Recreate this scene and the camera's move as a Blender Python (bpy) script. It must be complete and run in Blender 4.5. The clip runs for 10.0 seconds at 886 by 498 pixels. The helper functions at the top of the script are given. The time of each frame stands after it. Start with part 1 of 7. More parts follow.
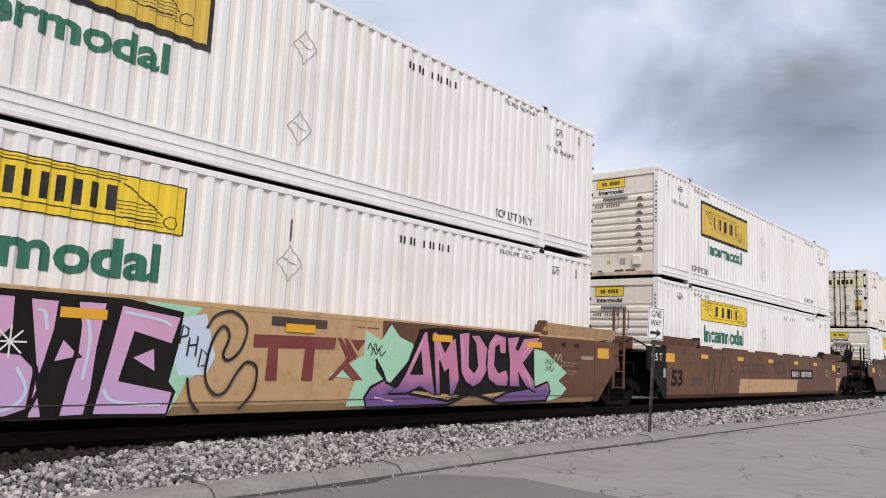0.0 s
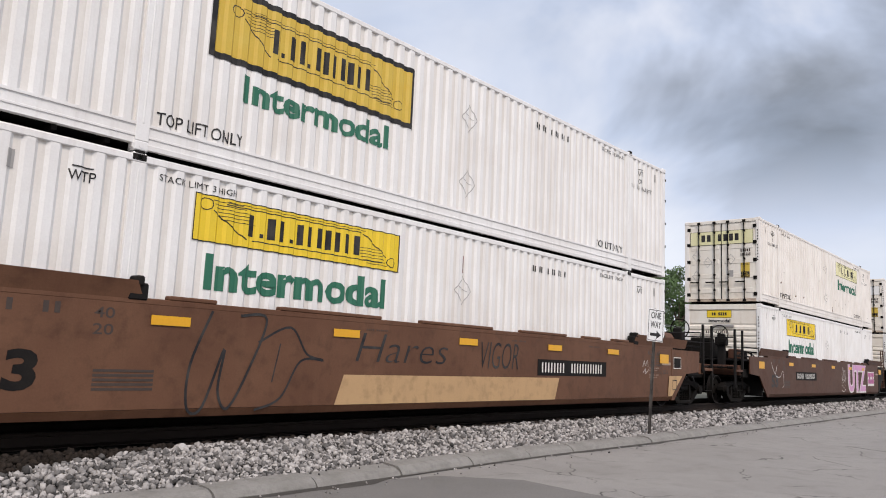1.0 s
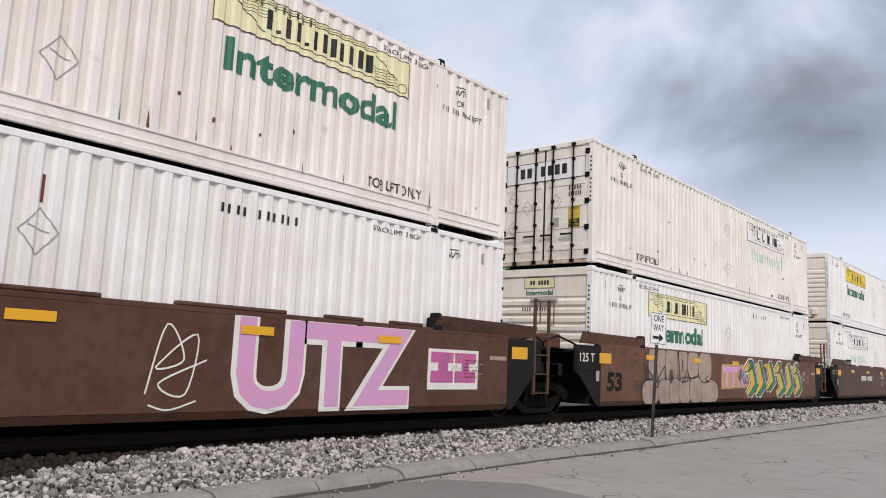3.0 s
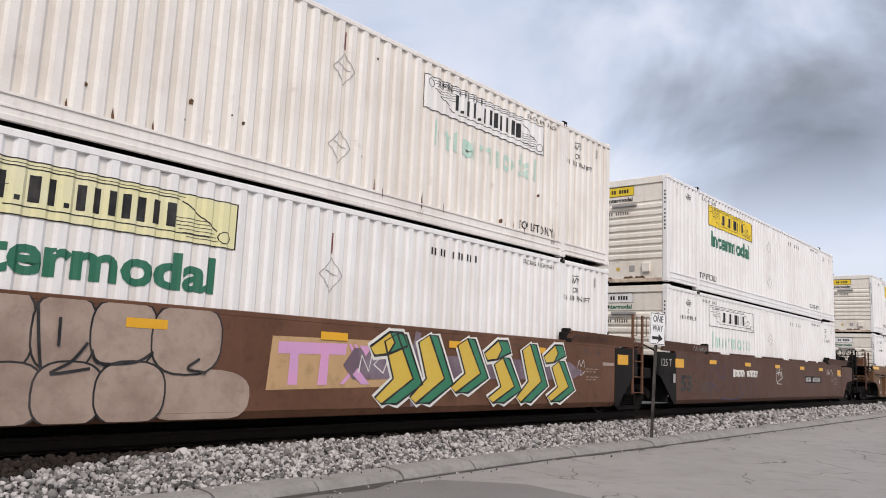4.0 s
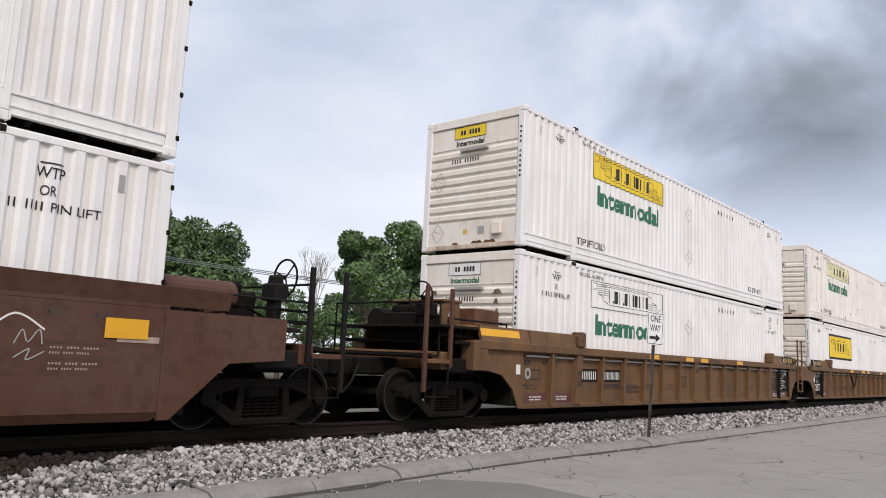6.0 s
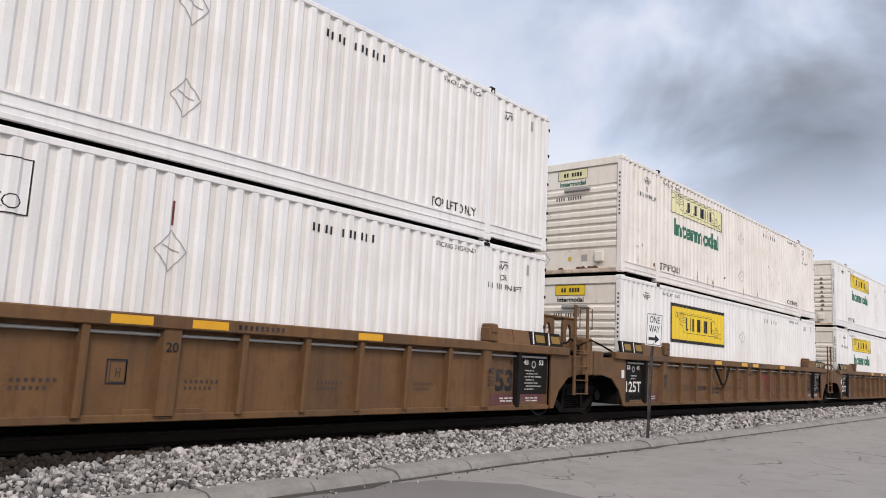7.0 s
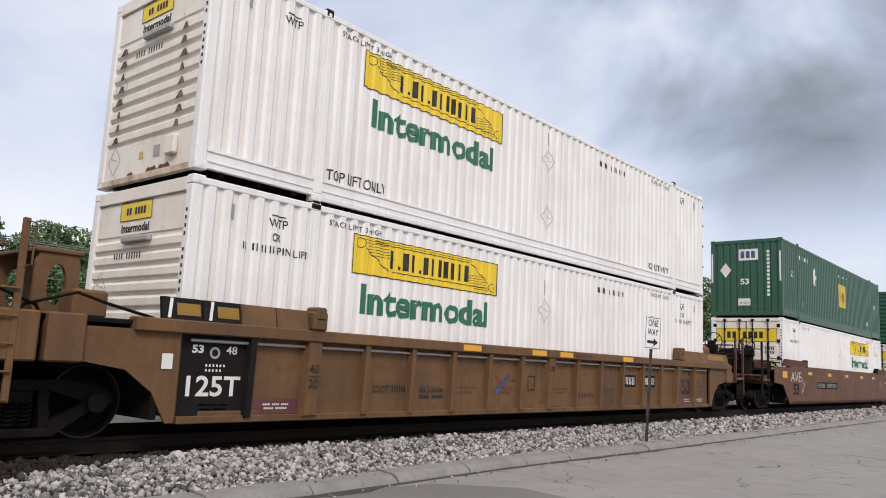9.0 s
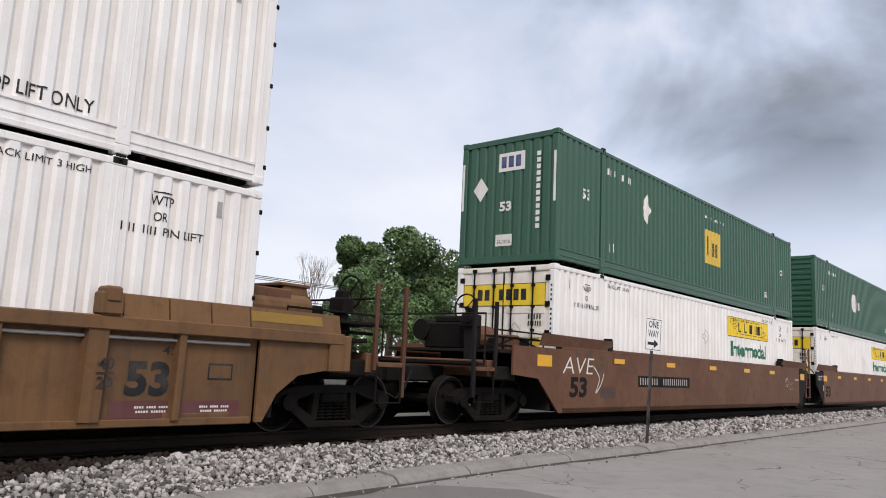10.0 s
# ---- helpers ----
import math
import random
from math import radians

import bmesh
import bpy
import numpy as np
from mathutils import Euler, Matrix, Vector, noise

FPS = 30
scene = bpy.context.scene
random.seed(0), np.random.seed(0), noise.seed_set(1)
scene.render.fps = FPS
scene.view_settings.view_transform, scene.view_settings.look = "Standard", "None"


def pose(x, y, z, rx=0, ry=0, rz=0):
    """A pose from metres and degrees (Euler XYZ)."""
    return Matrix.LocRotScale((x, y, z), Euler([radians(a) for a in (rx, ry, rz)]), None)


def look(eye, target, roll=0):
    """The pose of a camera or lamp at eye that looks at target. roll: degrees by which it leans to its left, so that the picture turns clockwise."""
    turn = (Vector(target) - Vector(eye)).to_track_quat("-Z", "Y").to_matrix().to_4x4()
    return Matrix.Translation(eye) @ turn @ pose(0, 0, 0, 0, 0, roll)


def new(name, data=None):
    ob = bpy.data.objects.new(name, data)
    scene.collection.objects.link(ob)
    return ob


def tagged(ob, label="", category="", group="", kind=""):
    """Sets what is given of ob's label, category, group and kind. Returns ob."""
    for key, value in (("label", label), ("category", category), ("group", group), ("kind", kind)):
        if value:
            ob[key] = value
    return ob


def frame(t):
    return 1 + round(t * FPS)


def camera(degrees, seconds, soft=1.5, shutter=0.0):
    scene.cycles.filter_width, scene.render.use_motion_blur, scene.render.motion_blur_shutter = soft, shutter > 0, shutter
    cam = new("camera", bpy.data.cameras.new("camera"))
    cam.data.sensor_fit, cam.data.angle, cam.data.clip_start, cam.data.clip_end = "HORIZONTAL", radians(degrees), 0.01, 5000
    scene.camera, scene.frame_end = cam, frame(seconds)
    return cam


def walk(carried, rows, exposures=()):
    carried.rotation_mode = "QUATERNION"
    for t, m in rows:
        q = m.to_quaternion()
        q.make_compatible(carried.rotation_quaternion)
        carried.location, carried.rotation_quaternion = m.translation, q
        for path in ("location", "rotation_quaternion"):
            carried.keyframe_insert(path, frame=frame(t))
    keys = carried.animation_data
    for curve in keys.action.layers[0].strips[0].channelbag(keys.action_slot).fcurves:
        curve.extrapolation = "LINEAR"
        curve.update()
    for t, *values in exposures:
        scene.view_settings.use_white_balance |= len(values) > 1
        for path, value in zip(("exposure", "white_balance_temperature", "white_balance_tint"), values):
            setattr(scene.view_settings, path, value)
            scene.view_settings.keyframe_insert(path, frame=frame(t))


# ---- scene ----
import functools

# World: the railway runs along x, y points away from the road across the track, z = 0 is the road below the camera.
EYE = 1.45
RAIL = 0.414          # top of rail
TRACK = 9.682        # centre line of the track
cam = camera(60.36, 10.0, soft=1.0)
AIM = [
    (0.0, 40.787, 7.862, 2.609), (0.5, 40.755, 7.901, 2.604), (1.0, 40.776, 7.985, 2.618), (1.5, 40.852, 8.06, 2.632),
    (2.0, 40.894, 8.148, 2.589), (3.5, 40.966, 8.246, 2.547), (4.0, 40.91, 8.26, 2.532), (4.5, 40.859, 8.246, 2.548),
    (5.0, 40.853, 8.277, 2.598), (6.5, 40.697, 8.205, 2.674), (7.0, 40.685, 8.281, 2.712), (7.5, 40.672, 8.321, 2.747),
    (8.0, 40.616, 8.342, 2.736), (8.5, 40.617, 8.431, 2.733), (9.0, 40.598, 8.524, 2.722), (9.5, 40.611, 8.572, 2.721),
    (10.0, 40.631, 8.634, 2.73),
]


def aim(yaw, pitch, lean):
    a, b = radians(yaw), radians(pitch)
    return look((0, 0, EYE), (math.cos(a) * math.cos(b), math.sin(a) * math.cos(b), EYE + math.sin(b)), lean)


walk(cam, [(t, aim(a, b, c)) for t, a, b, c in AIM], [(0.0, 0.10, 6850, 14), (10.0, 0.10, 6850, 14)])

# ---- light: a bright overcast sky with broken cloud ----
SUN_AZ, SUN_EL = -128.0, 46.0     # azimuth from +x towards +y, elevation


def make_world():
    w = bpy.data.worlds.new("sky")
    scene.world = w
    w.use_nodes = True
    n, l = w.node_tree.nodes, w.node_tree.links
    bg = n["Background"]
    sky = n.new("ShaderNodeTexSky")
    sky.sky_type, sky.sun_disc = "NISHITA", False
    sky.sun_elevation, sky.sun_rotation = radians(SUN_EL), radians(90 - SUN_AZ)
    tc = n.new("ShaderNodeTexCoord")
    sep = n.new("ShaderNodeSeparateXYZ")
    l.new(tc.outputs["Generated"], sep.inputs[0])

    def mth(op, a, b=None, c=None, clamp=False):
        m = n.new("ShaderNodeMath")
        m.operation, m.use_clamp = op, clamp
        for i, v in enumerate((a, b, c)):
            if v is None:
                continue
            if isinstance(v, (int, float)):
                m.inputs[i].default_value = v
            else:
                l.new(v, m.inputs[i])
        return m.outputs[0]

    def noise_at(vec, scale, detail, rough, dist=0.0):
        t = n.new("ShaderNodeTexNoise")
        t.inputs["Scale"].default_value, t.inputs["Detail"].default_value = scale, detail
        t.inputs["Roughness"].default_value, t.inputs["Distortion"].default_value = rough, dist
        l.new(vec, t.inputs["Vector"])
        return t.outputs["Fac"]

    flat = n.new("ShaderNodeMapping")
    flat.inputs["Scale"].default_value = (1.0, 1.0, 1.9)
    flat.inputs["Location"].default_value = (7.3, 2.2, 1.9)
    l.new(tc.outputs["Generated"], flat.inputs[0])
    big = noise_at(flat.outputs[0], 1.7, 6, 0.5, 0.3)
    fine = noise_at(flat.outputs[0], 5.5, 6, 0.55, 0.2)
    # heavier cloud bank low in the direction of the line
    dot = n.new("ShaderNodeVectorMath")
    dot.operation = "DOT_PRODUCT"
    l.new(tc.outputs["Generated"], dot.inputs[0])
    dot.inputs[1].default_value = Vector((math.cos(radians(5)) * math.cos(radians(19)), math.sin(radians(5)) * math.cos(radians(19)), math.sin(radians(19))))
    shaped = mth("ADD", dot.outputs["Value"], mth("MULTIPLY_ADD", big, 0.35, -0.175))
    soft = n.new("ShaderNodeMapRange")
    soft.interpolation_type = "SMOOTHSTEP"
    soft.inputs["From Min"].default_value, soft.inputs["From Max"].default_value = 0.905, 0.99
    l.new(shaped, soft.inputs["Value"])
    bank = soft.outputs[0]
    dark = mth("ADD", mth("MULTIPLY", bank, 0.70), mth("MULTIPLY_ADD", big, 2.0, -0.80))
    dark = mth("ADD", dark, mth("MULTIPLY_ADD", fine, 0.45, -0.225), clamp=True)
    low = mth("MULTIPLY_ADD", sep.outputs[2], -7.0, 1.95, clamp=True)   # cloud thins out towards the horizon
    low = mth("MULTIPLY_ADD", low, -0.75, 1.0)
    dark = mth("MULTIPLY", dark, low)
    cloud = n.new("ShaderNodeValToRGB")
    el = cloud.color_ramp.elements
    el[0].position, el[0].color = 0.0, (0.79, 0.845, 0.93, 1)
    el[1].position, el[1].color = 1.0, (0.20, 0.235, 0.285, 1)
    mid = cloud.color_ramp.elements.new(0.45)
    mid.color = (0.50, 0.59, 0.745, 1)
    l.new(dark, cloud.inputs[0])
    gain = n.new("ShaderNodeVectorMath")
    gain.operation = "SCALE"
    l.new(cloud.outputs[0], gain.inputs[0])
    gain.inputs["Scale"].default_value = 10.0
    mix = n.new("ShaderNodeMix")
    mix.data_type = "RGBA"
    clear = mth("MULTIPLY_ADD", fine, -2.4, 1.5, clamp=True)
    l.new(mth("MULTIPLY_ADD", clear, -0.28, 0.98), mix.inputs[0])
    l.new(sky.outputs[0], mix.inputs[6])
    l.new(gain.outputs[0], mix.inputs[7])
    l.new(mix.outputs[2], bg.inputs["Color"])
    bg.inputs["Strength"].default_value = 0.112


make_world()
sun = new("sun", bpy.data.lights.new("sun", "SUN"))
sun.data.energy, sun.data.angle, sun.data.color = 2.2, radians(14), (1.0, 0.95, 0.90)
a, b = radians(SUN_AZ), radians(SUN_EL)
sun.matrix_world = look((40 * math.cos(a) * math.cos(b), 40 * math.sin(a) * math.cos(b), 40 * math.sin(b)), (0, 0, 0))


# ---- materials ----
def material(name, base, rough=0.6, metal=0.0, tint=(0.5, 0.45, 0.4), grime=0.25, streak=0.0, scale=3.0, grain=40.0, bump=0.02,
             vary=0.0, island=0.0, rust=0.0, blotch=0.0, speck=0.16):
    """Base colour with soft stains, fine grain, optional rain streaks and rust, and variation from piece to piece."""
    m = bpy.data.materials.new(name)
    m.use_nodes = True
    n, l = m.node_tree.nodes, m.node_tree.links
    p = n["Principled BSDF"]
    p.inputs["Metallic"].default_value = metal
    tc = n.new("ShaderNodeTexCoord")
    vec = tc.outputs["Object"]

    def tex(sc, detail, vector=None, stretch=None):
        v = vector or vec
        if stretch:
            mp = n.new("ShaderNodeMapping")
            mp.inputs["Scale"].default_value = stretch
            l.new(v, mp.inputs[0])
            v = mp.outputs[0]
        t = n.new("ShaderNodeTexNoise")
        t.inputs["Scale"].default_value, t.inputs["Detail"].default_value = sc, detail
        t.inputs["Roughness"].default_value = 0.6
        l.new(v, t.inputs["Vector"])
        return t.outputs["Fac"]

    def ramp(fac, lo, hi, top=1.0):
        r = n.new("ShaderNodeMapRange")
        r.inputs["From Min"].default_value, r.inputs["From Max"].default_value = lo, hi
        r.inputs["To Max"].default_value = top
        l.new(fac, r.inputs["Value"])
        return r.outputs[0]

    def blend(fac, a, b, mode="MIX"):
        x = n.new("ShaderNodeMix")
        x.data_type, x.blend_type = "RGBA", mode
        for i, v in ((0, fac), (6, a), (7, b)):
            if hasattr(v, "links"):
                l.new(v, x.inputs[i])
            else:
                x.inputs[i].default_value = v if i == 0 else (*v, 1)
        return x.outputs[2]

    col = blend(ramp(tex(scale, 5), 0.42, 0.75, grime), base, tint)
    if streak:
        col = blend(ramp(tex(1.0, 4, stretch=(7.0, 7.0, 0.35)), 0.5, 0.8, streak), col, tuple(c * 0.8 for c in tint))
    if rust:
        col = blend(ramp(tex(2.3, 7), 0.62, 0.72, rust), col, (0.16, 0.065, 0.03))
    if blotch:
        col = blend(ramp(tex(scale * 5, 6), 0.5, 0.72, blotch), col, tuple(c * 0.45 for c in base))
    g = tex(grain, 3)
    col = blend(ramp(g, 0.3, 0.7, speck), col, tuple(c * 0.62 for c in base))
    if vary:
        oi = n.new("ShaderNodeObjectInfo")
        col = blend(ramp(oi.outputs["Random"], 0, 1, vary), col, tuple(c * 0.55 for c in base))
    if island:
        ge = n.new("ShaderNodeNewGeometry")
        cr = n.new("ShaderNodeValToRGB")
        cr.color_ramp.elements[0].color = tuple(c * (1 - island) for c in base) + (1,)
        cr.color_ramp.elements[1].color = tuple(min(0.9, c * (1 + 1.5 * island)) for c in base) + (1,)
        l.new(ge.outputs["Random Per Island"], cr.inputs[0])
        col = blend(0.85, col, cr.outputs[0])
    l.new(col, p.inputs["Base Color"])
    l.new(ramp(tex(scale * 2, 4), 0.3, 0.8), n.new("ShaderNodeMath").inputs[0])
    ra = n.new("ShaderNodeMapRange")
    ra.inputs["To Min"].default_value, ra.inputs["To Max"].default_value = max(0.05, rough - 0.1), min(1, rough + 0.15)
    l.new(g, ra.inputs["Value"])
    l.new(ra.outputs[0], p.inputs["Roughness"])
    if bump:
        bp = n.new("ShaderNodeBump")
        bp.inputs["Strength"].default_value, bp.inputs["Distance"].default_value = 0.5, bump
        l.new(g, bp.inputs["Height"])
        l.new(bp.outputs[0], p.inputs["Normal"])
    return m


M = {}
M["white"] = material("white_paint", (0.80, 0.79, 0.78), 0.45, tint=(0.55, 0.49, 0.44), grime=0.35, streak=0.4, scale=0.8, bump=0.002, vary=0.0)
M["cream"] = material("aged_white_paint", (0.80, 0.76, 0.715), 0.5, tint=(0.48, 0.40, 0.33), grime=0.35, streak=0.35, scale=0.9, bump=0.002, rust=0.25)
# tones for the rib recesses: dust, with the shade there painted in
M["dust_shade"] = material("dust_and_shade_white_paint", (0.77, 0.735, 0.695), 0.5, tint=(0.55, 0.48, 0.41), grime=0.35, streak=0.45, scale=0.8, bump=0.002)
M["dust_shade_cream"] = material("dust_and_shade_cream_paint", (0.765, 0.70, 0.62), 0.55, tint=(0.48, 0.39, 0.31), grime=0.35, streak=0.4, scale=0.9, bump=0.002, rust=0.2)
M["endwhite"] = material("soiled_white_paint", (0.80, 0.755, 0.68), 0.5, tint=(0.54, 0.40, 0.27), grime=0.42, streak=0.22, scale=1.4, bump=0.002, rust=0.3)
M["sillrust"] = material("rust_stained_white_paint", (0.66, 0.55, 0.44), 0.6, tint=(0.20, 0.11, 0.065), grime=0.85, streak=0.5, scale=3.0, bump=0.002, rust=0.6)
M["green"] = material("dark_green_paint", (0.018, 0.085, 0.05), 0.42, tint=(0.05, 0.09, 0.07), grime=0.3, streak=0.2, scale=0.9, bump=0.002)
M["brown"] = material("brown_paint", (0.112, 0.050, 0.028), 0.6, tint=(0.18, 0.088, 0.05), grime=0.75, streak=0.6, scale=0.8, bump=0.003, blotch=0.55)
M["darkbrown"] = material("dark_brown_paint", (0.085, 0.036, 0.022), 0.6, tint=(0.12, 0.08, 0.06), grime=0.45, streak=0.3, scale=1.1, bump=0.003, blotch=0.55)
M["sand"] = material("sand_paint", (0.50, 0.32, 0.165), 0.6, tint=(0.36, 0.23, 0.13), grime=0.4, streak=0.25, scale=1.1, bump=0.003, blotch=0.55)
M["ochre"] = material("ochre_paint", (0.160, 0.084, 0.037), 0.65, tint=(0.080, 0.048, 0.030), grime=0.9, streak=0.75, scale=0.8, bump=0.003, blotch=0.55)
M["black"] = material("black_paint", (0.010, 0.009, 0.009), 0.75, tint=(0.03, 0.025, 0.02), grime=0.4, streak=0.2, bump=0.003)
M["steel"] = material("grimy_steel", (0.006, 0.005, 0.0042), 0.8, 0.0, tint=(0.015, 0.010, 0.008), grime=0.6, scale=4, bump=0.01)
M["tread"] = material("worn_wheel_steel", (0.035, 0.032, 0.030), 0.5, 0.4, tint=(0.1, 0.08, 0.07), grime=0.3, bump=0.0)
M["rail"] = material("rusty_rail", (0.022, 0.015, 0.012), 0.6, 0.2, tint=(0.03, 0.02, 0.016), grime=0.5, scale=5, bump=0.006)
M["tie"] = material("creosoted_wood", (0.016, 0.013, 0.011), 0.85, tint=(0.05, 0.042, 0.035), grime=0.5, scale=6, bump=0.02, vary=0.4)
M["yellow"] = material("yellow_film", (0.78, 0.55, 0.02), 0.45, tint=(0.6, 0.42, 0.05), grime=0.25, streak=0.15, scale=1.2, bump=0.0)
M["paleyellow"] = material("faded_yellow_film", (0.72, 0.68, 0.38), 0.5, tint=(0.75, 0.72, 0.6), grime=0.5, scale=1.5, bump=0.0)
M["amber"] = material("amber_reflector", (0.72, 0.36, 0.01), 0.4, tint=(0.5, 0.25, 0.02), grime=0.3, bump=0.0)
M["ink"] = material("black_lettering", (0.02, 0.02, 0.022), 0.5, grime=0.1, bump=0.0)
M["faint"] = material("faded_black_lettering", (0.045, 0.030, 0.024), 0.6, tint=(0.08, 0.05, 0.035), grime=0.5, bump=0.0)
M["logo_green"] = material("green_lettering", (0.012, 0.13, 0.075), 0.5, grime=0.15, tint=(0.1, 0.25, 0.18), bump=0.0)
M["pale_green"] = material("faded_green_lettering", (0.42, 0.62, 0.52), 0.5, grime=0.5, tint=(0.7, 0.72, 0.7), bump=0.0)
M["chalk"] = material("white_lettering", (0.72, 0.70, 0.66), 0.6, grime=0.3, tint=(0.4, 0.36, 0.32), bump=0.0)
M["grey"] = material("grey_film", (0.33, 0.32, 0.31), 0.6, grime=0.3, bump=0.0)
M["maroon"] = material("maroon_paint", (0.10, 0.028, 0.03), 0.6, grime=0.35, tint=(0.14, 0.08, 0.06), bump=0.002)
M["red"] = material("dark_red_paint", (0.16, 0.024, 0.022), 0.6, grime=0.3, tint=(0.3, 0.13, 0.08), bump=0.0)
M["pink"] = material("pink_spray", (0.62, 0.30, 0.50), 0.55, tint=(0.45, 0.30, 0.55), grime=0.6, scale=1.6, bump=0.0)
M["magenta"] = material("magenta_spray", (0.50, 0.10, 0.26), 0.55, tint=(0.20, 0.07, 0.28), grime=0.7, scale=1.2, bump=0.0)
M["mint"] = material("mint_spray", (0.30, 0.58, 0.40), 0.55, tint=(0.5, 0.62, 0.5), grime=0.4, bump=0.0)
M["skyblue"] = material("pale_blue_spray", (0.50, 0.62, 0.72), 0.55, tint=(0.6, 0.45, 0.65), grime=0.4, bump=0.0)
M["silver"] = material("silver_spray", (0.36, 0.27, 0.215), 0.5, tint=(0.17, 0.10, 0.075), grime=0.75, scale=1.8, bump=0.0, blotch=0.4)
M["gold"] = material("gold_spray", (0.60, 0.40, 0.05), 0.55, tint=(0.62, 0.5, 0.12), grime=0.4, bump=0.0)
M["dull_gold"] = material("worn_gold_paint", (0.24, 0.135, 0.012), 0.6, tint=(0.15, 0.09, 0.03), grime=0.5, bump=0.0)
M["soot"] = material("soot", (0.055, 0.036, 0.026), 0.8, tint=(0.34, 0.26, 0.19), grime=0.9, scale=8, bump=0.0)
M["rustspot"] = material("rust_spot", (0.13, 0.06, 0.03), 0.8, tint=(0.05, 0.03, 0.02), grime=0.7, scale=6, bump=0.0)
M["violet"] = material("violet_spray", (0.16, 0.07, 0.26), 0.55, tint=(0.3, 0.1, 0.3), grime=0.6, scale=1.6, bump=0.0)
M["emerald"] = material("emerald_spray", (0.02, 0.17, 0.085), 0.55, tint=(0.04, 0.25, 0.15), grime=0.4, bump=0.0)
M["plum"] = material("plum_spray", (0.13, 0.085, 0.11), 0.6, tint=(0.3, 0.25, 0.3), grime=0.6, bump=0.0)
M["navy"] = material("navy_film", (0.03, 0.05, 0.16), 0.5, grime=0.2, bump=0.0)
M["indigo"] = material("faded_indigo_spray", (0.028, 0.026, 0.075), 0.65, tint=(0.075, 0.04, 0.04), grime=0.7, scale=2.0, bump=0.0)


def fade_material(name, top, low, z0, z1):
    """Spray paint that was blended from one colour into another up the side."""
    m = material(name, top, 0.55, tint=tuple(c * 0.75 for c in top), grime=0.5, scale=1.8, bump=0.0)
    n, l = m.node_tree.nodes, m.node_tree.links
    p = n["Principled BSDF"]
    tc, sep, r, mix = n.new("ShaderNodeTexCoord"), n.new("ShaderNodeSeparateXYZ"), n.new("ShaderNodeMapRange"), n.new("ShaderNodeMix")
    wob = n.new("ShaderNodeTexNoise")
    wob.inputs["Scale"].default_value = 2.5
    l.new(tc.outputs["Object"], wob.inputs["Vector"])
    add = n.new("ShaderNodeMath")
    add.operation = "MULTIPLY_ADD"
    l.new(tc.outputs["Object"], sep.inputs[0])
    l.new(wob.outputs["Fac"], add.inputs[0])
    add.inputs[1].default_value = 0.22
    l.new(sep.outputs[2], add.inputs[2])
    r.inputs["From Min"].default_value, r.inputs["From Max"].default_value = z0 + 0.11, z1 + 0.11
    l.new(add.outputs[0], r.inputs["Value"])
    mix.data_type = "RGBA"
    l.new(r.outputs[0], mix.inputs[0])
    mix.inputs[6].default_value = (*low, 1)
    l.new(p.inputs["Base Color"].links[0].from_socket, mix.inputs[7])
    l.new(mix.outputs[2], p.inputs["Base Color"])
    return m


M["sunset"] = fade_material("pink_to_violet_spray", (0.52, 0.19, 0.32), (0.13, 0.065, 0.22), 0.42, 0.72)
M["blush"] = fade_material("pink_to_lilac_spray", (0.60, 0.33, 0.50), (0.50, 0.32, 0.55), 0.4, 1.1)
M["concrete"] = material("kerb_concrete", (0.255, 0.242, 0.225), 0.9, tint=(0.14, 0.13, 0.115), grime=0.7, scale=2.2, grain=50, bump=0.02, blotch=0.5, speck=0.4)
M["stone"] = material("ballast_stone", (0.212, 0.199, 0.191), 0.9, tint=(0.2, 0.18, 0.16), grime=0.4, grain=30, bump=0.004, island=0.97)
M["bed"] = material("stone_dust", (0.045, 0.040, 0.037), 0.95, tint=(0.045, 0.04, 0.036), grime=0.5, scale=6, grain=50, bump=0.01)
# ballast colour with oil and the train's shade both put in
M["oily_shade"] = material("oily_shaded_ballast", (0.02, 0.015, 0.012), 0.85, tint=(0.06, 0.05, 0.04), grime=0.5, grain=30, bump=0.004, island=0.5)
M["bark"] = material("bark", (0.10, 0.075, 0.055), 0.9, tint=(0.06, 0.045, 0.035), grime=0.5, scale=5, bump=0.03)
M["dead"] = material("bare_twigs", (0.20, 0.165, 0.14), 0.9, grime=0.4, bump=0.0)
M["leaf"] = material("leaves", (0.055, 0.10, 0.028), 0.6, tint=(0.07, 0.11, 0.03), grime=0.4, bump=0.0, island=0.55)
M["leaf_light"] = material("light_leaves", (0.065, 0.12, 0.035), 0.6, tint=(0.09, 0.14, 0.05), grime=0.4, bump=0.0, island=0.5)
M["galv"] = material("weathered_sign_post", (0.055, 0.05, 0.048), 0.6, 0.5, grime=0.4, bump=0.004)
M["signwhite"] = material("sign_sheeting", (0.80, 0.80, 0.80), 0.4, grime=0.12, bump=0.0)
M["cable"] = material("cable", (0.12, 0.15, 0.13), 0.6, grime=0.2, bump=0.0)
M["wood"] = material("pole_wood", (0.12, 0.09, 0.07), 0.9, grime=0.4, bump=0.01)

for key in ("brown", "darkbrown", "ochre", "sand"):               # dull weathered paint
    M[key].node_tree.nodes["Principled BSDF"].inputs["Specular IOR Level"].default_value = 0.25
for key in ("steel", "black", "oily_shade", "rail", "tie", "ink"):      # soot and grease scatter little light at the surface
    M[key].node_tree.nodes["Principled BSDF"].inputs["Specular IOR Level"].default_value = 0.15


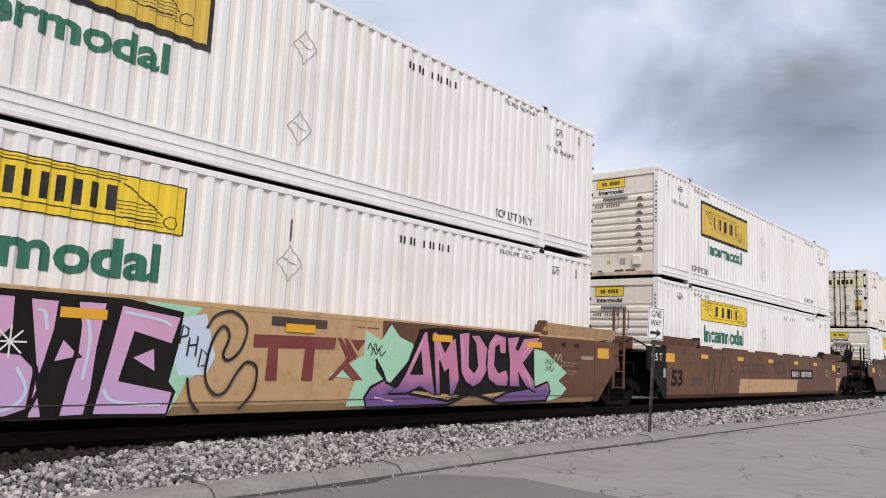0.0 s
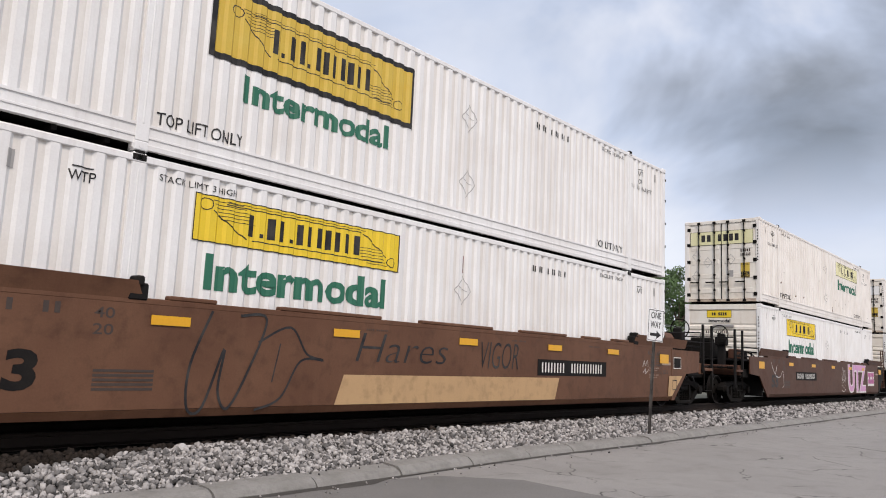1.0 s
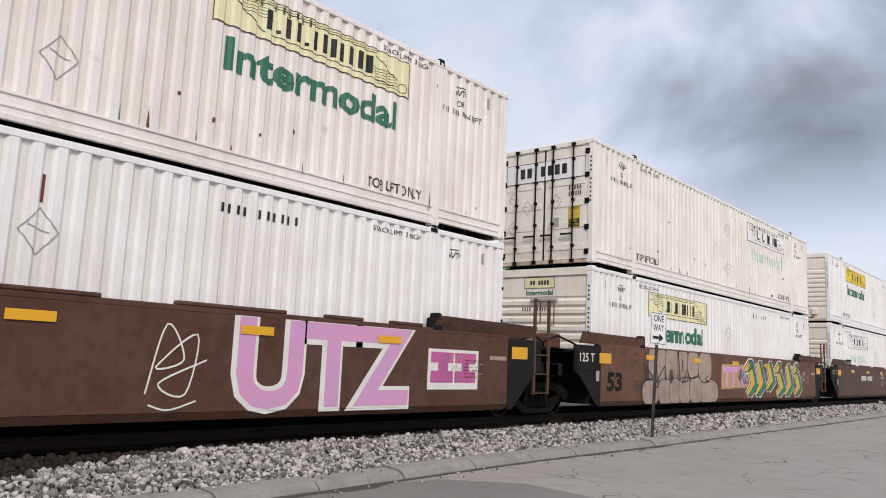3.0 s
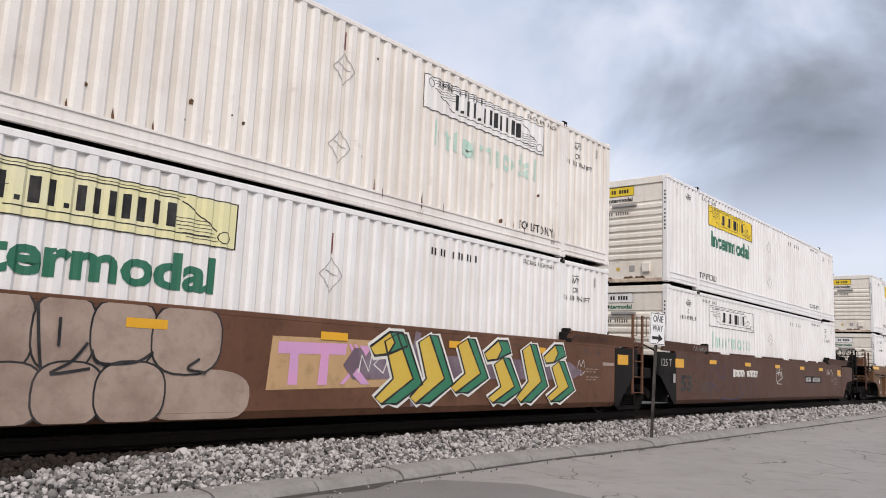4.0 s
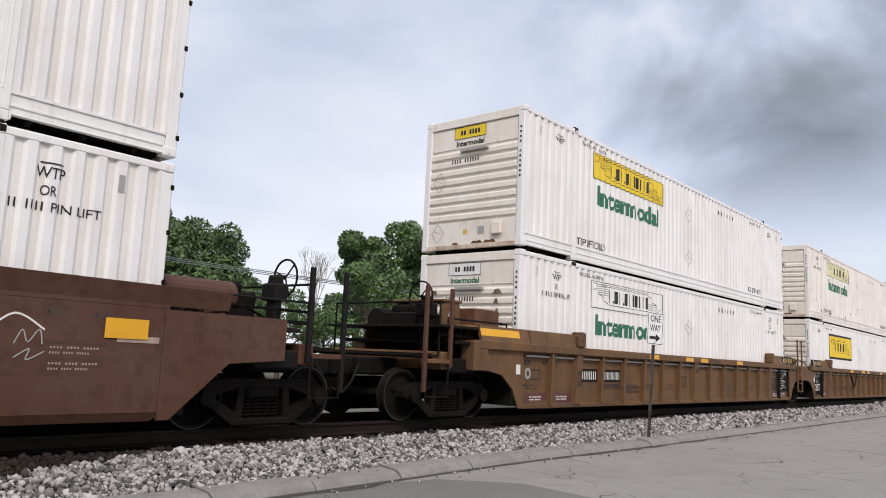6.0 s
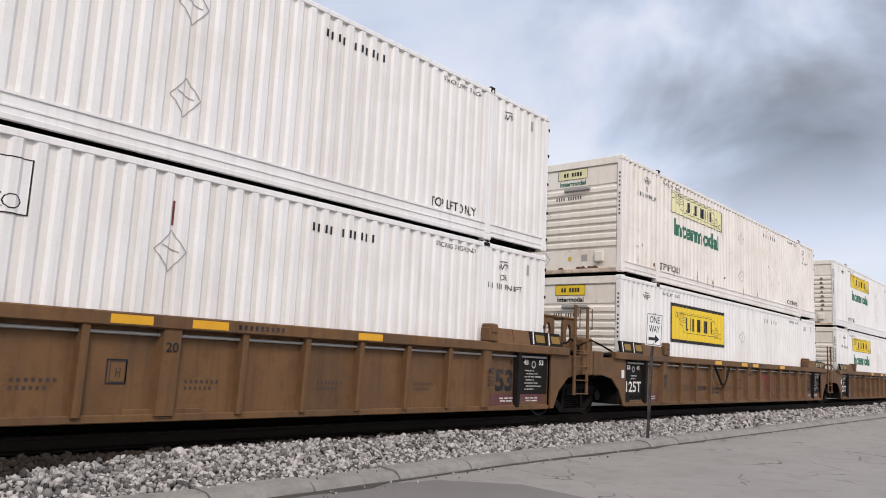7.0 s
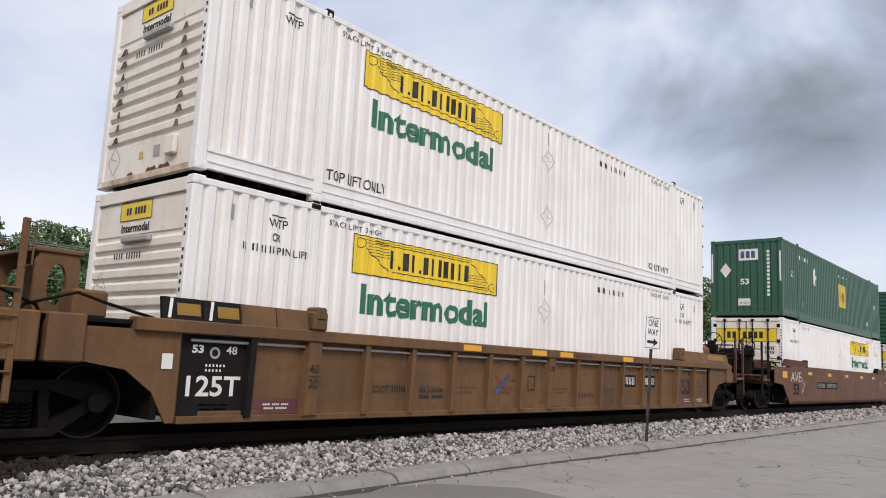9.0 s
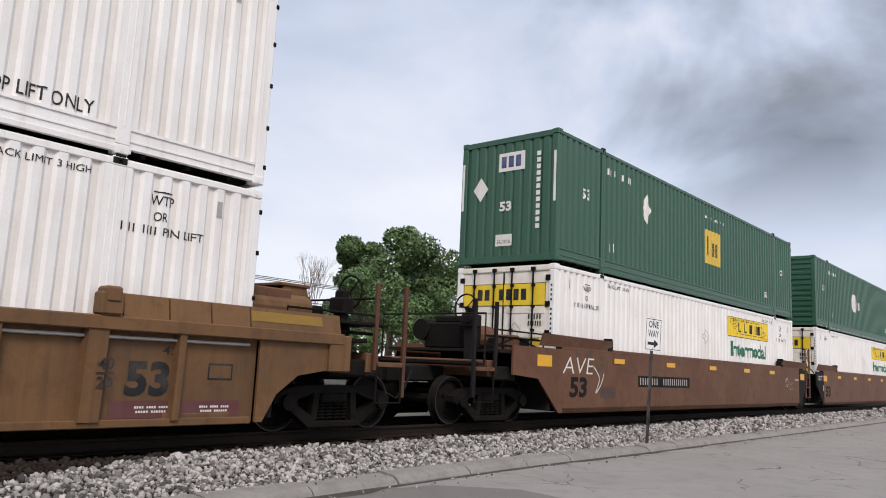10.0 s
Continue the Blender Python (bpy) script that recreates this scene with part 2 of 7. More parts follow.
def road_material():
    m = material("weathered_asphalt", (0.315, 0.295, 0.278), 0.92, tint=(0.22, 0.205, 0.19), grime=0.75, scale=0.5, grain=55, bump=0.03, blotch=0.45, speck=0.75)
    n, l = m.node_tree.nodes, m.node_tree.links
    p = n["Principled BSDF"]
    tc = n.new("ShaderNodeTexCoord")
    wob = n.new("ShaderNodeTexNoise")
    wob.inputs["Scale"].default_value, wob.inputs["Detail"].default_value = 1.3, 5
    l.new(tc.outputs["Object"], wob.inputs["Vector"])
    add = n.new("ShaderNodeVectorMath")
    add.operation = "MULTIPLY_ADD"
    l.new(wob.outputs["Color"], add.inputs[0])
    add.inputs[1].default_value = (0.9, 0.9, 0)
    l.new(tc.outputs["Object"], add.inputs[2])
    vo = n.new("ShaderNodeTexVoronoi")
    vo.feature = "DISTANCE_TO_EDGE"
    vo.inputs["Scale"].default_value = 0.55
    l.new(add.outputs[0], vo.inputs["Vector"])
    r = n.new("ShaderNodeMapRange")
    r.inputs["From Min"].default_value, r.inputs["From Max"].default_value = 0.002, 0.008
    l.new(vo.outputs["Distance"], r.inputs["Value"])
    gate = n.new("ShaderNodeTexNoise")
    gate.inputs["Scale"].default_value = 0.7
    l.new(tc.outputs["Object"], gate.inputs["Vector"])
    gr = n.new("ShaderNodeMapRange")
    gr.inputs["From Min"].default_value, gr.inputs["From Max"].default_value = 0.42, 0.55
    l.new(gate.outputs["Fac"], gr.inputs["Value"])
    mx = n.new("ShaderNodeMath")
    mx.operation = "MAXIMUM"
    l.new(r.outputs[0], mx.inputs[0])
    l.new(gr.outputs[0], mx.inputs[1])
    old = p.inputs["Base Color"].links[0].from_socket
    mix = n.new("ShaderNodeMix")
    mix.data_type = "RGBA"
    l.new(mx.outputs[0], mix.inputs[0])
    mix.inputs[6].default_value = (0.06, 0.056, 0.052, 1)
    l.new(old, mix.inputs[7])
    l.new(mix.outputs[2], p.inputs["Base Color"])
    return m


M["road"] = road_material()
M["patch"] = material("dark_asphalt", (0.185, 0.174, 0.164), 0.9, tint=(0.09, 0.085, 0.08), grime=0.5, scale=0.8, grain=70, bump=0.02, speck=0.5)
M["gutter"] = material("gutter_dirt", (0.045, 0.040, 0.035), 0.95, tint=(0.09, 0.08, 0.07), grime=0.6, scale=5, grain=60, bump=0.01)
M["dirt"] = material("ground_dirt", (0.13, 0.12, 0.10), 0.95, tint=(0.07, 0.085, 0.04), grime=0.7, scale=0.15, grain=8, bump=0.05)


# ---- mesh helpers ----
def mesh_of(name, bm, mat, smooth=False):
    me = bpy.data.meshes.new(name)
    bmesh.ops.recalc_face_normals(bm, faces=bm.faces)
    bm.to_mesh(me)
    bm.free()
    me.materials.append(mat)
    if smooth:
        me.polygons.foreach_set("use_smooth", [True] * len(me.polygons))
    return me


def part(name, bm, mat, parent, label="", smooth=False):
    """Link a bmesh (or a finished mesh) as one mesh object under a thing or a part."""
    me = bm if isinstance(bm, bpy.types.Mesh) else mesh_of(name, bm, mat, smooth)
    ob = new(name, me)
    ob.parent = parent
    if label:
        ob["label"] = label
    return ob


def box(bm, x0, x1, y0, y1, z0, z1, bevel=0.0):
    r = bmesh.ops.create_cube(bm, size=1.0, matrix=Matrix.Translation(((x0 + x1) / 2, (y0 + y1) / 2, (z0 + z1) / 2)) @ Matrix.Diagonal((x1 - x0, y1 - y0, z1 - z0, 1)))
    if bevel:
        vs = set(r["verts"])
        es = [e for e in bm.edges if e.verts[0] in vs and e.verts[1] in vs]
        bmesh.ops.bevel(bm, geom=es, offset=bevel, segments=1, affect="EDGES")
    return bm


def boxes(*rows, bevel=0.0):
    bm = bmesh.new()
    for r in rows:
        box(bm, *r, bevel=bevel)
    return bm


def rod(bm, a, b, r, sides=8, r2=None):
    a, b = Vector(a), Vector(b)
    d = b - a
    q = d.to_track_quat("Z", "Y").to_matrix().to_4x4()
    bmesh.ops.create_cone(bm, cap_ends=True, segments=sides, radius1=r, radius2=r if r2 is None else r2, depth=d.length,
                          matrix=Matrix.Translation((a + b) / 2) @ q)
    return bm


def tube(bm, pts, r, sides=6):
    """One bent round bar along pts."""
    pts = [Vector(p) for p in pts]
    loops = []
    for i, p in enumerate(pts):
        d = (pts[min(i + 1, len(pts) - 1)] - pts[max(i - 1, 0)]).normalized()
        q = d.to_track_quat("Z", "Y")
        loops.append([bm.verts.new(p + q @ Vector((r * math.cos(k * 2 * math.pi / sides), r * math.sin(k * 2 * math.pi / sides), 0))) for k in range(sides)])
    for a, b in zip(loops, loops[1:]):
        off = min(range(sides), key=lambda o: sum((a[k].co - b[(k + o) % sides].co).length for k in range(sides)))
        for k in range(sides):
            bm.faces.new((a[k], a[(k + 1) % sides], b[(k + 1 + off) % sides], b[(k + off) % sides]))
    bm.faces.new(loops[0][::-1]), bm.faces.new(loops[-1])
    return bm


def prism(bm, pts, y0, y1):
    """A plate with the outline pts (x, z), from y0 to y1."""
    n = len(pts)
    f = [bm.verts.new((x, y0, z)) for x, z in pts]
    g = [bm.verts.new((x, y1, z)) for x, z in pts]
    bm.faces.new(f)
    bm.faces.new(g[::-1])
    for i in range(n):
        bm.faces.new((f[i], g[i], g[(i + 1) % n], f[(i + 1) % n]))
    return bm


def holed_plate(bm, x0, x1, z0, z1, y0, y1, rx, rz):
    """An upright plate with an oval opening."""
    n = 24
    cx, cz, hx, hz = (x0 + x1) / 2, (z0 + z1) / 2, (x1 - x0) / 2, (z1 - z0) / 2
    rings = []
    for y in (y0, y1):
        o, i = [], []
        for k in range(n):
            a = 2 * math.pi * k / n
            c, s = math.cos(a), math.sin(a)
            m = min(hx / max(abs(c), 1e-6), hz / max(abs(s), 1e-6))
            o.append(bm.verts.new((cx + c * m, y, cz + s * m)))
            i.append(bm.verts.new((cx + rx * c, y, cz + rz * s)))
        rings += [o, i]
    o0, i0, o1, i1 = rings
    for k in range(n):
        j = (k + 1) % n
        bm.faces.new((o0[k], o0[j], i0[j], i0[k])), bm.faces.new((o1[k], i1[k], i1[j], o1[j]))
        bm.faces.new((o0[k], o1[k], o1[j], o0[j])), bm.faces.new((i0[k], i0[j], i1[j], i1[k]))
    return bm


def thing(name, label, category, group=""):
    return tagged(new(name), label, category, group)


# ---- lettering: every word is turned into a mesh once ----
WORDS = {}


def make_words(rows):
    made = []
    for key, body, bold in rows:
        c = bpy.data.curves.new("word", "FONT")
        c.body, c.size, c.offset, c.resolution_u = body, 1.0, bold, 3
        made.append((key, new("word", c), c))
    dg = bpy.context.evaluated_depsgraph_get()
    for key, ob, c in made:
        me = bpy.data.meshes.new_from_object(ob.evaluated_get(dg))
        co = np.array([v.co[:] for v in me.vertices])
        lo, hi = co.min(0), co.max(0)
        WORDS[key] = ((co[:, :2] - lo[:2]) / (hi[:2] - lo[:2]), [tuple(p.vertices) for p in me.polygons])
        bpy.data.objects.remove(ob)
        bpy.data.meshes.remove(me)
        bpy.data.curves.remove(c)


make_words([
    ("Intermodal", "Intermodal", 0.032), ("TOP LIFT ONLY", "TOP LIFT ONLY", 0.004), ("LD LMT", "LD LMT", 0.0), ("STACK", "STACK LIMIT 3 HIGH", 0.0), ("STACKING", "STACKING 3 HIGH ONLY", 0.0),
    ("WTP", "WTP", 0.004), ("OR", "OR", 0.004), ("PIN LIFT", "PIN LIFT", 0.004), ("53", "53", 0.04), ("125T", "125T", 0.02), ("125 T", "125 T", 0.008),
    ("40", "40", 0.01), ("20", "20", 0.01), ("45", "45", 0.01), ("48", "48", 0.01), ("ONE", "ONE", 0.012), ("WAY", "WAY", 0.012), ("110", "110", 0.01),
        ("UTZ", "UTZ", 0.03), ("UTZ_OUT", "UTZ", 0.07), ("HARES", "Hares", -0.015), ("VIGOR", "VIGOR", -0.01), ("SAVE", "SAVE", -0.012),
    ("WIDE TURNS", "WIDE\nTURNS", 0.01), ("CAUTION", "CAUTION", 0.01), ("H", "H", 0.02), ("L200", "L 200-5", 0.0), ("24100", "24,100 lb", 0.0),
])

PITCH, DEEP = 0.2476, 0.034
BREAKS = (0.0, 0.092, 0.132, 0.208)      # outer flat, slope, inner flat, slope


def depth_at(x):
    u = x % PITCH
    if u <= BREAKS[1]:
        return 0.0
    if u <= BREAKS[2]:
        return DEEP * (u - BREAKS[1]) / (BREAKS[2] - BREAKS[1])
    if u <= BREAKS[3]:
        return DEEP
    return DEEP * (PITCH - u) / (PITCH - BREAKS[3])


def rib_lines(x0, x1):
    k0, k1 = int(x0 // PITCH) - 1, int(x1 // PITCH) + 2
    return [x for k in range(k0, k1) for x in (k * PITCH + b for b in BREAKS) if x0 + 1e-4 < x < x1 - 1e-4]


def ribbed(bm):
    """Lay a flat drawing in the xz plane onto the ribs of a side wall."""
    xs = [v.co.x for v in bm.verts]
    for x in rib_lines(min(xs), max(xs)):
        bmesh.ops.bisect_plane(bm, geom=bm.verts[:] + bm.edges[:] + bm.faces[:], plane_co=(x, 0, 0), plane_no=(1, 0, 0), dist=1e-5)
    for v in bm.verts:
        v.co.y += depth_at(v.co.x)


def word(bm, key, x0, x1, z0, z1, y=0.0, slant=0.0):
    uv, faces = WORDS[key]
    vs = [bm.verts.new((x0 + (x1 - x0) * u + slant * w * (z1 - z0), y, z0 + (z1 - z0) * w)) for u, w in uv]
    for f in faces:
        try:
            bm.faces.new([vs[i] for i in f])
        except ValueError:
            pass
    return bm


def poly(bm, pts, y=0.0):
    f = bm.faces.new([bm.verts.new((x, y, z)) for x, z in pts])
    if len(pts) > 4:
        f.normal_update()
        bmesh.ops.triangulate(bm, faces=[f])
    return bm


def rect(bm, x0, x1, z0, z1, y=0.0):
    return poly(bm, [(x0, z0), (x1, z0), (x1, z1), (x0, z1)], y)


def ring(bm, x0, x1, z0, z1, w, y=0.0):
    rect(bm, x0, x1, z0, z0 + w, y), rect(bm, x0, x1, z1 - w, z1, y)
    rect(bm, x0, x0 + w, z0 + w, z1 - w, y), rect(bm, x1 - w, x1, z0 + w, z1 - w, y)
    return bm


def line(bm, pts, w, y=0.0):
    """A painted stroke of width w along pts, one continuous strip."""
    n = len(pts)
    row = []
    for i, (x, z) in enumerate(pts):
        a, b = pts[max(0, i - 1)], pts[min(n - 1, i + 1)]
        if n > 2 and pts[0] == pts[-1] and i in (0, n - 1):
            a, b = pts[-2], pts[1]
        dx, dz = b[0] - a[0], b[1] - a[1]
        d = math.hypot(dx, dz) or 1
        k = w / 2 / d
        yy = y - 0.00012 * i
        row.append((bm.verts.new((x - dz * k, yy, z + dx * k)), bm.verts.new((x + dz * k, yy, z - dx * k))))
    for p, q in zip(row, row[1:]):
        bm.faces.new((p[0], p[1], q[1], q[0]))
    return bm


def curve_pts(ctrl, n=6):
    """A smooth line through the control points."""
    out = []
    P = [ctrl[0], *ctrl, ctrl[-1]]
    for i in range(1, len(P) - 2):
        p0, p1, p2, p3 = (Vector(q) for q in P[i - 1:i + 3])
        for k in range(n):
            t = k / n
            q = 0.5 * (2 * p1 + (p2 - p0) * t + (2 * p0 - 5 * p1 + 4 * p2 - p3) * t * t + (3 * p1 - p0 - 3 * p2 + p3) * t ** 3)
            out.append((q.x, q.y))
    out.append(tuple(ctrl[-1]))
    return out


def bars(bm, x0, x1, z0, z1, n, y=0.0, gaps=(), fill=0.5):
    """Unreadable or private writing: a row of plain bars."""
    s = (x1 - x0) / n
    for i in range(n):
        if i not in gaps:
            rect(bm, x0 + i * s, x0 + (i + fill) * s, z0, z1, y)
    return bm


# ---- ground, road, kerb, ballast ----
KERB = [(-260, 6.50), (-30, 6.50), (-8, 6.50), (0, 6.50), (4.6, 6.51), (5.6, 6.51), (6.8, 6.57), (7.9, 6.62), (9.2, 6.67), (10.9, 6.69), (13.6, 6.63), (18, 6.66), (40, 6.75), (130, 6.75), (400, 6.75)]


def kerb_y(x):
    return float(np.interp(x, [k[0] for k in KERB], [k[1] for k in KERB]))


def make_ground():
    bm = boxes((-600, 900, 11.9, 900, -0.3, 0.05))
    tagged(new("ground", mesh_of("ground", bm, M["dirt"])), "pale dirt and gravel ground beyond the track", "ground", kind="structure")
    bm = bmesh.new()
    pts = [(x, kerb_y(x) - 0.12) for x, _ in KERB]
    lo = [bm.verts.new((x, -400, 0)) for x, _ in pts]
    hi = [bm.verts.new((x, y, 0.0)) for x, y in pts]
    for i in range(len(pts) - 1):
        bm.faces.new((lo[i], lo[i + 1], hi[i + 1], hi[i]))
    tagged(new("road", mesh_of("road", bm, M["road"])), "grey weathered asphalt road with fine cracks", "road", kind="structure")
    bm = bmesh.new()
    edge = [(-8, kerb_y(-8) - 0.14), (0, kerb_y(0) - 0.14), (4, kerb_y(4) - 0.14), (6.2, kerb_y(6.2) - 0.15), (7.3, 6.2), (7.95, 5.4), (7.8, 4.4), (7.9, 2.5), (7.2, -6), (-8, -6)]
    f = bm.faces.new([bm.verts.new((x, y, 0.004)) for x, y in edge])
    f.normal_update()
    bmesh.ops.triangulate(bm, faces=[f])
    tagged(new("road_patch", mesh_of("road_patch", bm, M["patch"])), "darker patch of the road's asphalt beside the kerb", "road patch", kind="structure")
    bm = bmesh.new()
    row = []
    for i in range(140):
        x = 3 + i * 0.4
        yk = kerb_y(x) - 0.13
        row.append((bm.verts.new((x, yk - 0.05 - 0.22 * abs(noise.noise((x * 0.9, 3, 0))) - 0.1 * abs(noise.noise((x * 3, 5, 0))), 0.006)), bm.verts.new((x, yk + 0.02, 0.014))))
    for p, q in zip(row, row[1:]):
        bm.faces.new((p[0], q[0], q[1], p[1]))
    tagged(new("gutter_dirt", mesh_of("gutter_dirt", bm, M["gutter"])), "dark damp dirt gathered along the kerb", "dirt", kind="structure")
    # kerb of cast stones, each a piece with rounded nose
    kerb = tagged(new("kerb"), "grey concrete kerb with open joints along the road", "kerb", kind="structure")
    x = -4.0
    k = 0
    while x < 120:
        n = 1.15 + 0.35 * random.random() if x < 30 else 3.0
        x1 = x + n
        bm = bmesh.new()
        rows = []
        cuts = 4
        sink = random.uniform(-0.012, 0.012)
        for i in range(cuts + 1):
            xx = x + 0.012 + (x1 - x - 0.024) * i / cuts
            yc = kerb_y(xx)
            prof = [(-0.15, -0.08), (-0.14, 0.012), (-0.10, 0.062), (-0.04, 0.095), (0.03, 0.108), (0.20, 0.115), (0.22, 0.09), (0.22, -0.08)]
            rows.append([bm.verts.new((xx, yc + py + noise.noise((xx * 2, py * 9, k)) * 0.012, pz + sink + noise.noise((xx * 3, py * 7, k + 5)) * 0.01)) for py, pz in prof])
        for r, s in zip(rows, rows[1:]):
            for j in range(len(r) - 1):
                bm.faces.new((r[j], s[j], s[j + 1], r[j + 1]))
        bm.faces.new(rows[0]), bm.faces.new(rows[-1][::-1])
        part("kerb_stone", bm, M["concrete"], kerb)
        x, k = x1, k + 1


def bed_z(y, yk):
    """Height of the ballast bed across the line."""
    return float(np.interp(y, [yk + 0.18, yk + 0.5, 7.75, 8.1, 8.5, 11.0, 11.8, 12.4], [0.085, 0.125, 0.25, 0.27, 0.20, 0.20, 0.22, 0.02]))


def make_bed():
    bm = bmesh.new()
    xs = [-260, -30, -5, 0, 3, 5, 7, 9, 11, 14, 17, 25, 40, 80, 130, 400]
    grid = []
    for x in xs:
        yk = kerb_y(x)
        row = [yk + 0.1 + (7.75 - yk - 0.1) * s / 1.5 for s in (0, 0.4, 0.8, 1.2, 1.5)] + [8.1, 8.5, 11.0, 11.8, 12.4]
        grid.append([bm.verts.new((x, y, bed_z(y, yk) - 0.02)) for y in row])
    for a, b in zip(grid, grid[1:]):
        for j in range(len(a) - 1):
            f = bm.faces.new((a[j], b[j], b[j + 1], a[j + 1]))
            # bed below the train: colour darkened for oil and the train's shade
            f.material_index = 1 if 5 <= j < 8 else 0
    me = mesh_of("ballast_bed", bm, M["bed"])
    me.materials.append(M["oily_shade"])
    tagged(new("ballast_bed", me), "crushed stone bed carrying the track", "ballast", kind="structure")


def stones(name, label, mat, spots):
    """Many angular stones as one mesh. spots: x, y, z, size."""
    ico = bmesh.new()
    bmesh.ops.create_icosphere(ico, subdivisions=1, radius=1.0)
    base = np.array([v.co[:] for v in ico.verts])
    tri = np.array([[v.index for v in f.verts] for f in ico.faces])
    ico.free()
    n = len(spots)
    spots = np.array(spots)
    rng = np.random.default_rng(4)
    q = rng.normal(size=(n, 4))
    q /= np.linalg.norm(q, axis=1)[:, None]
    w, x, y, z = q.T
    R = np.stack([1 - 2 * (y * y + z * z), 2 * (x * y - z * w), 2 * (x * z + y * w), 2 * (x * y + z * w), 1 - 2 * (x * x + z * z), 2 * (y * z - x * w),
                  2 * (x * z - y * w), 2 * (y * z + x * w), 1 - 2 * (x * x + y * y)], -1).reshape(n, 3, 3)
    v = base[None] * rng.uniform(0.6, 1.25, (n, 12, 1)) * rng.uniform(0.42, 1.2, (n, 1, 3))
    v = np.einsum("nij,nkj->nki", R, v) * spots[:, 3][:, None, None] + spots[:, None, :3]
    f = (tri[None] + (np.arange(n) * 12)[:, None, None]).reshape(-1, 3)
    me = bpy.data.meshes.new(name)
    me.vertices.add(n * 12)
    me.vertices.foreach_set("co", v.ravel())
    me.loops.add(f.size)
    me.loops.foreach_set("vertex_index", f.ravel())
    me.polygons.add(len(f))
    me.polygons.foreach_set("loop_start", np.arange(0, f.size, 3))
    me.update()
    me.materials.append(mat)
    return tagged(new(name, me), label, "gravel", kind="stuff")


def make_stones():
    rng = random.Random(7)
    light, dark = [], []
    for x0, x1, dens, size in ((2.2, 9, 640, 0.031), (9, 18, 480, 0.034), (18, 40, 230, 0.045), (40, 95, 80, 0.07)):
        n = int((x1 - x0) * 2.2 * dens)
        for _ in range(n):
            x = rng.uniform(x0, x1)
            yk = kerb_y(x)
            y = rng.uniform(yk + 0.19 + 0.05 * noise.noise((x * 2.3, 7, 0)), 8.22)
            # dark stones start here, along the painted edge of the train's shade
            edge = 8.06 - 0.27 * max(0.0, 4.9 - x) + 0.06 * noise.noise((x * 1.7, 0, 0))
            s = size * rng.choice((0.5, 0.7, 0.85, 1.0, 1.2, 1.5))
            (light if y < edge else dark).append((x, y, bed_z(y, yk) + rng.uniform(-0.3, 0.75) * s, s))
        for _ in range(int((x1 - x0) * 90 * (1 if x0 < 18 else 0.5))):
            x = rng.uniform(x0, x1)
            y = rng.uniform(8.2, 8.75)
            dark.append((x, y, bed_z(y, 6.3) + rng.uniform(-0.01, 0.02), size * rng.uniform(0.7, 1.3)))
    for _ in range(260):         # strays on the kerb and in the gutter
        x = rng.uniform(4, 25)
        y = kerb_y(x) + rng.choice((rng.uniform(0.02, 0.2), rng.uniform(-0.5, -0.17)))
        light.append((x, y, 0.115 if y > kerb_y(x) else 0.012, rng.uniform(0.008, 0.02)))
    stones("ballast_stones", "loose grey and white crushed stones on the shoulder", M["stone"], light)
    stones("oily_stones", "crushed stones beside the rail, darkened by oil and painted shade", M["oily_shade"], dark)
    tagged(new("shoulder_rock", mesh_of("shoulder_rock", rock(0.085), M["stone"])), "larger pale rock lying on top of the ballast shoulder", "rock").location = (4.80, 7.86, 0.29)


def rock(r):
    bm = bmesh.new()
    bmesh.ops.create_icosphere(bm, subdivisions=2, radius=r)
    for v in bm.verts:
        v.co *= 1 + 0.5 * noise.noise(v.co * 14)
        v.co.z *= 0.75
    return bm


def make_track():
    tr = tagged(new("railway_track"), "rusty steel rails on dark creosoted wooden ties", "railway track", kind="structure")
    prof = [(-0.075, 0), (0.075, 0), (0.075, 0.012), (0.012, 0.035), (0.012, 0.13), (0.037, 0.14), (0.037, 0.172), (0.03, 0.178), (-0.03, 0.178), (-0.037, 0.172), (-0.037, 0.14), (-0.012, 0.13), (-0.012, 0.035), (-0.075, 0.012)]
    for s in (-1, 1):
        bm = bmesh.new()
        a = [bm.verts.new((-260, TRACK + s * 0.7545 + y, RAIL - 0.178 + z)) for y, z in prof]
        b = [bm.verts.new((400, TRACK + s * 0.7545 + y, RAIL - 0.178 + z)) for y, z in prof]
        for i in range(len(prof)):
            bm.faces.new((a[i], b[i], b[(i + 1) % len(prof)], a[(i + 1) % len(prof)]))
        part("rail", bm, M["rail"], tr)
    me = mesh_of("tie", boxes((-0.115, 0.115, -1.3, 1.3, -0.17, 0.0), bevel=0.012), M["tie"])
    for i in range(200):
        t = part("tie", me, None, tr)
        t.location = (-6 + i * 0.5, TRACK + random.uniform(-0.03, 0.03), RAIL - 0.182 + random.uniform(-0.006, 0))


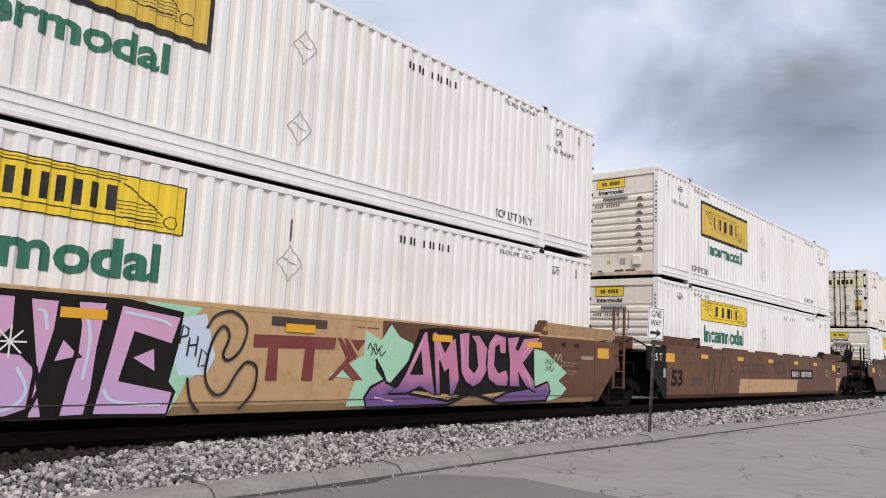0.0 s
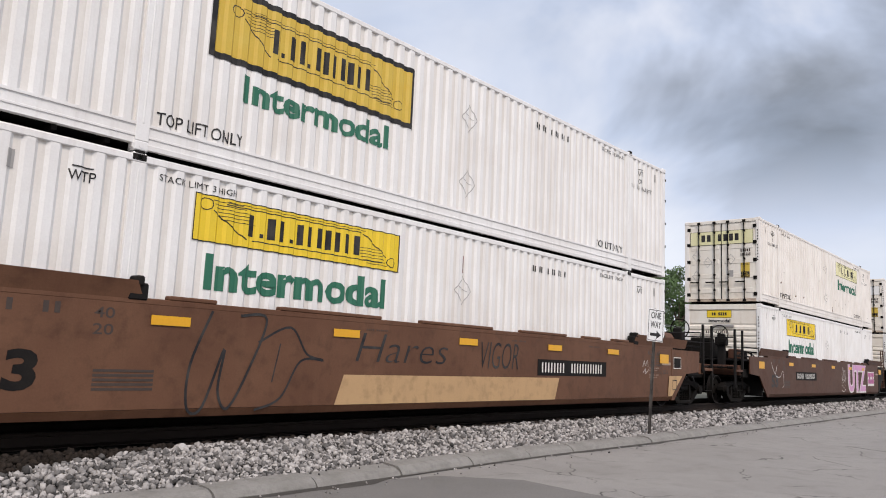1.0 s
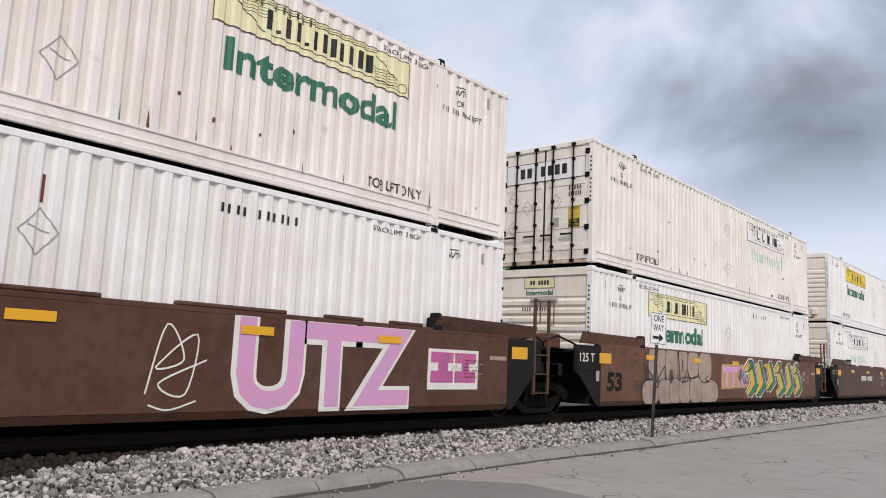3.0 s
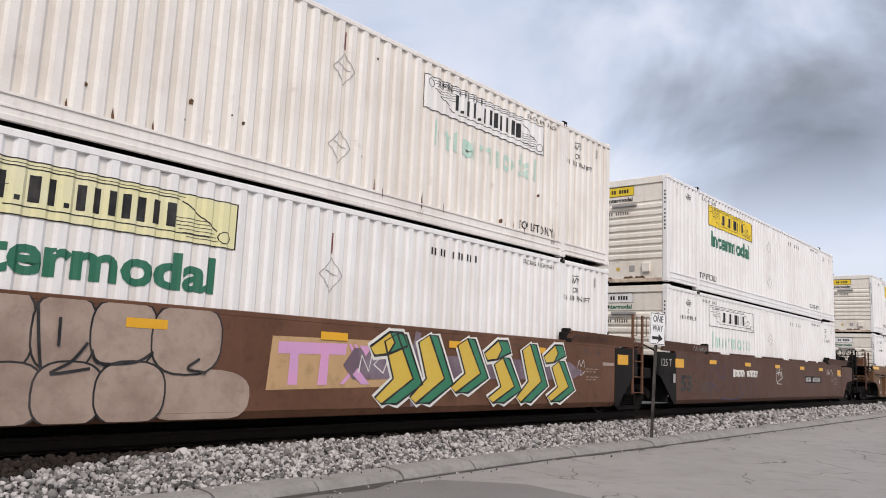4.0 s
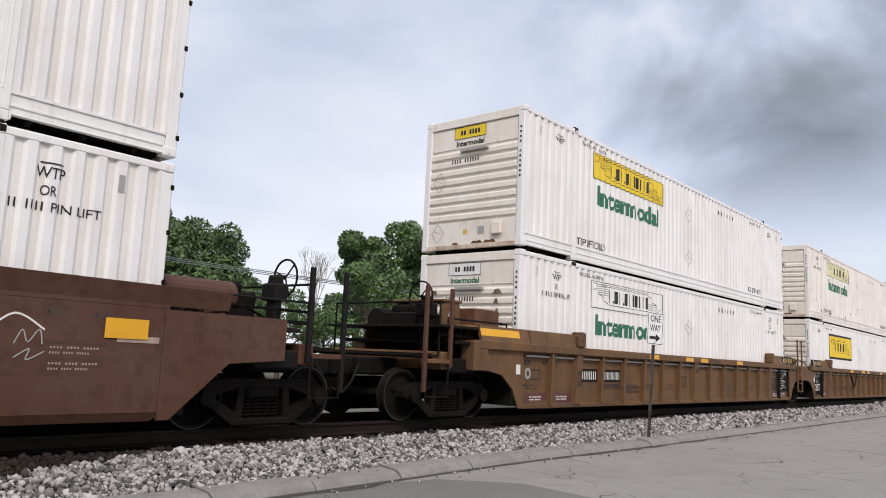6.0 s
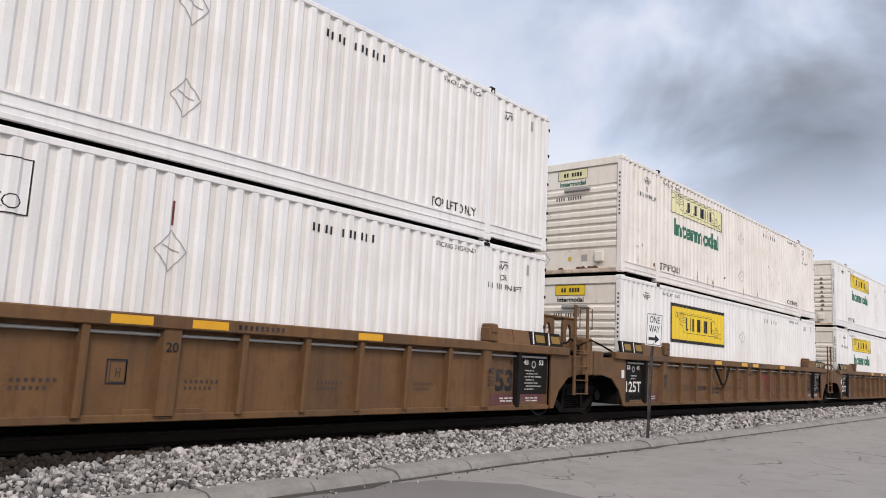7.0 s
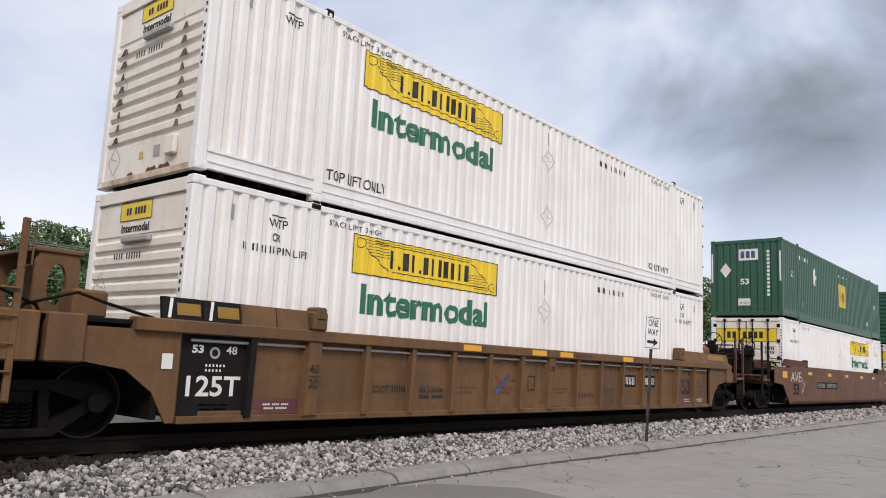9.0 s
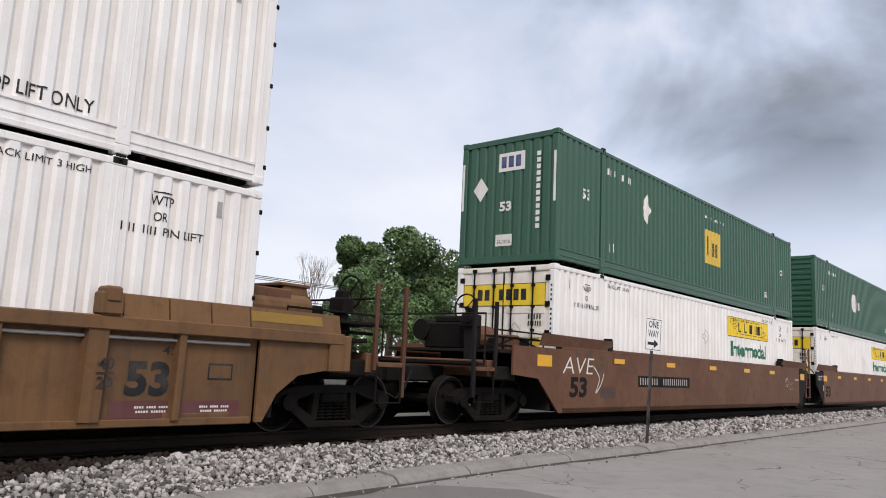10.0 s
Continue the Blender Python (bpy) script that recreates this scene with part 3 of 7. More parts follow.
def make_sign():
    s = thing("street_sign", "white one way sign on a dark metal post beside the kerb", "sign")
    s.matrix_world = pose(14.42, 6.86, 0.05) @ Matrix.Rotation(radians(2.6), 4, Vector((0.77, 0.64, 0)))
    z0, z1, w = 1.88, 2.53, 0.24
    bm = bmesh.new()
    # U-channel post
    prism(bm, [(-0.033, 0.0), (0.033, 0.0), (0.033, 2.54), (-0.033, 2.54)], -0.004, 0.004)
    prism(bm, [(-0.037, 0.0), (-0.030, 0.0), (-0.030, 2.54), (-0.037, 2.54)], -0.03, 0.004)
    prism(bm, [(0.030, 0.0), (0.037, 0.0), (0.037, 2.54), (0.030, 2.54)], -0.03, 0.004)
    post = part("post", bm, M["galv"], s)
    plate = new("sign_plate")
    turn = radians(-13 - 2)
    bm = boxes((-w, w, -0.042, -0.036, z0, z1), bevel=0.002)
    bmesh.ops.bevel(bm, geom=[e for e in bm.edges if abs((e.verts[0].co - e.verts[1].co).normalized().y) > 0.9], offset=0.03, segments=3, affect="EDGES")
    me = mesh_of("plate", bm, M["signwhite"])
    bpy.data.objects.remove(plate)
    plate = part("plate", me, None, s, "white reflective sign plate")
    plate.rotation_euler.z = turn
    bm = ring(bmesh.new(), -w + 0.016, w - 0.016, z0 + 0.016, z1 - 0.016, 0.012, -0.0445)
    part("border", bm, M["ink"], plate)
    bm = word(bmesh.new(), "ONE", -0.15, 0.15, z0 + 0.455, z0 + 0.59, -0.0445)
    part("lettering", bm, M["ink"], plate)
    bm = word(bmesh.new(), "WAY", -0.16, 0.16, z0 + 0.27, z0 + 0.405, -0.0445)
    part("lettering", bm, M["ink"], plate)
    c = z0 + 0.14
    bm = poly(bmesh.new(), [(-0.16, c - 0.03), (0.04, c - 0.03), (0.04, c + 0.03), (-0.16, c + 0.03)], -0.0445)
    poly(bm, [(0.03, c - 0.085), (0.165, c), (0.03, c + 0.085)], -0.0445)
    part("arrow", bm, M["ink"], plate)
    for z in (z0 + 0.05, z1 - 0.05):
        part("bolt", rod(bmesh.new(), (0, -0.05, z), (0, -0.0, z), 0.01, 6), M["galv"], plate)


make_ground()
make_bed()
make_stones()
make_track()
make_sign()


# ---- freight containers ----
LONG, HALF, TALL = 16.27, 1.2955, 2.896
POSTS = (1.981, LONG - 1.981)
SKIRT = 0.33         # smooth bottom rail
TRAIN = []           # (thing, x at the start, height above the rail, cross offset)


@functools.cache
def side_mesh(colour):
    """Ribbed steel side with its inner lining, standing between the rails; near side at y = 0, inside towards +y."""
    bm = bmesh.new()
    xs = [0.12] + rib_lines(0.12, LONG - 0.12) + [LONG - 0.12]
    z0, z1 = SKIRT, TALL - 0.10
    f = [(bm.verts.new((x, depth_at(x) + 0.004, z0)), bm.verts.new((x, depth_at(x) + 0.004, z1))) for x in xs]
    for a, b in zip(f, f[1:]):          # recess flats darker: dust, plus the ribs' shade put into the colour
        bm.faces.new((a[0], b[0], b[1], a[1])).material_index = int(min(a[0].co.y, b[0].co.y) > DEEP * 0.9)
    k = [bm.verts.new(p) for p in ((0.12, 0.05, z0), (LONG - 0.12, 0.05, z0), (LONG - 0.12, 0.05, z1), (0.12, 0.05, z1))]
    bm.faces.new(k[::-1])
    me = mesh_of("side_wall", bm, M[colour])
    me.materials.append(M[{"white": "dust_shade", "cream": "dust_shade_cream"}.get(colour, colour)])
    return me


@functools.cache
def frame_meshes(colour):
    mat = M[colour]
    out = {}
    bm = bmesh.new()
    prof = [(0.0, 0.028), (-0.004, 0.085), (0.012, 0.093), (0.012, 0.16), (0.0, 0.166), (0.0, 0.188), (0.012, 0.194), (0.014, SKIRT - 0.034), (-0.003, SKIRT - 0.028), (-0.003, SKIRT + 0.004), (0.03, SKIRT + 0.006), (0.07, SKIRT), (0.07, 0.028)]
    for xa, xb, low in ((0.16, 1.87, 0.078), (1.87, LONG - 1.87, 0.028), (LONG - 1.87, LONG - 0.16, 0.078)):     # the overhanging ends are cut higher
        ends = [[bm.verts.new((x, y, max(low, z))) for y, z in prof] for x in (xa, xb)]
        for i in range(len(prof)):
            j = (i + 1) % len(prof)
            bm.faces.new((ends[0][i], ends[1][i], ends[1][j], ends[0][j]))
        bm.faces.new(ends[0]), bm.faces.new(ends[1][::-1])
    bmesh.ops.dissolve_degenerate(bm, dist=1e-5, edges=bm.edges)
    out["bottom_rail"] = mesh_of("bottom_rail", bm, mat)
    out["top_rail"] = mesh_of("top_rail", boxes((0.16, LONG - 0.16, -0.002, 0.07, TALL - 0.115, TALL - 0.028), bevel=0.012), mat)
    out["corner_post"] = mesh_of("corner_post", boxes((0, 0.16, -0.004, 0.15, 0.12, TALL - 0.12), bevel=0.018), mat)
    out["lift_post"] = mesh_of("lift_post", boxes((-0.085, 0.085, -0.006, 0.07, 0.12, TALL - 0.12), (-0.012, 0.012, -0.012, 0.0, SKIRT, TALL - 0.2), bevel=0.006), mat)
    bm = boxes((-0.09, 0.09, -0.008, 0.15, 0.0, 0.12), bevel=0.014)
    bmesh.ops.create_cone(bm, cap_ends=True, segments=10, radius1=0.03, radius2=0.03, depth=0.012, matrix=Matrix.Translation((0, -0.008, 0.06)) @ Matrix.Rotation(radians(90), 4, "X"))
    out["corner_casting"] = mesh_of("corner_casting", bm, mat)
    bm = bmesh.new()
    box(bm, 0.1, LONG - 0.1, 0.06, 2 * HALF - 0.06, TALL - 0.03, TALL - 0.008)
    for i in range(40):
        x = 0.5 + i * 0.39
        box(bm, x, x + 0.16, 0.15, 2 * HALF - 0.15, TALL - 0.012, TALL + 0.004)
    out["roof"] = mesh_of("roof", bm, mat)
    bm = boxes((0.06, LONG - 0.06, 0.06, 2 * HALF - 0.06, 0.09, 0.15))
    out["underframe"] = mesh_of("underframe", bm, M["steel"])
    out["crossmember"] = mesh_of("crossmember", boxes((0, 0.06, 0.06, 2 * HALF - 0.06, 0.02, 0.09)), M["steel"])
    return out


W2 = 2 * HALF


@functools.cache
def end_meshes(colour, kind):
    """Parts of an end wall that faces -x, from y = 0 to W2: the panel first, then its members with their offsets."""
    def slab(name, y0, y1, z0, z1, x0, x1, bev=0.008):
        return name, mesh_of(name, boxes((x0, x1, y0, y1, z0, z1), bevel=bev), M[colour]), [(0, 0, 0)]

    head = slab("header", 0.14, W2 - 0.14, TALL - 0.2 if kind == "front" else TALL - 0.15, TALL - 0.02, 0.0, 0.08)
    sill = slab("sill", 0.14, W2 - 0.14, 0.055, 0.15 if kind != "ribs" else 0.2, 0.0, 0.08)
    if colour == "endwhite":
        sill[1].materials[0] = M["sillrust"]
    wall = slab("end_wall", 0.14, W2 - 0.14, 0.10, TALL - 0.12, 0.05 if kind != "doors" else 0.072, 0.085, 0.002)
    out = [wall, head, sill]
    if kind == "front":
        out += [slab("kick_panel", 0.14, W2 - 0.14, 0.12, 0.62, 0.022, 0.06), slab("upper_panel", 0.16, W2 - 0.16, 2.22, TALL - 0.22, 0.03, 0.06),
                ("rib", end_rib(colour), [(0, 0, 0.66 + k * 0.1925) for k in range(8)])]
    elif kind == "ribs":
        bm = bmesh.new()
        p = [(0.052, 0.0), (0.015, 0.035), (0.015, 0.175), (0.052, 0.21)]
        f = [bm.verts.new((x, yy, 0.2)) for x, yy in p]
        g = [bm.verts.new((x, yy, TALL - 0.15)) for x, yy in p]
        for j in range(3):
            bm.faces.new((f[j], g[j], g[j + 1], f[j + 1]))
        out.append(("rib", mesh_of("rib", bm, M[colour]), [(0, 0.2 + i * 0.245, 0) for i in range(9)]))
    elif kind == "slats":
        out.append(("rib", mesh_of("rib", boxes((0.01, 0.06, 0.14, W2 - 0.14, 0, 0.13), bevel=0.02), M[colour]), [(0, 0, 0.18 + i * 0.215) for i in range(12)]))
    return out


@functools.cache
def end_rib(colour):
    bm = bmesh.new()
    p = [(0.052, 0.0), (0.008, 0.03), (0.008, 0.118), (0.052, 0.162)]
    f = [bm.verts.new((x, 0.16, z)) for x, z in p]
    g = [bm.verts.new((x, W2 - 0.16, z)) for x, z in p]
    for j in range(3):
        bm.faces.new((f[j], g[j], g[j + 1], f[j + 1]))
    bm.faces.new(f), bm.faces.new(g[::-1])
    return mesh_of("rib", bm, M[colour])


@functools.cache
def door_meshes(colour):
    bm = boxes((0.02, 0.07, 0.0, 1.13, 0.14, TALL - 0.14), bevel=0.006)
    door = mesh_of("door", bm, M[colour])
    bm = bmesh.new()
    rod(bm, (-0.03, 0, 0.08), (-0.03, 0, TALL - 0.08), 0.019, 8)
    for z in (0.1, TALL - 0.1):
        box(bm, -0.055, -0.005, -0.05, 0.05, z - 0.04, z + 0.04, 0.006)
    for z in (0.45, 0.98, 1.5, 2.0, 2.45):
        box(bm, -0.05, 0.02, -0.035, 0.035, z - 0.03, z + 0.03, 0.006)
    box(bm, -0.06, -0.03, -0.02, 0.3, 0.70, 0.74, 0.004)
    lock = mesh_of("lock_rod", bm, M["steel"])
    hinge = mesh_of("hinge", boxes((-0.01, 0.04, -0.05, 0.07, -0.06, 0.06), bevel=0.008), M["steel"])
    seal = mesh_of("door_seal", boxes((0.0, 0.02, 0.13, W2 - 0.13, 0.125, 0.14), (0.0, 0.02, 0.13, W2 - 0.13, TALL - 0.14, TALL - 0.125), (0.0, 0.02, HALF - 0.012, HALF + 0.012, 0.14, TALL - 0.14)), M["black"])
    rib = mesh_of("door_rib", boxes((0.008, 0.03, 0.08, 1.05, 0.0, 0.16), bevel=0.01), M[colour])
    return door, lock, hinge, seal, rib


@functools.cache
def hinge_tab():
    return mesh_of("hinge_tab", boxes((-0.03, 0.016, -0.012, 0.04, -0.03, 0.03), bevel=0.006), M["steel"])


def placard_art(bm, x, z, r, y=-0.003):
    line(bm, [(x - r, z), (x, z + r * 1.25), (x + r, z), (x, z - r * 1.25), (x - r, z)], 0.018, y)
    line(bm, [(x - r * 0.6, z + 0.3 * r), (x + r * 0.55, z - 0.05 * r)], 0.012, y)
    return bm


@functools.cache
def art(kind, *args):
    """Painted lettering and panels of the near side, laid onto the ribs. Shared by alike containers."""
    bm = bmesh.new()
    y = -0.003
    if kind == "word":
        word(bm, *args[:5], y - 0.001 * args[5])
    elif kind == "rect":
        rect(bm, *args[:4], y - 0.001 * args[4])
    elif kind == "ring":
        ring(bm, *args[:5], y - 0.001 * args[5])
    elif kind == "bars":
        bars(bm, *args[:5], y - 0.001, args[5], 0.34)
    elif kind == "brand":
        # plain blocks in place of the brand name, with scroll strokes at both ends
        x0, x1, z0, z1 = args[:4]
        w, h = x1 - x0, z1 - z0
        at = x0 + w * 0.215
        for k, dot in ((0.026, 0), (0.016, 1), (0.030, 0), (0.022, 0), (0.016, 1), (0.024, 0), (0.024, 0), (0.024, 0), (0.024, 0), (0.030, 0), (0.026, 0), (0.034, 0)):
            rect(bm, at, at + w * k, z0 + h * 0.27, z0 + h * (0.36 if dot else 0.75), y - 0.003)
            at += w * (k + 0.0235)
        line(bm, [(x0 + w * 0.24, z0 + h * 0.18), (x1 - w * 0.1, z0 + h * 0.18)], 0.014, y - 0.003)
        line(bm, [(x0 + w * 0.12, z0 + h * 0.86), (x1 - w * 0.22, z0 + h * 0.86)], 0.014, y - 0.003)
        line(bm, [(x0 + w * 0.12, z0 + h * 0.92), (x1 - w * 0.2, z0 + h * 0.92)], 0.008, y - 0.003)
        for e, f in ((x0 + w * 0.04, 1), (x1 - w * 0.04, -1)):
            c = z0 + h * (0.80 if f > 0 else 0.22)
            line(bm, [(e + f * 0.09 * math.cos(a), c + 0.075 * math.sin(a)) for a in np.linspace(0, 6.283, 11)], 0.013, y - 0.003)
            for k in range(6):
                za = c + (0.06 - k * 0.045) * f
                line(bm, [(e + f * (0.08 + k * 0.03), za), (e + f * w * (0.15 + 0.012 * k), za)], 0.009, y - 0.003)
            line(bm, [(e + f * 0.1, c - f * 0.07), (e + f * w * 0.17, c - f * h * 0.62)], 0.016, y - 0.003)
    elif kind == "placard":
        placard_art(bm, *args[:3], y - 0.001)
    ribbed(bm)
    if args[-1] == "pale_green":         # the faded word survives mostly on the outer ribs
        gone = [f for f in bm.faces if f.calc_center_median().x % PITCH > 0.125 and (f.calc_center_median().x * 1.7) % 1.0 < 0.75]
        bmesh.ops.delete(bm, geom=gone, context="FACES")
    return mesh_of("lettering", bm, M[args[-1]])


def side_art(owner, kind, *args, name="lettering", label=""):
    part(name, art(kind, *args), None, owner, label)


def logo(owner, style, x0, low=1.98):
    """The haulier's panel and the green word below it."""
    x1 = x0 + 3.68
    if style == "framed":
        side_art(owner, "rect", x0, x0 + 3.84, 1.45, 2.48, 1, "ink", name="logo_border", label="black border of the logo panel")
        side_art(owner, "rect", x0 + 0.085, x0 + 3.755, 1.535, 2.395, 2, "yellow" if owner["tone"] != "old" else "gold", name="logo_panel", label="yellow logo panel")
        side_art(owner, "brand", x0 + 0.25, x0 + 3.6, 1.60, 2.32, "ink", name="logo_mark", label="dark block lettering of the logo")
        if owner["tone"] != "bare":
            side_art(owner, "word", "Intermodal", x0 + 0.56, x0 + 3.28, 0.98, 1.36, 1, "logo_green", label="dark green word")
        return
    panel = {"yellow": "yellow", "pale": "paleyellow", "white": "white", "ghost": "white"}[style]
    side_art(owner, "rect", x0, x1, low, low + 0.6, 1, panel, name="logo_panel", label="%s logo panel" % {"yellow": "yellow", "pale": "faded yellow", "white": "white", "ghost": "white"}[style])
    side_art(owner, "ring", x0, x1, low, low + 0.6, 0.014, 3, "ink", name="logo_border")
    side_art(owner, "brand", x0 + 0.03, x1 - 0.03, low, low + 0.6, "ink", name="logo_mark", label="dark block lettering of the logo")
    side_art(owner, "word", "Intermodal", x0 + 0.22, x0 + 3.42, low - 0.60, low - 0.14, 1, "pale_green" if style == "ghost" else "logo_green",
             label="faded green word" if style == "ghost" else "dark green word")


def container(u, level, colour, near, style, label, group="double-stacked containers", tone="", sooty=0):
    """A 53 ft container. near: its end wall towards the camera. u: the unit it rides in."""
    c = thing("freight_container", label, "container", group)
    c["tone"] = tone
    fr = frame_meshes(colour)
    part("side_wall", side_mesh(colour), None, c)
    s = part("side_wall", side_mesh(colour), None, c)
    s.matrix_local = pose(LONG, W2, 0, 0, 0, 180)
    for k in ("bottom_rail", "top_rail"):
        part(k, fr[k], None, c)
        part(k, fr[k], None, c).matrix_local = pose(LONG, W2, 0, 0, 0, 180)
    part("roof", fr["roof"], None, c)
    part("underframe", fr["underframe"], None, c)
    if level:
        for i in range(27):
            part("crossmember", fr["crossmember"], None, c).location.x = 0.4 + i * 0.59
    for m in (pose(0, 0, 0), pose(LONG, W2, 0, 0, 0, 180), pose(0, W2, 0, 0, 0, -90), pose(LONG, 0, 0, 0, 0, 90)):
        part("corner_post", fr["corner_post"], None, c).matrix_local = m
    for x in POSTS:
        for y, r in ((0, 0), (W2, 180)):
            part("lift_post", fr["lift_post"], None, c).matrix_local = pose(x, y, 0, 0, 0, r)
    for x in (0.09, *POSTS, LONG - 0.09):
        for y, r in ((0, 0), (W2, 180)):
            for z in (0.05 if x in (0.09, LONG - 0.09) else 0, TALL - 0.12):
                part("corner_casting", fr["corner_casting"], None, c).matrix_local = pose(x, y, z, 0, 0, r)
    endc = {"white": "endwhite", "cream": "endwhite", "green": "green"}[colour]
    far = "doors" if near != "doors" else "front"
    for kind, m in ((near, pose(0, 0, 0)), (far, pose(LONG, W2, 0, 0, 0, 180))):
        pieces = end_meshes(endc, kind)
        e = part("end_wall", pieces[0][1], None, c, "soiled end wall" if colour != "green" else "")
        e.matrix_local = m
        for nm, me, spots in pieces[1:]:
            for q in spots:
                part(nm, me, None, e).location = q
        if kind == "doors":
            door, lock, hinge, seal, rib = door_meshes(endc)
            part("door_seal", seal, None, e)
            for y0, sgn in ((0.155, 1), (W2 - 0.155, -1)):
                d = part("door", door, None, c, "soiled door leaf")
                d.matrix_local = m @ (pose(0, y0, 0) if sgn > 0 else pose(0, y0 - 1.13, 0))
                for z in (0.35, 0.85, 1.35, 1.85, 2.3):
                    part("door_rib", rib, None, d).location.z = z
                for f in (0.32, 0.8):
                    part("lock_rod", lock, None, d).location = (0, 1.13 * (f if sgn > 0 else 1 - f), 0)
                for z in (0.3, 0.85, 1.45, 2.05, 2.6):
                    part("hinge", hinge, None, d).location = (0.0, 0.0 if sgn > 0 else 1.13, z)
        if m.translation.x < 1 and colour != "green":
            end_art(e, kind, style if style != "framed" else "yellow", sooty)
    if far == "doors":
        for z in (0.3, 0.85, 1.45, 2.05, 2.6):
            part("hinge_tab", hinge_tab(), None, c).location = (LONG, 0, z)
    # dark connectors between the two layers
    if level == 0:
        for x in POSTS:
            bm = boxes((x - 0.06, x + 0.06, -0.012, 0.1, TALL - 0.02, TALL + 0.025), (x - 0.085, x + 0.085, -0.014, 0.02, TALL - 0.10, TALL - 0.015), bevel=0.01)
            part("connector", bm, M["black"], c, "dark container connector")
    else:
        for x in POSTS:
            part("lug", boxes((x - 0.07, x + 0.07, -0.012, 0.05, TALL - 0.09, TALL + 0.03), bevel=0.01), M["black"], c, "dark lifting lug")
    if colour != "green":
        at = (LONG - 2.74 - 3.68) if near == "doors" else 2.74
        logo(c, style, at)
        if level:
            side_art(c, "word", "TOP LIFT ONLY", 2.15, 3.36, 0.37, 0.53, 1, "ink")
            side_art(c, "word", "TOP LIFT ONLY", 12.72, 13.92, 0.37, 0.53, 1, "ink")
        key = "STACK" if tone != "old" else "STACKING"
        side_art(c, "word", key, 2.25, 3.35, 2.62, 2.70, 1, "ink")
        side_art(c, "word", key, 12.88, 13.98, 2.62, 2.70, 1, "ink")
        side_art(c, "bars", 10.2, 11.5, 2.44, 2.56, 11, (4,), "ink", name="marking")
        for x in (1.2, 14.72):
            side_art(c, "word", "WTP", x, x + 0.3, 2.42, 2.54, 1, "ink")
            side_art(c, "rect", x + 0.03, x + 0.27, 2.575, 2.59, 1, "ink", name="marking")
            if tone in ("old", "pin"):
                side_art(c, "word", "OR", x + 0.06, x + 0.22, 2.23, 2.34, 1, "ink")
                side_art(c, "bars", x - 0.4, x + 0.14, 2.06, 2.16, 10, (2, 5), "ink", name="marking")
                side_art(c, "word", "PIN LIFT", x + 0.18, x + 0.72, 2.06, 2.16, 1, "ink")
        for x in (0.58, 15.6):
            side_art(c, "rect", x, x + 0.075, 2.42, 2.62, 1, "grey", name="vent_plate")
        side_art(c, "placard", 8.06, 2.05 if level else 1.85, 0.2, "grey", name="placard_holder", label="empty diamond placard holder")
        if level:
            if tone in ("", "pin"):
                side_art(c, "rect", 8.04, 8.075, 2.36, 2.64, 1, "red", name="marker", label="thin red mark")
            side_art(c, "placard", 8.06, 0.85, 0.2, "grey", name="placard_holder", label="empty diamond placard holder")
        else:
            side_art(c, "rect", 8.04, 8.075, 2.16, 2.46, 1, "red", name="marker", label="thin red mark")
    if colour == "cream":
        rng = random.Random(int(u))
        for k in range(14):       # scraped paint and rust runs along the lower rail
            x, z, r = rng.uniform(0.6, 15.4), 0.30, rng.uniform(0.02, 0.05)
            bm = poly(bmesh.new(), [(x - r * 0.3, z + r * 2), (x - r * 0.15, z - r), (x + r * 0.2, z - r * 2), (x + r * 0.4, z + r), (x, z + r * rng.uniform(3, 9))], -0.003)
            ribbed(bm)
            part("rust_run", bm, M["rustspot"], c)
        for k in range(16):
            x, z, r = rng.uniform(0.4, 15.8), rng.choice((rng.uniform(0.36, 0.9), rng.uniform(0.4, 2.6))), rng.uniform(0.015, 0.05)
            bm = poly(bmesh.new(), [(x - r * 0.7, z - r), (x + r * 0.6, z - r * 0.8), (x + r * 0.8, z + r * 0.5), (x, z + r), (x - r * 0.8, z + r * 0.3)], -0.003)
            ribbed(bm)
            part("rust_spot", bm, M["rustspot"], c)
    TRAIN.append((c, u, 3.249 if level else 0.333, -HALF))
    return c


def flat_part(name, bm, mat, parent, m, label=""):
    ob = part(name, bm, M[mat], parent, label)
    ob.matrix_local = m
    return ob


END = Matrix(((0, 1, 0, 0), (-1, 0, 0, W2), (0, 0, 1, 0), (0, 0, 0, 1)))     # a drawing in xz, seen from -x, onto the end wall


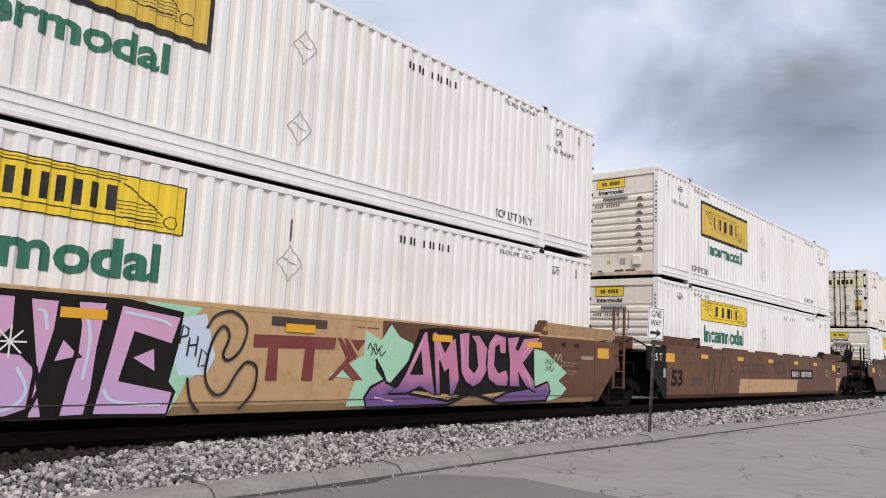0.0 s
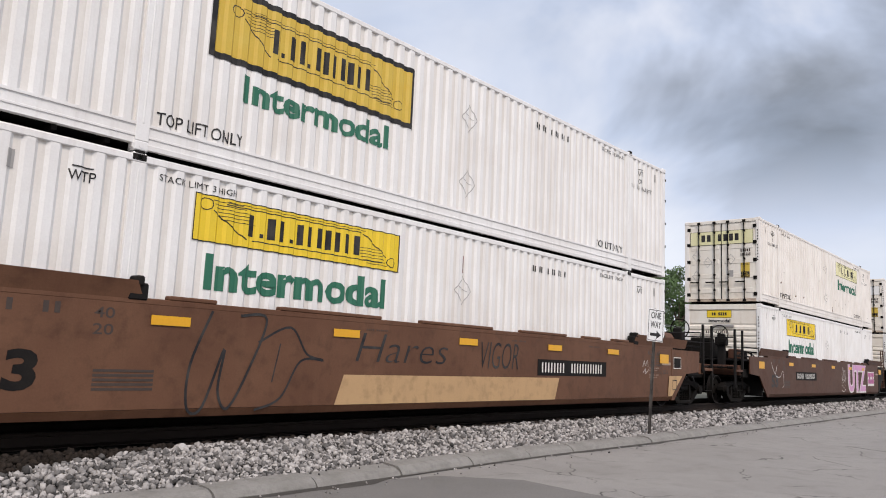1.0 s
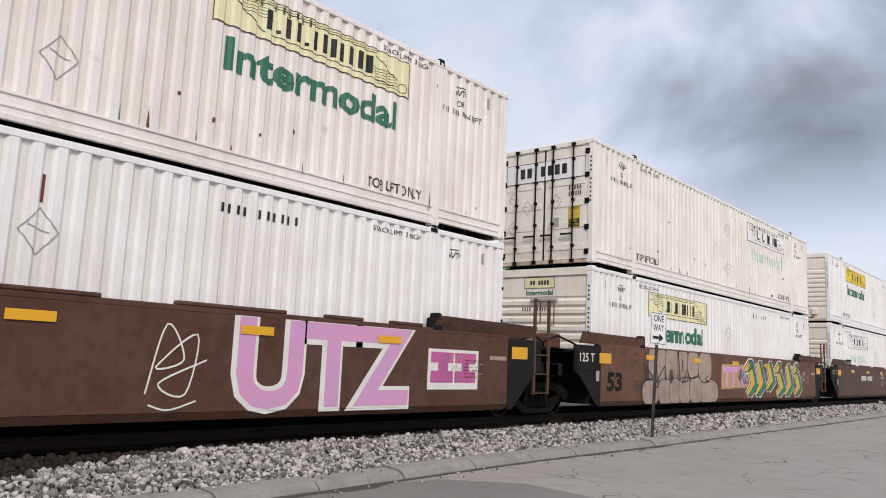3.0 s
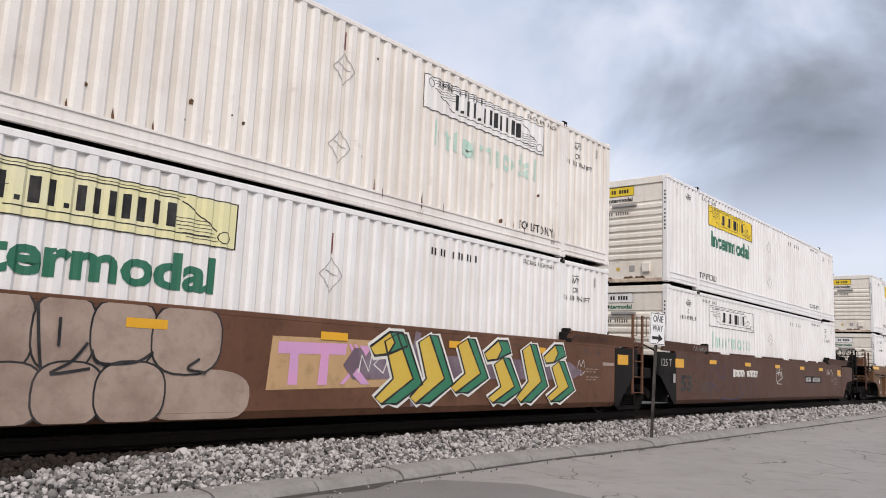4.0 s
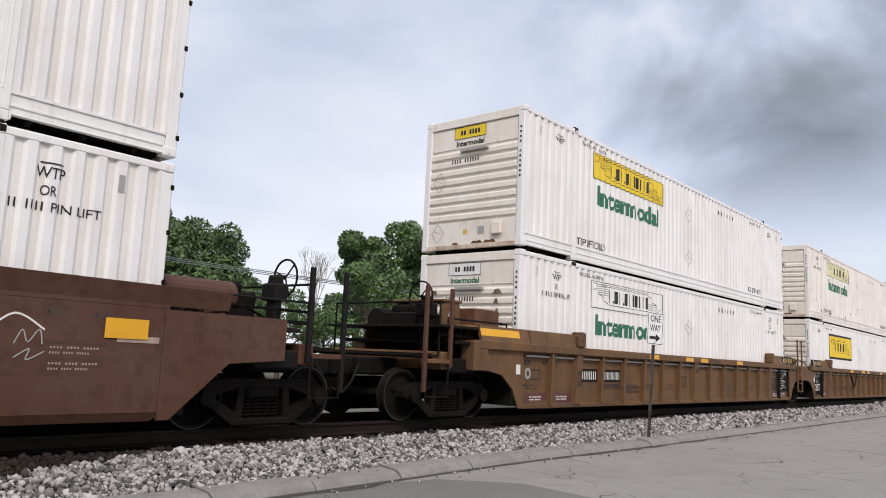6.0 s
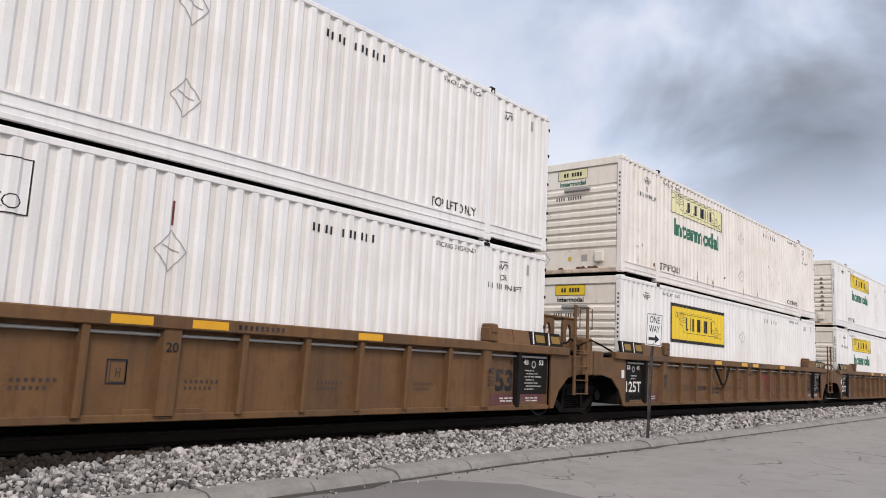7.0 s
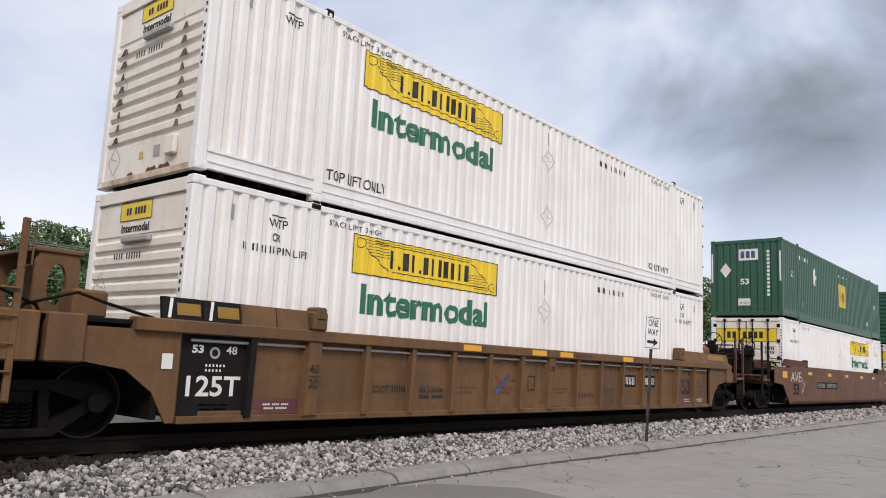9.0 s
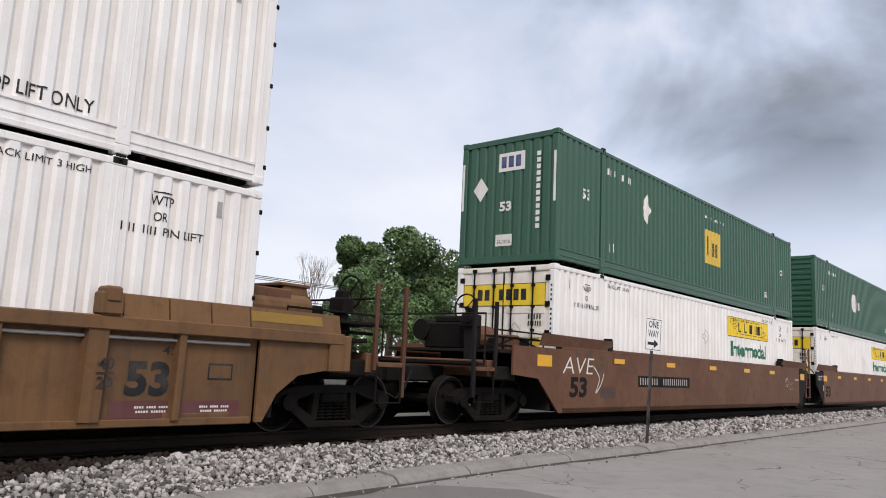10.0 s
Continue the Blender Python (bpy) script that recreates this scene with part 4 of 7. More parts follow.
def end_art(e, kind, style, sooty=0):
    """Panel, marks and fittings of an end wall; u runs from the far corner (0) to the near one (W2)."""
    face = END @ pose(0, 0.0, 0)
    bm = bmesh.new()
    for k in range(11):
        if k != 4:
            rect(bm, W2 - 0.095, W2 - 0.055, 2.42 - k * 0.10, 2.465 - k * 0.10, -0.005)
    flat_part("marking", bm, "ink", e, face)
    col = {"yellow": "yellow", "pale": "paleyellow", "white": "white", "ghost": "white"}[style]
    if kind == "front":
        y = 0.024
        flat_part("logo_panel", rect(bmesh.new(), 0.78, 1.62, 2.42, 2.68, y), col, e, face, "small logo panel")
        flat_part("logo_border", ring(bmesh.new(), 0.78, 1.62, 2.42, 2.68, 0.01, y - 0.004), "ink", e, face)
        flat_part("logo_mark", bars(bmesh.new(), 0.95, 1.48, 2.5, 2.6, 7, y - 0.004, (2,), 0.7), "ink", e, face)
        flat_part("lettering", word(bmesh.new(), "Intermodal", 0.84, 1.58, 2.26, 2.38, y), "logo_green" if style != "yellow" else "ink", e, face)
        y = 0.006
        flat_part("document_tube", boxes((1.0, 1.72, -0.06, 0.02, 2.10, 2.19), bevel=0.02), "grey", e, face, "grey document tube")
        flat_part("marking", bars(bmesh.new(), 0.75, 1.5, 1.89, 1.98, 11, y, (4,)), "faint", e, face)
        flat_part("placard_holder", placard_art(bmesh.new(), 0.42, 1.52, 0.17, y), "grey", e, face)
        if sooty:
            rng = random.Random(sooty)
            for u in (0.42, 2.05):
                for k in range(8):
                    w, z = rng.uniform(0.06, 0.15), 0.675 + k * 0.1925
                    uu = u + rng.uniform(-0.02, 0.02)
                    flat_part("soot_stain", poly(bmesh.new(), [(uu - w, z), (uu + w * 0.8, z), (uu + w * 0.5, z + 0.06), (uu + w * 0.25, z + 0.103), (uu - w * 0.3, z + 0.10), (uu - w * 0.6, z + 0.05)], 0.004), "soot", e, face)
        for k in range(3):
            rng = random.Random(k + 5)
            u, w = rng.uniform(0.3, 2.2), rng.uniform(0.08, 0.2)
            flat_part("rust_stain", poly(bmesh.new(), [(u - w, 0.14), (u + w, 0.14), (u + w * 0.5, 0.17 + w * 0.3), (u, 0.2), (u - w * 0.6, 0.16 + w * 0.3)], 0.018), "rustspot", e, face)
        y = 0.016
        flat_part("placard_holder", placard_art(bmesh.new(), 0.42, 0.42, 0.17, y), "grey", e, face)
        flat_part("sticker", rect(bmesh.new(), 1.12, 1.22, 0.36, 0.46, y), "gold", e, face)
        flat_part("sticker", rect(bmesh.new(), 1.5, 1.66, 0.34, 0.5, y), "grey", e, face)
        flat_part("socket_box", boxes((1.88, 2.12, -0.05, 0.02, 0.3, 0.56), bevel=0.02), "endwhite", e, face, "cream socket box")
    else:
        y = 0.004
        flat_part("logo_panel", rect(bmesh.new(), 0.2, W2 - 0.22, 2.02, 2.5, y), col, e, face, "logo panel across both doors")
        flat_part("logo_border", ring(bmesh.new(), 0.2, W2 - 0.22, 2.02, 2.5, 0.012, y - 0.003), "ink", e, face)
        flat_part("logo_mark", bars(bmesh.new(), 0.6, 1.95, 2.14, 2.38, 7, y - 0.003, (2,), 0.68), "ink", e, face)
        flat_part("marking", bars(bmesh.new(), 1.95, 2.3, 1.74, 1.84, 5, y), "faint", e, face)
        flat_part("marking", bars(bmesh.new(), 1.95, 2.3, 1.60, 1.70, 6, y), "faint", e, face)
        flat_part("sticker", rect(bmesh.new(), 1.95, 2.25, 0.86, 1.36, y), "gold", e, face, "yellow and black warning sticker")
        flat_part("lettering", word(bmesh.new(), "CAUTION", 1.97, 2.23, 1.28, 1.34, y - 0.003), "ink", e, face)
        flat_part("sticker", rect(bmesh.new(), 1.96, 2.24, 0.88, 1.06, y - 0.003), "ink", e, face)
        flat_part("lettering", word(bmesh.new(), "WIDE TURNS", 1.98, 2.22, 0.9, 1.04, y - 0.006), "gold", e, face)
        flat_part("sticker", rect(bmesh.new(), 1.56, 1.7, 0.9, 1.12, y), "grey", e, face)
        for x, z in ((0.42, 1.65), (0.42, 0.95), (0.82, 1.42), (1.62, 1.5)):
            flat_part("placard_holder", placard_art(bmesh.new(), x, z, 0.14, y), "grey", e, face)


def green_art(c, first):
    y = 0.0
    side_art(c, "word", "53", 1.05, 1.4, 1.55, 1.8, 1, "chalk")
    side_art(c, "bars", 2.2, 3.5, 2.35, 2.5, 9, (3, 4), "chalk", name="marking")
    side_art(c, "word", "53", 13.25, 13.5, 0.55, 0.75, 1, "chalk")
    side_art(c, "word", "53", 14.9, 15.2, 1.5, 1.7, 1, "chalk")
    side_art(c, "bars", 2.35, 2.6, 0.55, 0.75, 2, (), "chalk", name="marking")
    if first:
        side_art(c, "rect", 8.05, 9.2, 1.05, 2.05, 1, "gold", name="logo_panel", label="square yellow logo panel")
        side_art(c, "bars", 8.18, 8.6, 1.3, 1.85, 1, (), "ink", name="logo_mark")
        side_art(c, "bars", 8.62, 9.12, 1.3, 1.7, 2, (), "navy", name="logo_mark")
        side_art(c, "bars", 8.1, 9.6, 2.38, 2.45, 8, (3,), "chalk", name="marking")
        bm = poly(bmesh.new(), [(4.0, 1.9), (4.24, 1.5), (4.48, 1.9), (4.24, 2.3)], -0.004)
        ribbed(bm)
        part("placard", bm, M["chalk"], c, "white diamond placard")
        f = END
        e = [o for o in c.children if o.name.startswith("end_wall")][0]
        yy = 0.011
        flat_part("logo_panel", rect(bmesh.new(), 1.05, 1.75, 2.1, 2.52, yy), "chalk", e, f, "white logo panel")
        flat_part("logo_mark", bars(bmesh.new(), 1.12, 1.7, 2.18, 2.44, 3, yy - 0.003, (), 0.7), "navy", e, f)
        flat_part("placard", poly(bmesh.new(), [(0.35, 1.75), (0.56, 1.47), (0.77, 1.75), (0.56, 2.03)], yy), "chalk", e, f, "white diamond placard")
        flat_part("lettering", word(bmesh.new(), "53", 1.1, 1.42, 1.2, 1.42, yy), "chalk", e, f)
        flat_part("sticker", rect(bmesh.new(), 1.02, 1.46, 0.42, 0.68, yy), "chalk", e, f)
        flat_part("lettering", word(bmesh.new(), "24100", 1.06, 1.42, 0.46, 0.56, yy - 0.003), "ink", e, f)
        bm = bmesh.new()
        for k in range(12):
            rect(bm, 2.06, 2.16, 2.35 - k * 0.145, 2.45 - k * 0.145, yy)
        flat_part("marking", bm, "chalk", e, f)
        flat_part("reflector", rect(bmesh.new(), 0.03, 0.09, 1.3, 2.4, -0.006), "chalk", e, f)
        flat_part("reflector", rect(bmesh.new(), W2 - 0.09, W2 - 0.03, 1.3, 2.4, -0.006), "chalk", e, f)
    else:
        bm = bmesh.new()
        poly(bm, [(6.2, 1.1), (6.75, 1.1), (6.85, 1.5), (6.75, 1.9), (6.2, 1.9), (6.1, 1.5)], -0.004)
        ribbed(bm)
        part("logo_panel", bm, M["chalk"], c, "white logo shape")
        side_art(c, "bars", 6.3, 6.75, 1.25, 1.75, 2, (), "red", name="logo_mark")
        side_art(c, "bars", 6.95, 7.8, 1.25, 1.6, 2, (), "chalk", name="logo_mark")
        side_art(c, "bars", 0.3, LONG - 0.3, 0.06, 0.11, 40, (), "chalk", name="reflector")


# ---- wagons ----
SIDE = -1.50         # outer face of the well, measured from the centre line
TRUCK_X = -1.74
SPIN = []            # wheelsets that turn


@functools.cache
def wheel_mesh():
    bm = bmesh.new()
    prof = [(0.0, 0.10), (0.09, 0.12), (0.15, 0.09), (0.34, 0.045), (0.36, 0.11), (0.42, 0.115), (0.425, 0.0), (0.45, -0.02), (0.44, -0.035), (0.36, -0.03), (0.33, 0.0), (0.12, 0.03), (0.0, 0.03)]
    n = 28
    rings = [[bm.verts.new((r * math.cos(a), -y, r * math.sin(a))) for a in np.linspace(0, 2 * math.pi, n, endpoint=False)] for r, y in prof[1:-1]]
    for a, b in zip(rings, rings[1:]):
        for i in range(n):
            bm.faces.new((a[i], a[(i + 1) % n], b[(i + 1) % n], b[i]))
    bm.faces.new(rings[0]), bm.faces.new(rings[-1][::-1])
    for k in range(4):
        a = k * math.pi / 2
        box(bm, 0.2 * math.cos(a) - 0.03, 0.2 * math.cos(a) + 0.03, -0.12, -0.05, 0.2 * math.sin(a) - 0.03, 0.2 * math.sin(a) + 0.03)
    return mesh_of("wheel", bm, M["steel"])


@functools.cache
def truck_meshes():
    bm = bmesh.new()
    # one-piece side frame with two window openings, built of its members
    top = [(-1.12, 0.50), (-0.92, 0.60), (-0.62, 0.66), (0.62, 0.66), (0.92, 0.60), (1.12, 0.50), (1.12, 0.40), (0.80, 0.43), (0.42, 0.55), (-0.42, 0.55), (-0.80, 0.43), (-1.12, 0.40)]
    prism(bm, top, -0.09, 0.09)
    for s in (-1, 1):
        prism(bm, [(s * 0.86, 0.46), (s * 1.0, 0.42), (s * 0.48, 0.06), (s * 0.40, 0.20)], -0.09, 0.09)
        prism(bm, [(s * 0.30, 0.58), (s * 0.40, 0.58), (s * 0.45, 0.14), (s * 0.34, 0.14)], -0.08, 0.08)
        box(bm, s * 0.915 - 0.14, s * 0.915 + 0.14, -0.10, 0.10, 0.34, 0.52, 0.03)
        rod(bm, (s * 0.915, -0.17, 0.42), (s * 0.915, -0.05, 0.42), 0.11, 14)
    box(bm, -0.50, 0.50, -0.10, 0.10, 0.05, 0.15, 0.02)
    box(bm, -0.42, 0.42, 0.075, 0.088, 0.12, 0.58)
    frame_me = mesh_of("side_frame", bm, M["steel"])
    spring_me = mesh_of("spring", tube(bmesh.new(), [(0.058 * math.cos(q), 0.058 * math.sin(q), 0.16 + 0.23 * q / 31.4) for q in np.linspace(0, 31.4, 41)], 0.014, 5), M["steel"])
    bm = boxes((-0.26, 0.26, -1.08, 1.08, 0.40, 0.56), bevel=0.03)
    bolster = mesh_of("bolster", bm, M["steel"])
    axle = mesh_of("axle", rod(bmesh.new(), (0, -0.9, 0), (0, 0.9, 0), 0.08, 10), M["steel"])
    rim = bmesh.new()
    bmesh.ops.create_circle(rim, segments=28, radius=0.42)
    ring_ = rim.verts[:]
    for v in ring_:
        v.co = Vector((v.co.x, -0.117, v.co.y))
    inner = [rim.verts.new((v.co.x * 0.955, -0.117, v.co.z * 0.955)) for v in ring_]
    for i in range(28):
        rim.faces.new((ring_[i], ring_[(i + 1) % 28], inner[(i + 1) % 28], inner[i]))
    rim = mesh_of("rim", rim, M["tread"])
    return frame_me, spring_me, bolster, axle, rim


def truck(owner, x):
    frame_me, spring_me, bolster, axle, rim = truck_meshes()
    t = part("truck", bolster, None, owner, "grimy two-axle steel truck")
    t.location = (x, 0, 0)
    for s in (-1, 1):
        part("side_frame", frame_me, None, t).matrix_local = pose(0, s * 1.0, 0, 0, 0, 0 if s < 0 else 180)
        for i in range(4):
            part("spring", spring_me, None, t).location = (-0.22 + i * 0.147, s * 1.0, 0)
    for dx in (-0.915, 0.915):
        w = part("wheelset", wheelset_mesh(), None, t)
        w.location = (dx, 0, 0.42)
        SPIN.append(w)


@functools.cache
def wheelset_mesh():
    """Two wheels on their axle."""
    bm = bmesh.new()
    w, _, _, ax, rim = wheel_mesh(), None, None, truck_meshes()[3], truck_meshes()[4]
    for me, m in ((w, pose(0, -0.72, 0)), (w, pose(0, 0.72, 0, 0, 0, 180)), (ax, pose(0, 0, 0)), (rim, pose(0, -0.722, 0))):
        tmp = bmesh.new()
        tmp.from_mesh(me)
        tmp.transform(m)
        for f in tmp.faces:
            f.material_index = 1 if me is rim else 0
        keep = bpy.data.meshes.new("tmp")
        tmp.to_mesh(keep)
        tmp.free()
        bm.from_mesh(keep)
        bpy.data.meshes.remove(keep)
    me = bpy.data.meshes.new("wheelset")
    bm.to_mesh(me)
    bm.free()
    me.materials.append(M["steel"]), me.materials.append(M["tread"])
    return me


def ladder(owner, x, y, z0, z1, w, mat, rungs=5):
    l = part("ladder", boxes((x - w / 2 - 0.035, x - w / 2 + 0.035, y - 0.012, y + 0.03, z0, z1), (x + w / 2 - 0.035, x + w / 2 + 0.035, y - 0.012, y + 0.03, z0, z1), bevel=0.006), M[mat], owner)
    for i in range(rungs):
        z = z0 + 0.03 + (z1 - 0.75 - z0) * i / max(1, rungs - 1)
        part("rung", rod(bmesh.new(), (x - w / 2, y - 0.03, z), (x + w / 2, y - 0.03, z), 0.012, 6), M[mat if mat != "black" else "steel"], l)
    for s in (-1, 1):
        bm = tube(bmesh.new(), [(x + s * w / 2, y, z1 - 0.5), (x + s * w / 2 + 0.07, y - 0.06, z1 - 0.48), (x + s * w / 2 + 0.07, y - 0.06, z1 - 0.05), (x + s * w / 2, y, z1 - 0.03)], 0.011)
        part("grab_iron", bm, M[mat], l)


def amber(owner, x, z, w=0.52, h=0.13):
    part("reflector", rect(bmesh.new(), x, x + w, z, z + h, SIDE - 0.017), M["amber"], owner, "amber reflective strip")


def paint(owner, mat, draw, layer=1, label="", name="lettering"):
    """Paint on the flat side of a wagon."""
    bm = bmesh.new()
    draw(bm, SIDE - 0.003 * layer)
    return part(name, bm, M[mat], owner, label)


def end_gear(w, side, coupled, mat, dark, gusset=True):
    """Platform, hangers and gear at one end. side -1: low x; +1: high x."""
    ex = 0.0 if side < 0 else LONG
    X = lambda d: ex + side * d            # d: distance outward from the container's end
    sx = lambda a, b: (min(X(a), X(b)), max(X(a), X(b)))
    # centre sill, bolster arm and shear plate over the truck
    part("end_sill", boxes((*sx(0.2, 2.3 if not coupled else 3.2), -0.35, 0.35, 0.72, 1.02), bevel=0.03), M[dark], w)
    part("body_bolster", boxes((*sx(1.35, 2.1), -1.34, 1.34, 0.80, 1.06), bevel=0.03), M[dark], w)
    part("end_platform", boxes((*sx(0.25, 2.0), -1.42, 1.42, 1.30, 1.36), (*sx(0.25, 0.34), -1.42, 1.42, 0.24, 1.36), bevel=0.01), M[dark], w, "dark end platform")
    for y in (-1, 1) if gusset else ():
        bm = bmesh.new()
        g = 1.7 if coupled else 1.02
        prism(bm, [(X(-0.05), 0.20), (X(0.1), 0.20), (X(0.85), 0.86), (X(g), 0.92), (X(g), 1.46), (X(-0.05), 1.46)], y * 1.49 - 0.02, y * 1.49 + 0.02)
        part("end_gusset", bm, M[mat if coupled else dark], w)
    # small gear on the platform
    part("valve_box", boxes((*sx(0.75, 1.15), -1.0, -0.62, 1.36, 1.68), bevel=0.03), M[mat], w)
    part("air_pipe", tube(bmesh.new(), [(X(0.3), -1.25, 1.40), (X(0.9), -1.3, 1.52), (X(1.2), -1.2, 1.62), (X(1.7), -1.1, 1.45), (X(1.9), -1.0, 1.1)], 0.02), M["steel"], w)
    if coupled:
        part("coupler", boxes((*sx(2.3, 3.2), -0.11, 0.11, 0.74, 0.98), (*sx(3.2, 3.62), -0.2, 0.16, 0.70, 1.0), (*sx(3.3, 3.5), 0.02, 0.24, 0.66, 1.04), bevel=0.03), M["steel"], w, "grimy knuckle coupler")
        part("crossover_platform", boxes((*sx(2.35, 2.75), -1.35, 1.35, 1.06, 1.10), bevel=0.006), M["steel"], w)
        bm = bmesh.new()
        for a in np.linspace(-1.2, 1.2, 9):
            box(bm, *sx(2.35, 2.75), a - 0.01, a + 0.01, 1.04, 1.12)
        part("grating", bm, M["steel"], w)
        part("end_sill_beam", boxes((*sx(2.05, 2.3), -1.38, 1.38, 0.86, 1.16), bevel=0.02), M[mat], w)
        for d in (2.15, 2.78):
            part("stanchion", boxes((*sx(d - 0.035, d + 0.035), -1.46, -1.40, 0.5 if d > 2.5 else 0.9, 2.22), bevel=0.008), M[dark if mat != "ochre" else "darkbrown"], w)
        part("sill_step", tube(bmesh.new(), [(X(2.2), -1.44, 1.0), (X(2.2), -1.44, 0.42), (X(2.74), -1.44, 0.42), (X(2.74), -1.44, 1.0)], 0.02), M["steel"], w)
        part("handrail", tube(bmesh.new(), [(X(0.5), -1.38, 1.36), (X(0.5), -1.38, 1.72), (X(2.15), -1.42, 1.72), (X(2.15), -1.42, 1.36)], 0.018), M[dark], w)
        part("handrail", tube(bmesh.new(), [(X(2.3), 1.3, 1.1), (X(2.3), 1.3, 2.0), (X(2.3), -1.3, 2.0), (X(2.3), -1.3, 1.1)], 0.02), M[dark], w)
        bm = bmesh.new()
        rod(bm, (X(0.2), -0.8, 1.74), (X(1.25), -0.8, 1.74), 0.2, 16) if side > 0 else rod(bm, (X(0.8), -0.2, 1.62), (X(1.7), -0.2, 1.62), 0.24, 14)
        part("air_reservoir", bm, M[mat], w, "cylindrical air reservoir")
        part("reservoir_bracket", boxes((*sx(0.4, 0.5), -0.98, -0.3, 1.34, 1.62), (*sx(0.95, 1.05), -0.98, -0.3, 1.34, 1.62)), M[dark], w)
        part("brake_cylinder", rod(bmesh.new(), (X(1.25), 0.55, 1.72), (X(2.0), 0.55, 1.72), 0.21, 14), M["steel"], w, "dark brake cylinder")
        part("gear_housing", boxes((*sx(1.3, 1.95), -0.45, 0.5, 1.36, 1.86), (*sx(1.42, 1.8), -0.3, 0.35, 1.86, 2.0), bevel=0.03), M["steel"], w, "dark brake gear housing")
        part("pipe_rack", boxes((*sx(0.4, 2.25), -1.30, -1.26, 1.42, 1.47), (*sx(0.4, 2.25), -1.30, -1.26, 1.58, 1.62), (*sx(0.9, 0.94), -1.30, -1.26, 1.36, 1.62), (*sx(1.7, 1.74), -1.30, -1.26, 1.36, 1.62), bevel=0.006), M["steel"], w, "dark pipe rack")
        part("step_tread", boxes((*sx(2.2, 2.74), -1.47, -1.30, 0.96, 1.03), bevel=0.008), M[mat], w)
        part("brake_stand", boxes((*sx(1.97, 2.1), -0.87, -0.63, 1.1, 2.12), (*sx(1.92, 2.15), -0.93, -0.57, 1.75, 2.0), bevel=0.03), M[dark], w)
        bm = bmesh.new()
        c = Vector((X(2.2), -0.75, 2.1))
        ringp = [c + Vector((0, 0.27 * math.cos(a), 0.27 * math.sin(a))) for a in np.linspace(0, 2 * math.pi, 17)]
        tube(bm, ringp, 0.016)
        for k in range(3):
            rod(bm, c, ringp[k * 5 + 1], 0.012, 6)
        rod(bm, c, c - Vector((side * 0.15, 0, 0)), 0.03, 8)
        part("brake_wheel", bm, M["steel"], w, "round hand brake wheel")
        part("hose", tube(bmesh.new(), [(X(3.2), -0.35, 0.9), (X(3.4), -0.4, 0.6), (X(3.55), -0.35, 0.42), (X(3.64), -0.2, 0.5)], 0.022), M["black"], w)
    else:
        part("articulation", boxes((*sx(1.2, 1.74), -0.3, 0.3, 0.66, 1.1), bevel=0.04), M["steel"], w)


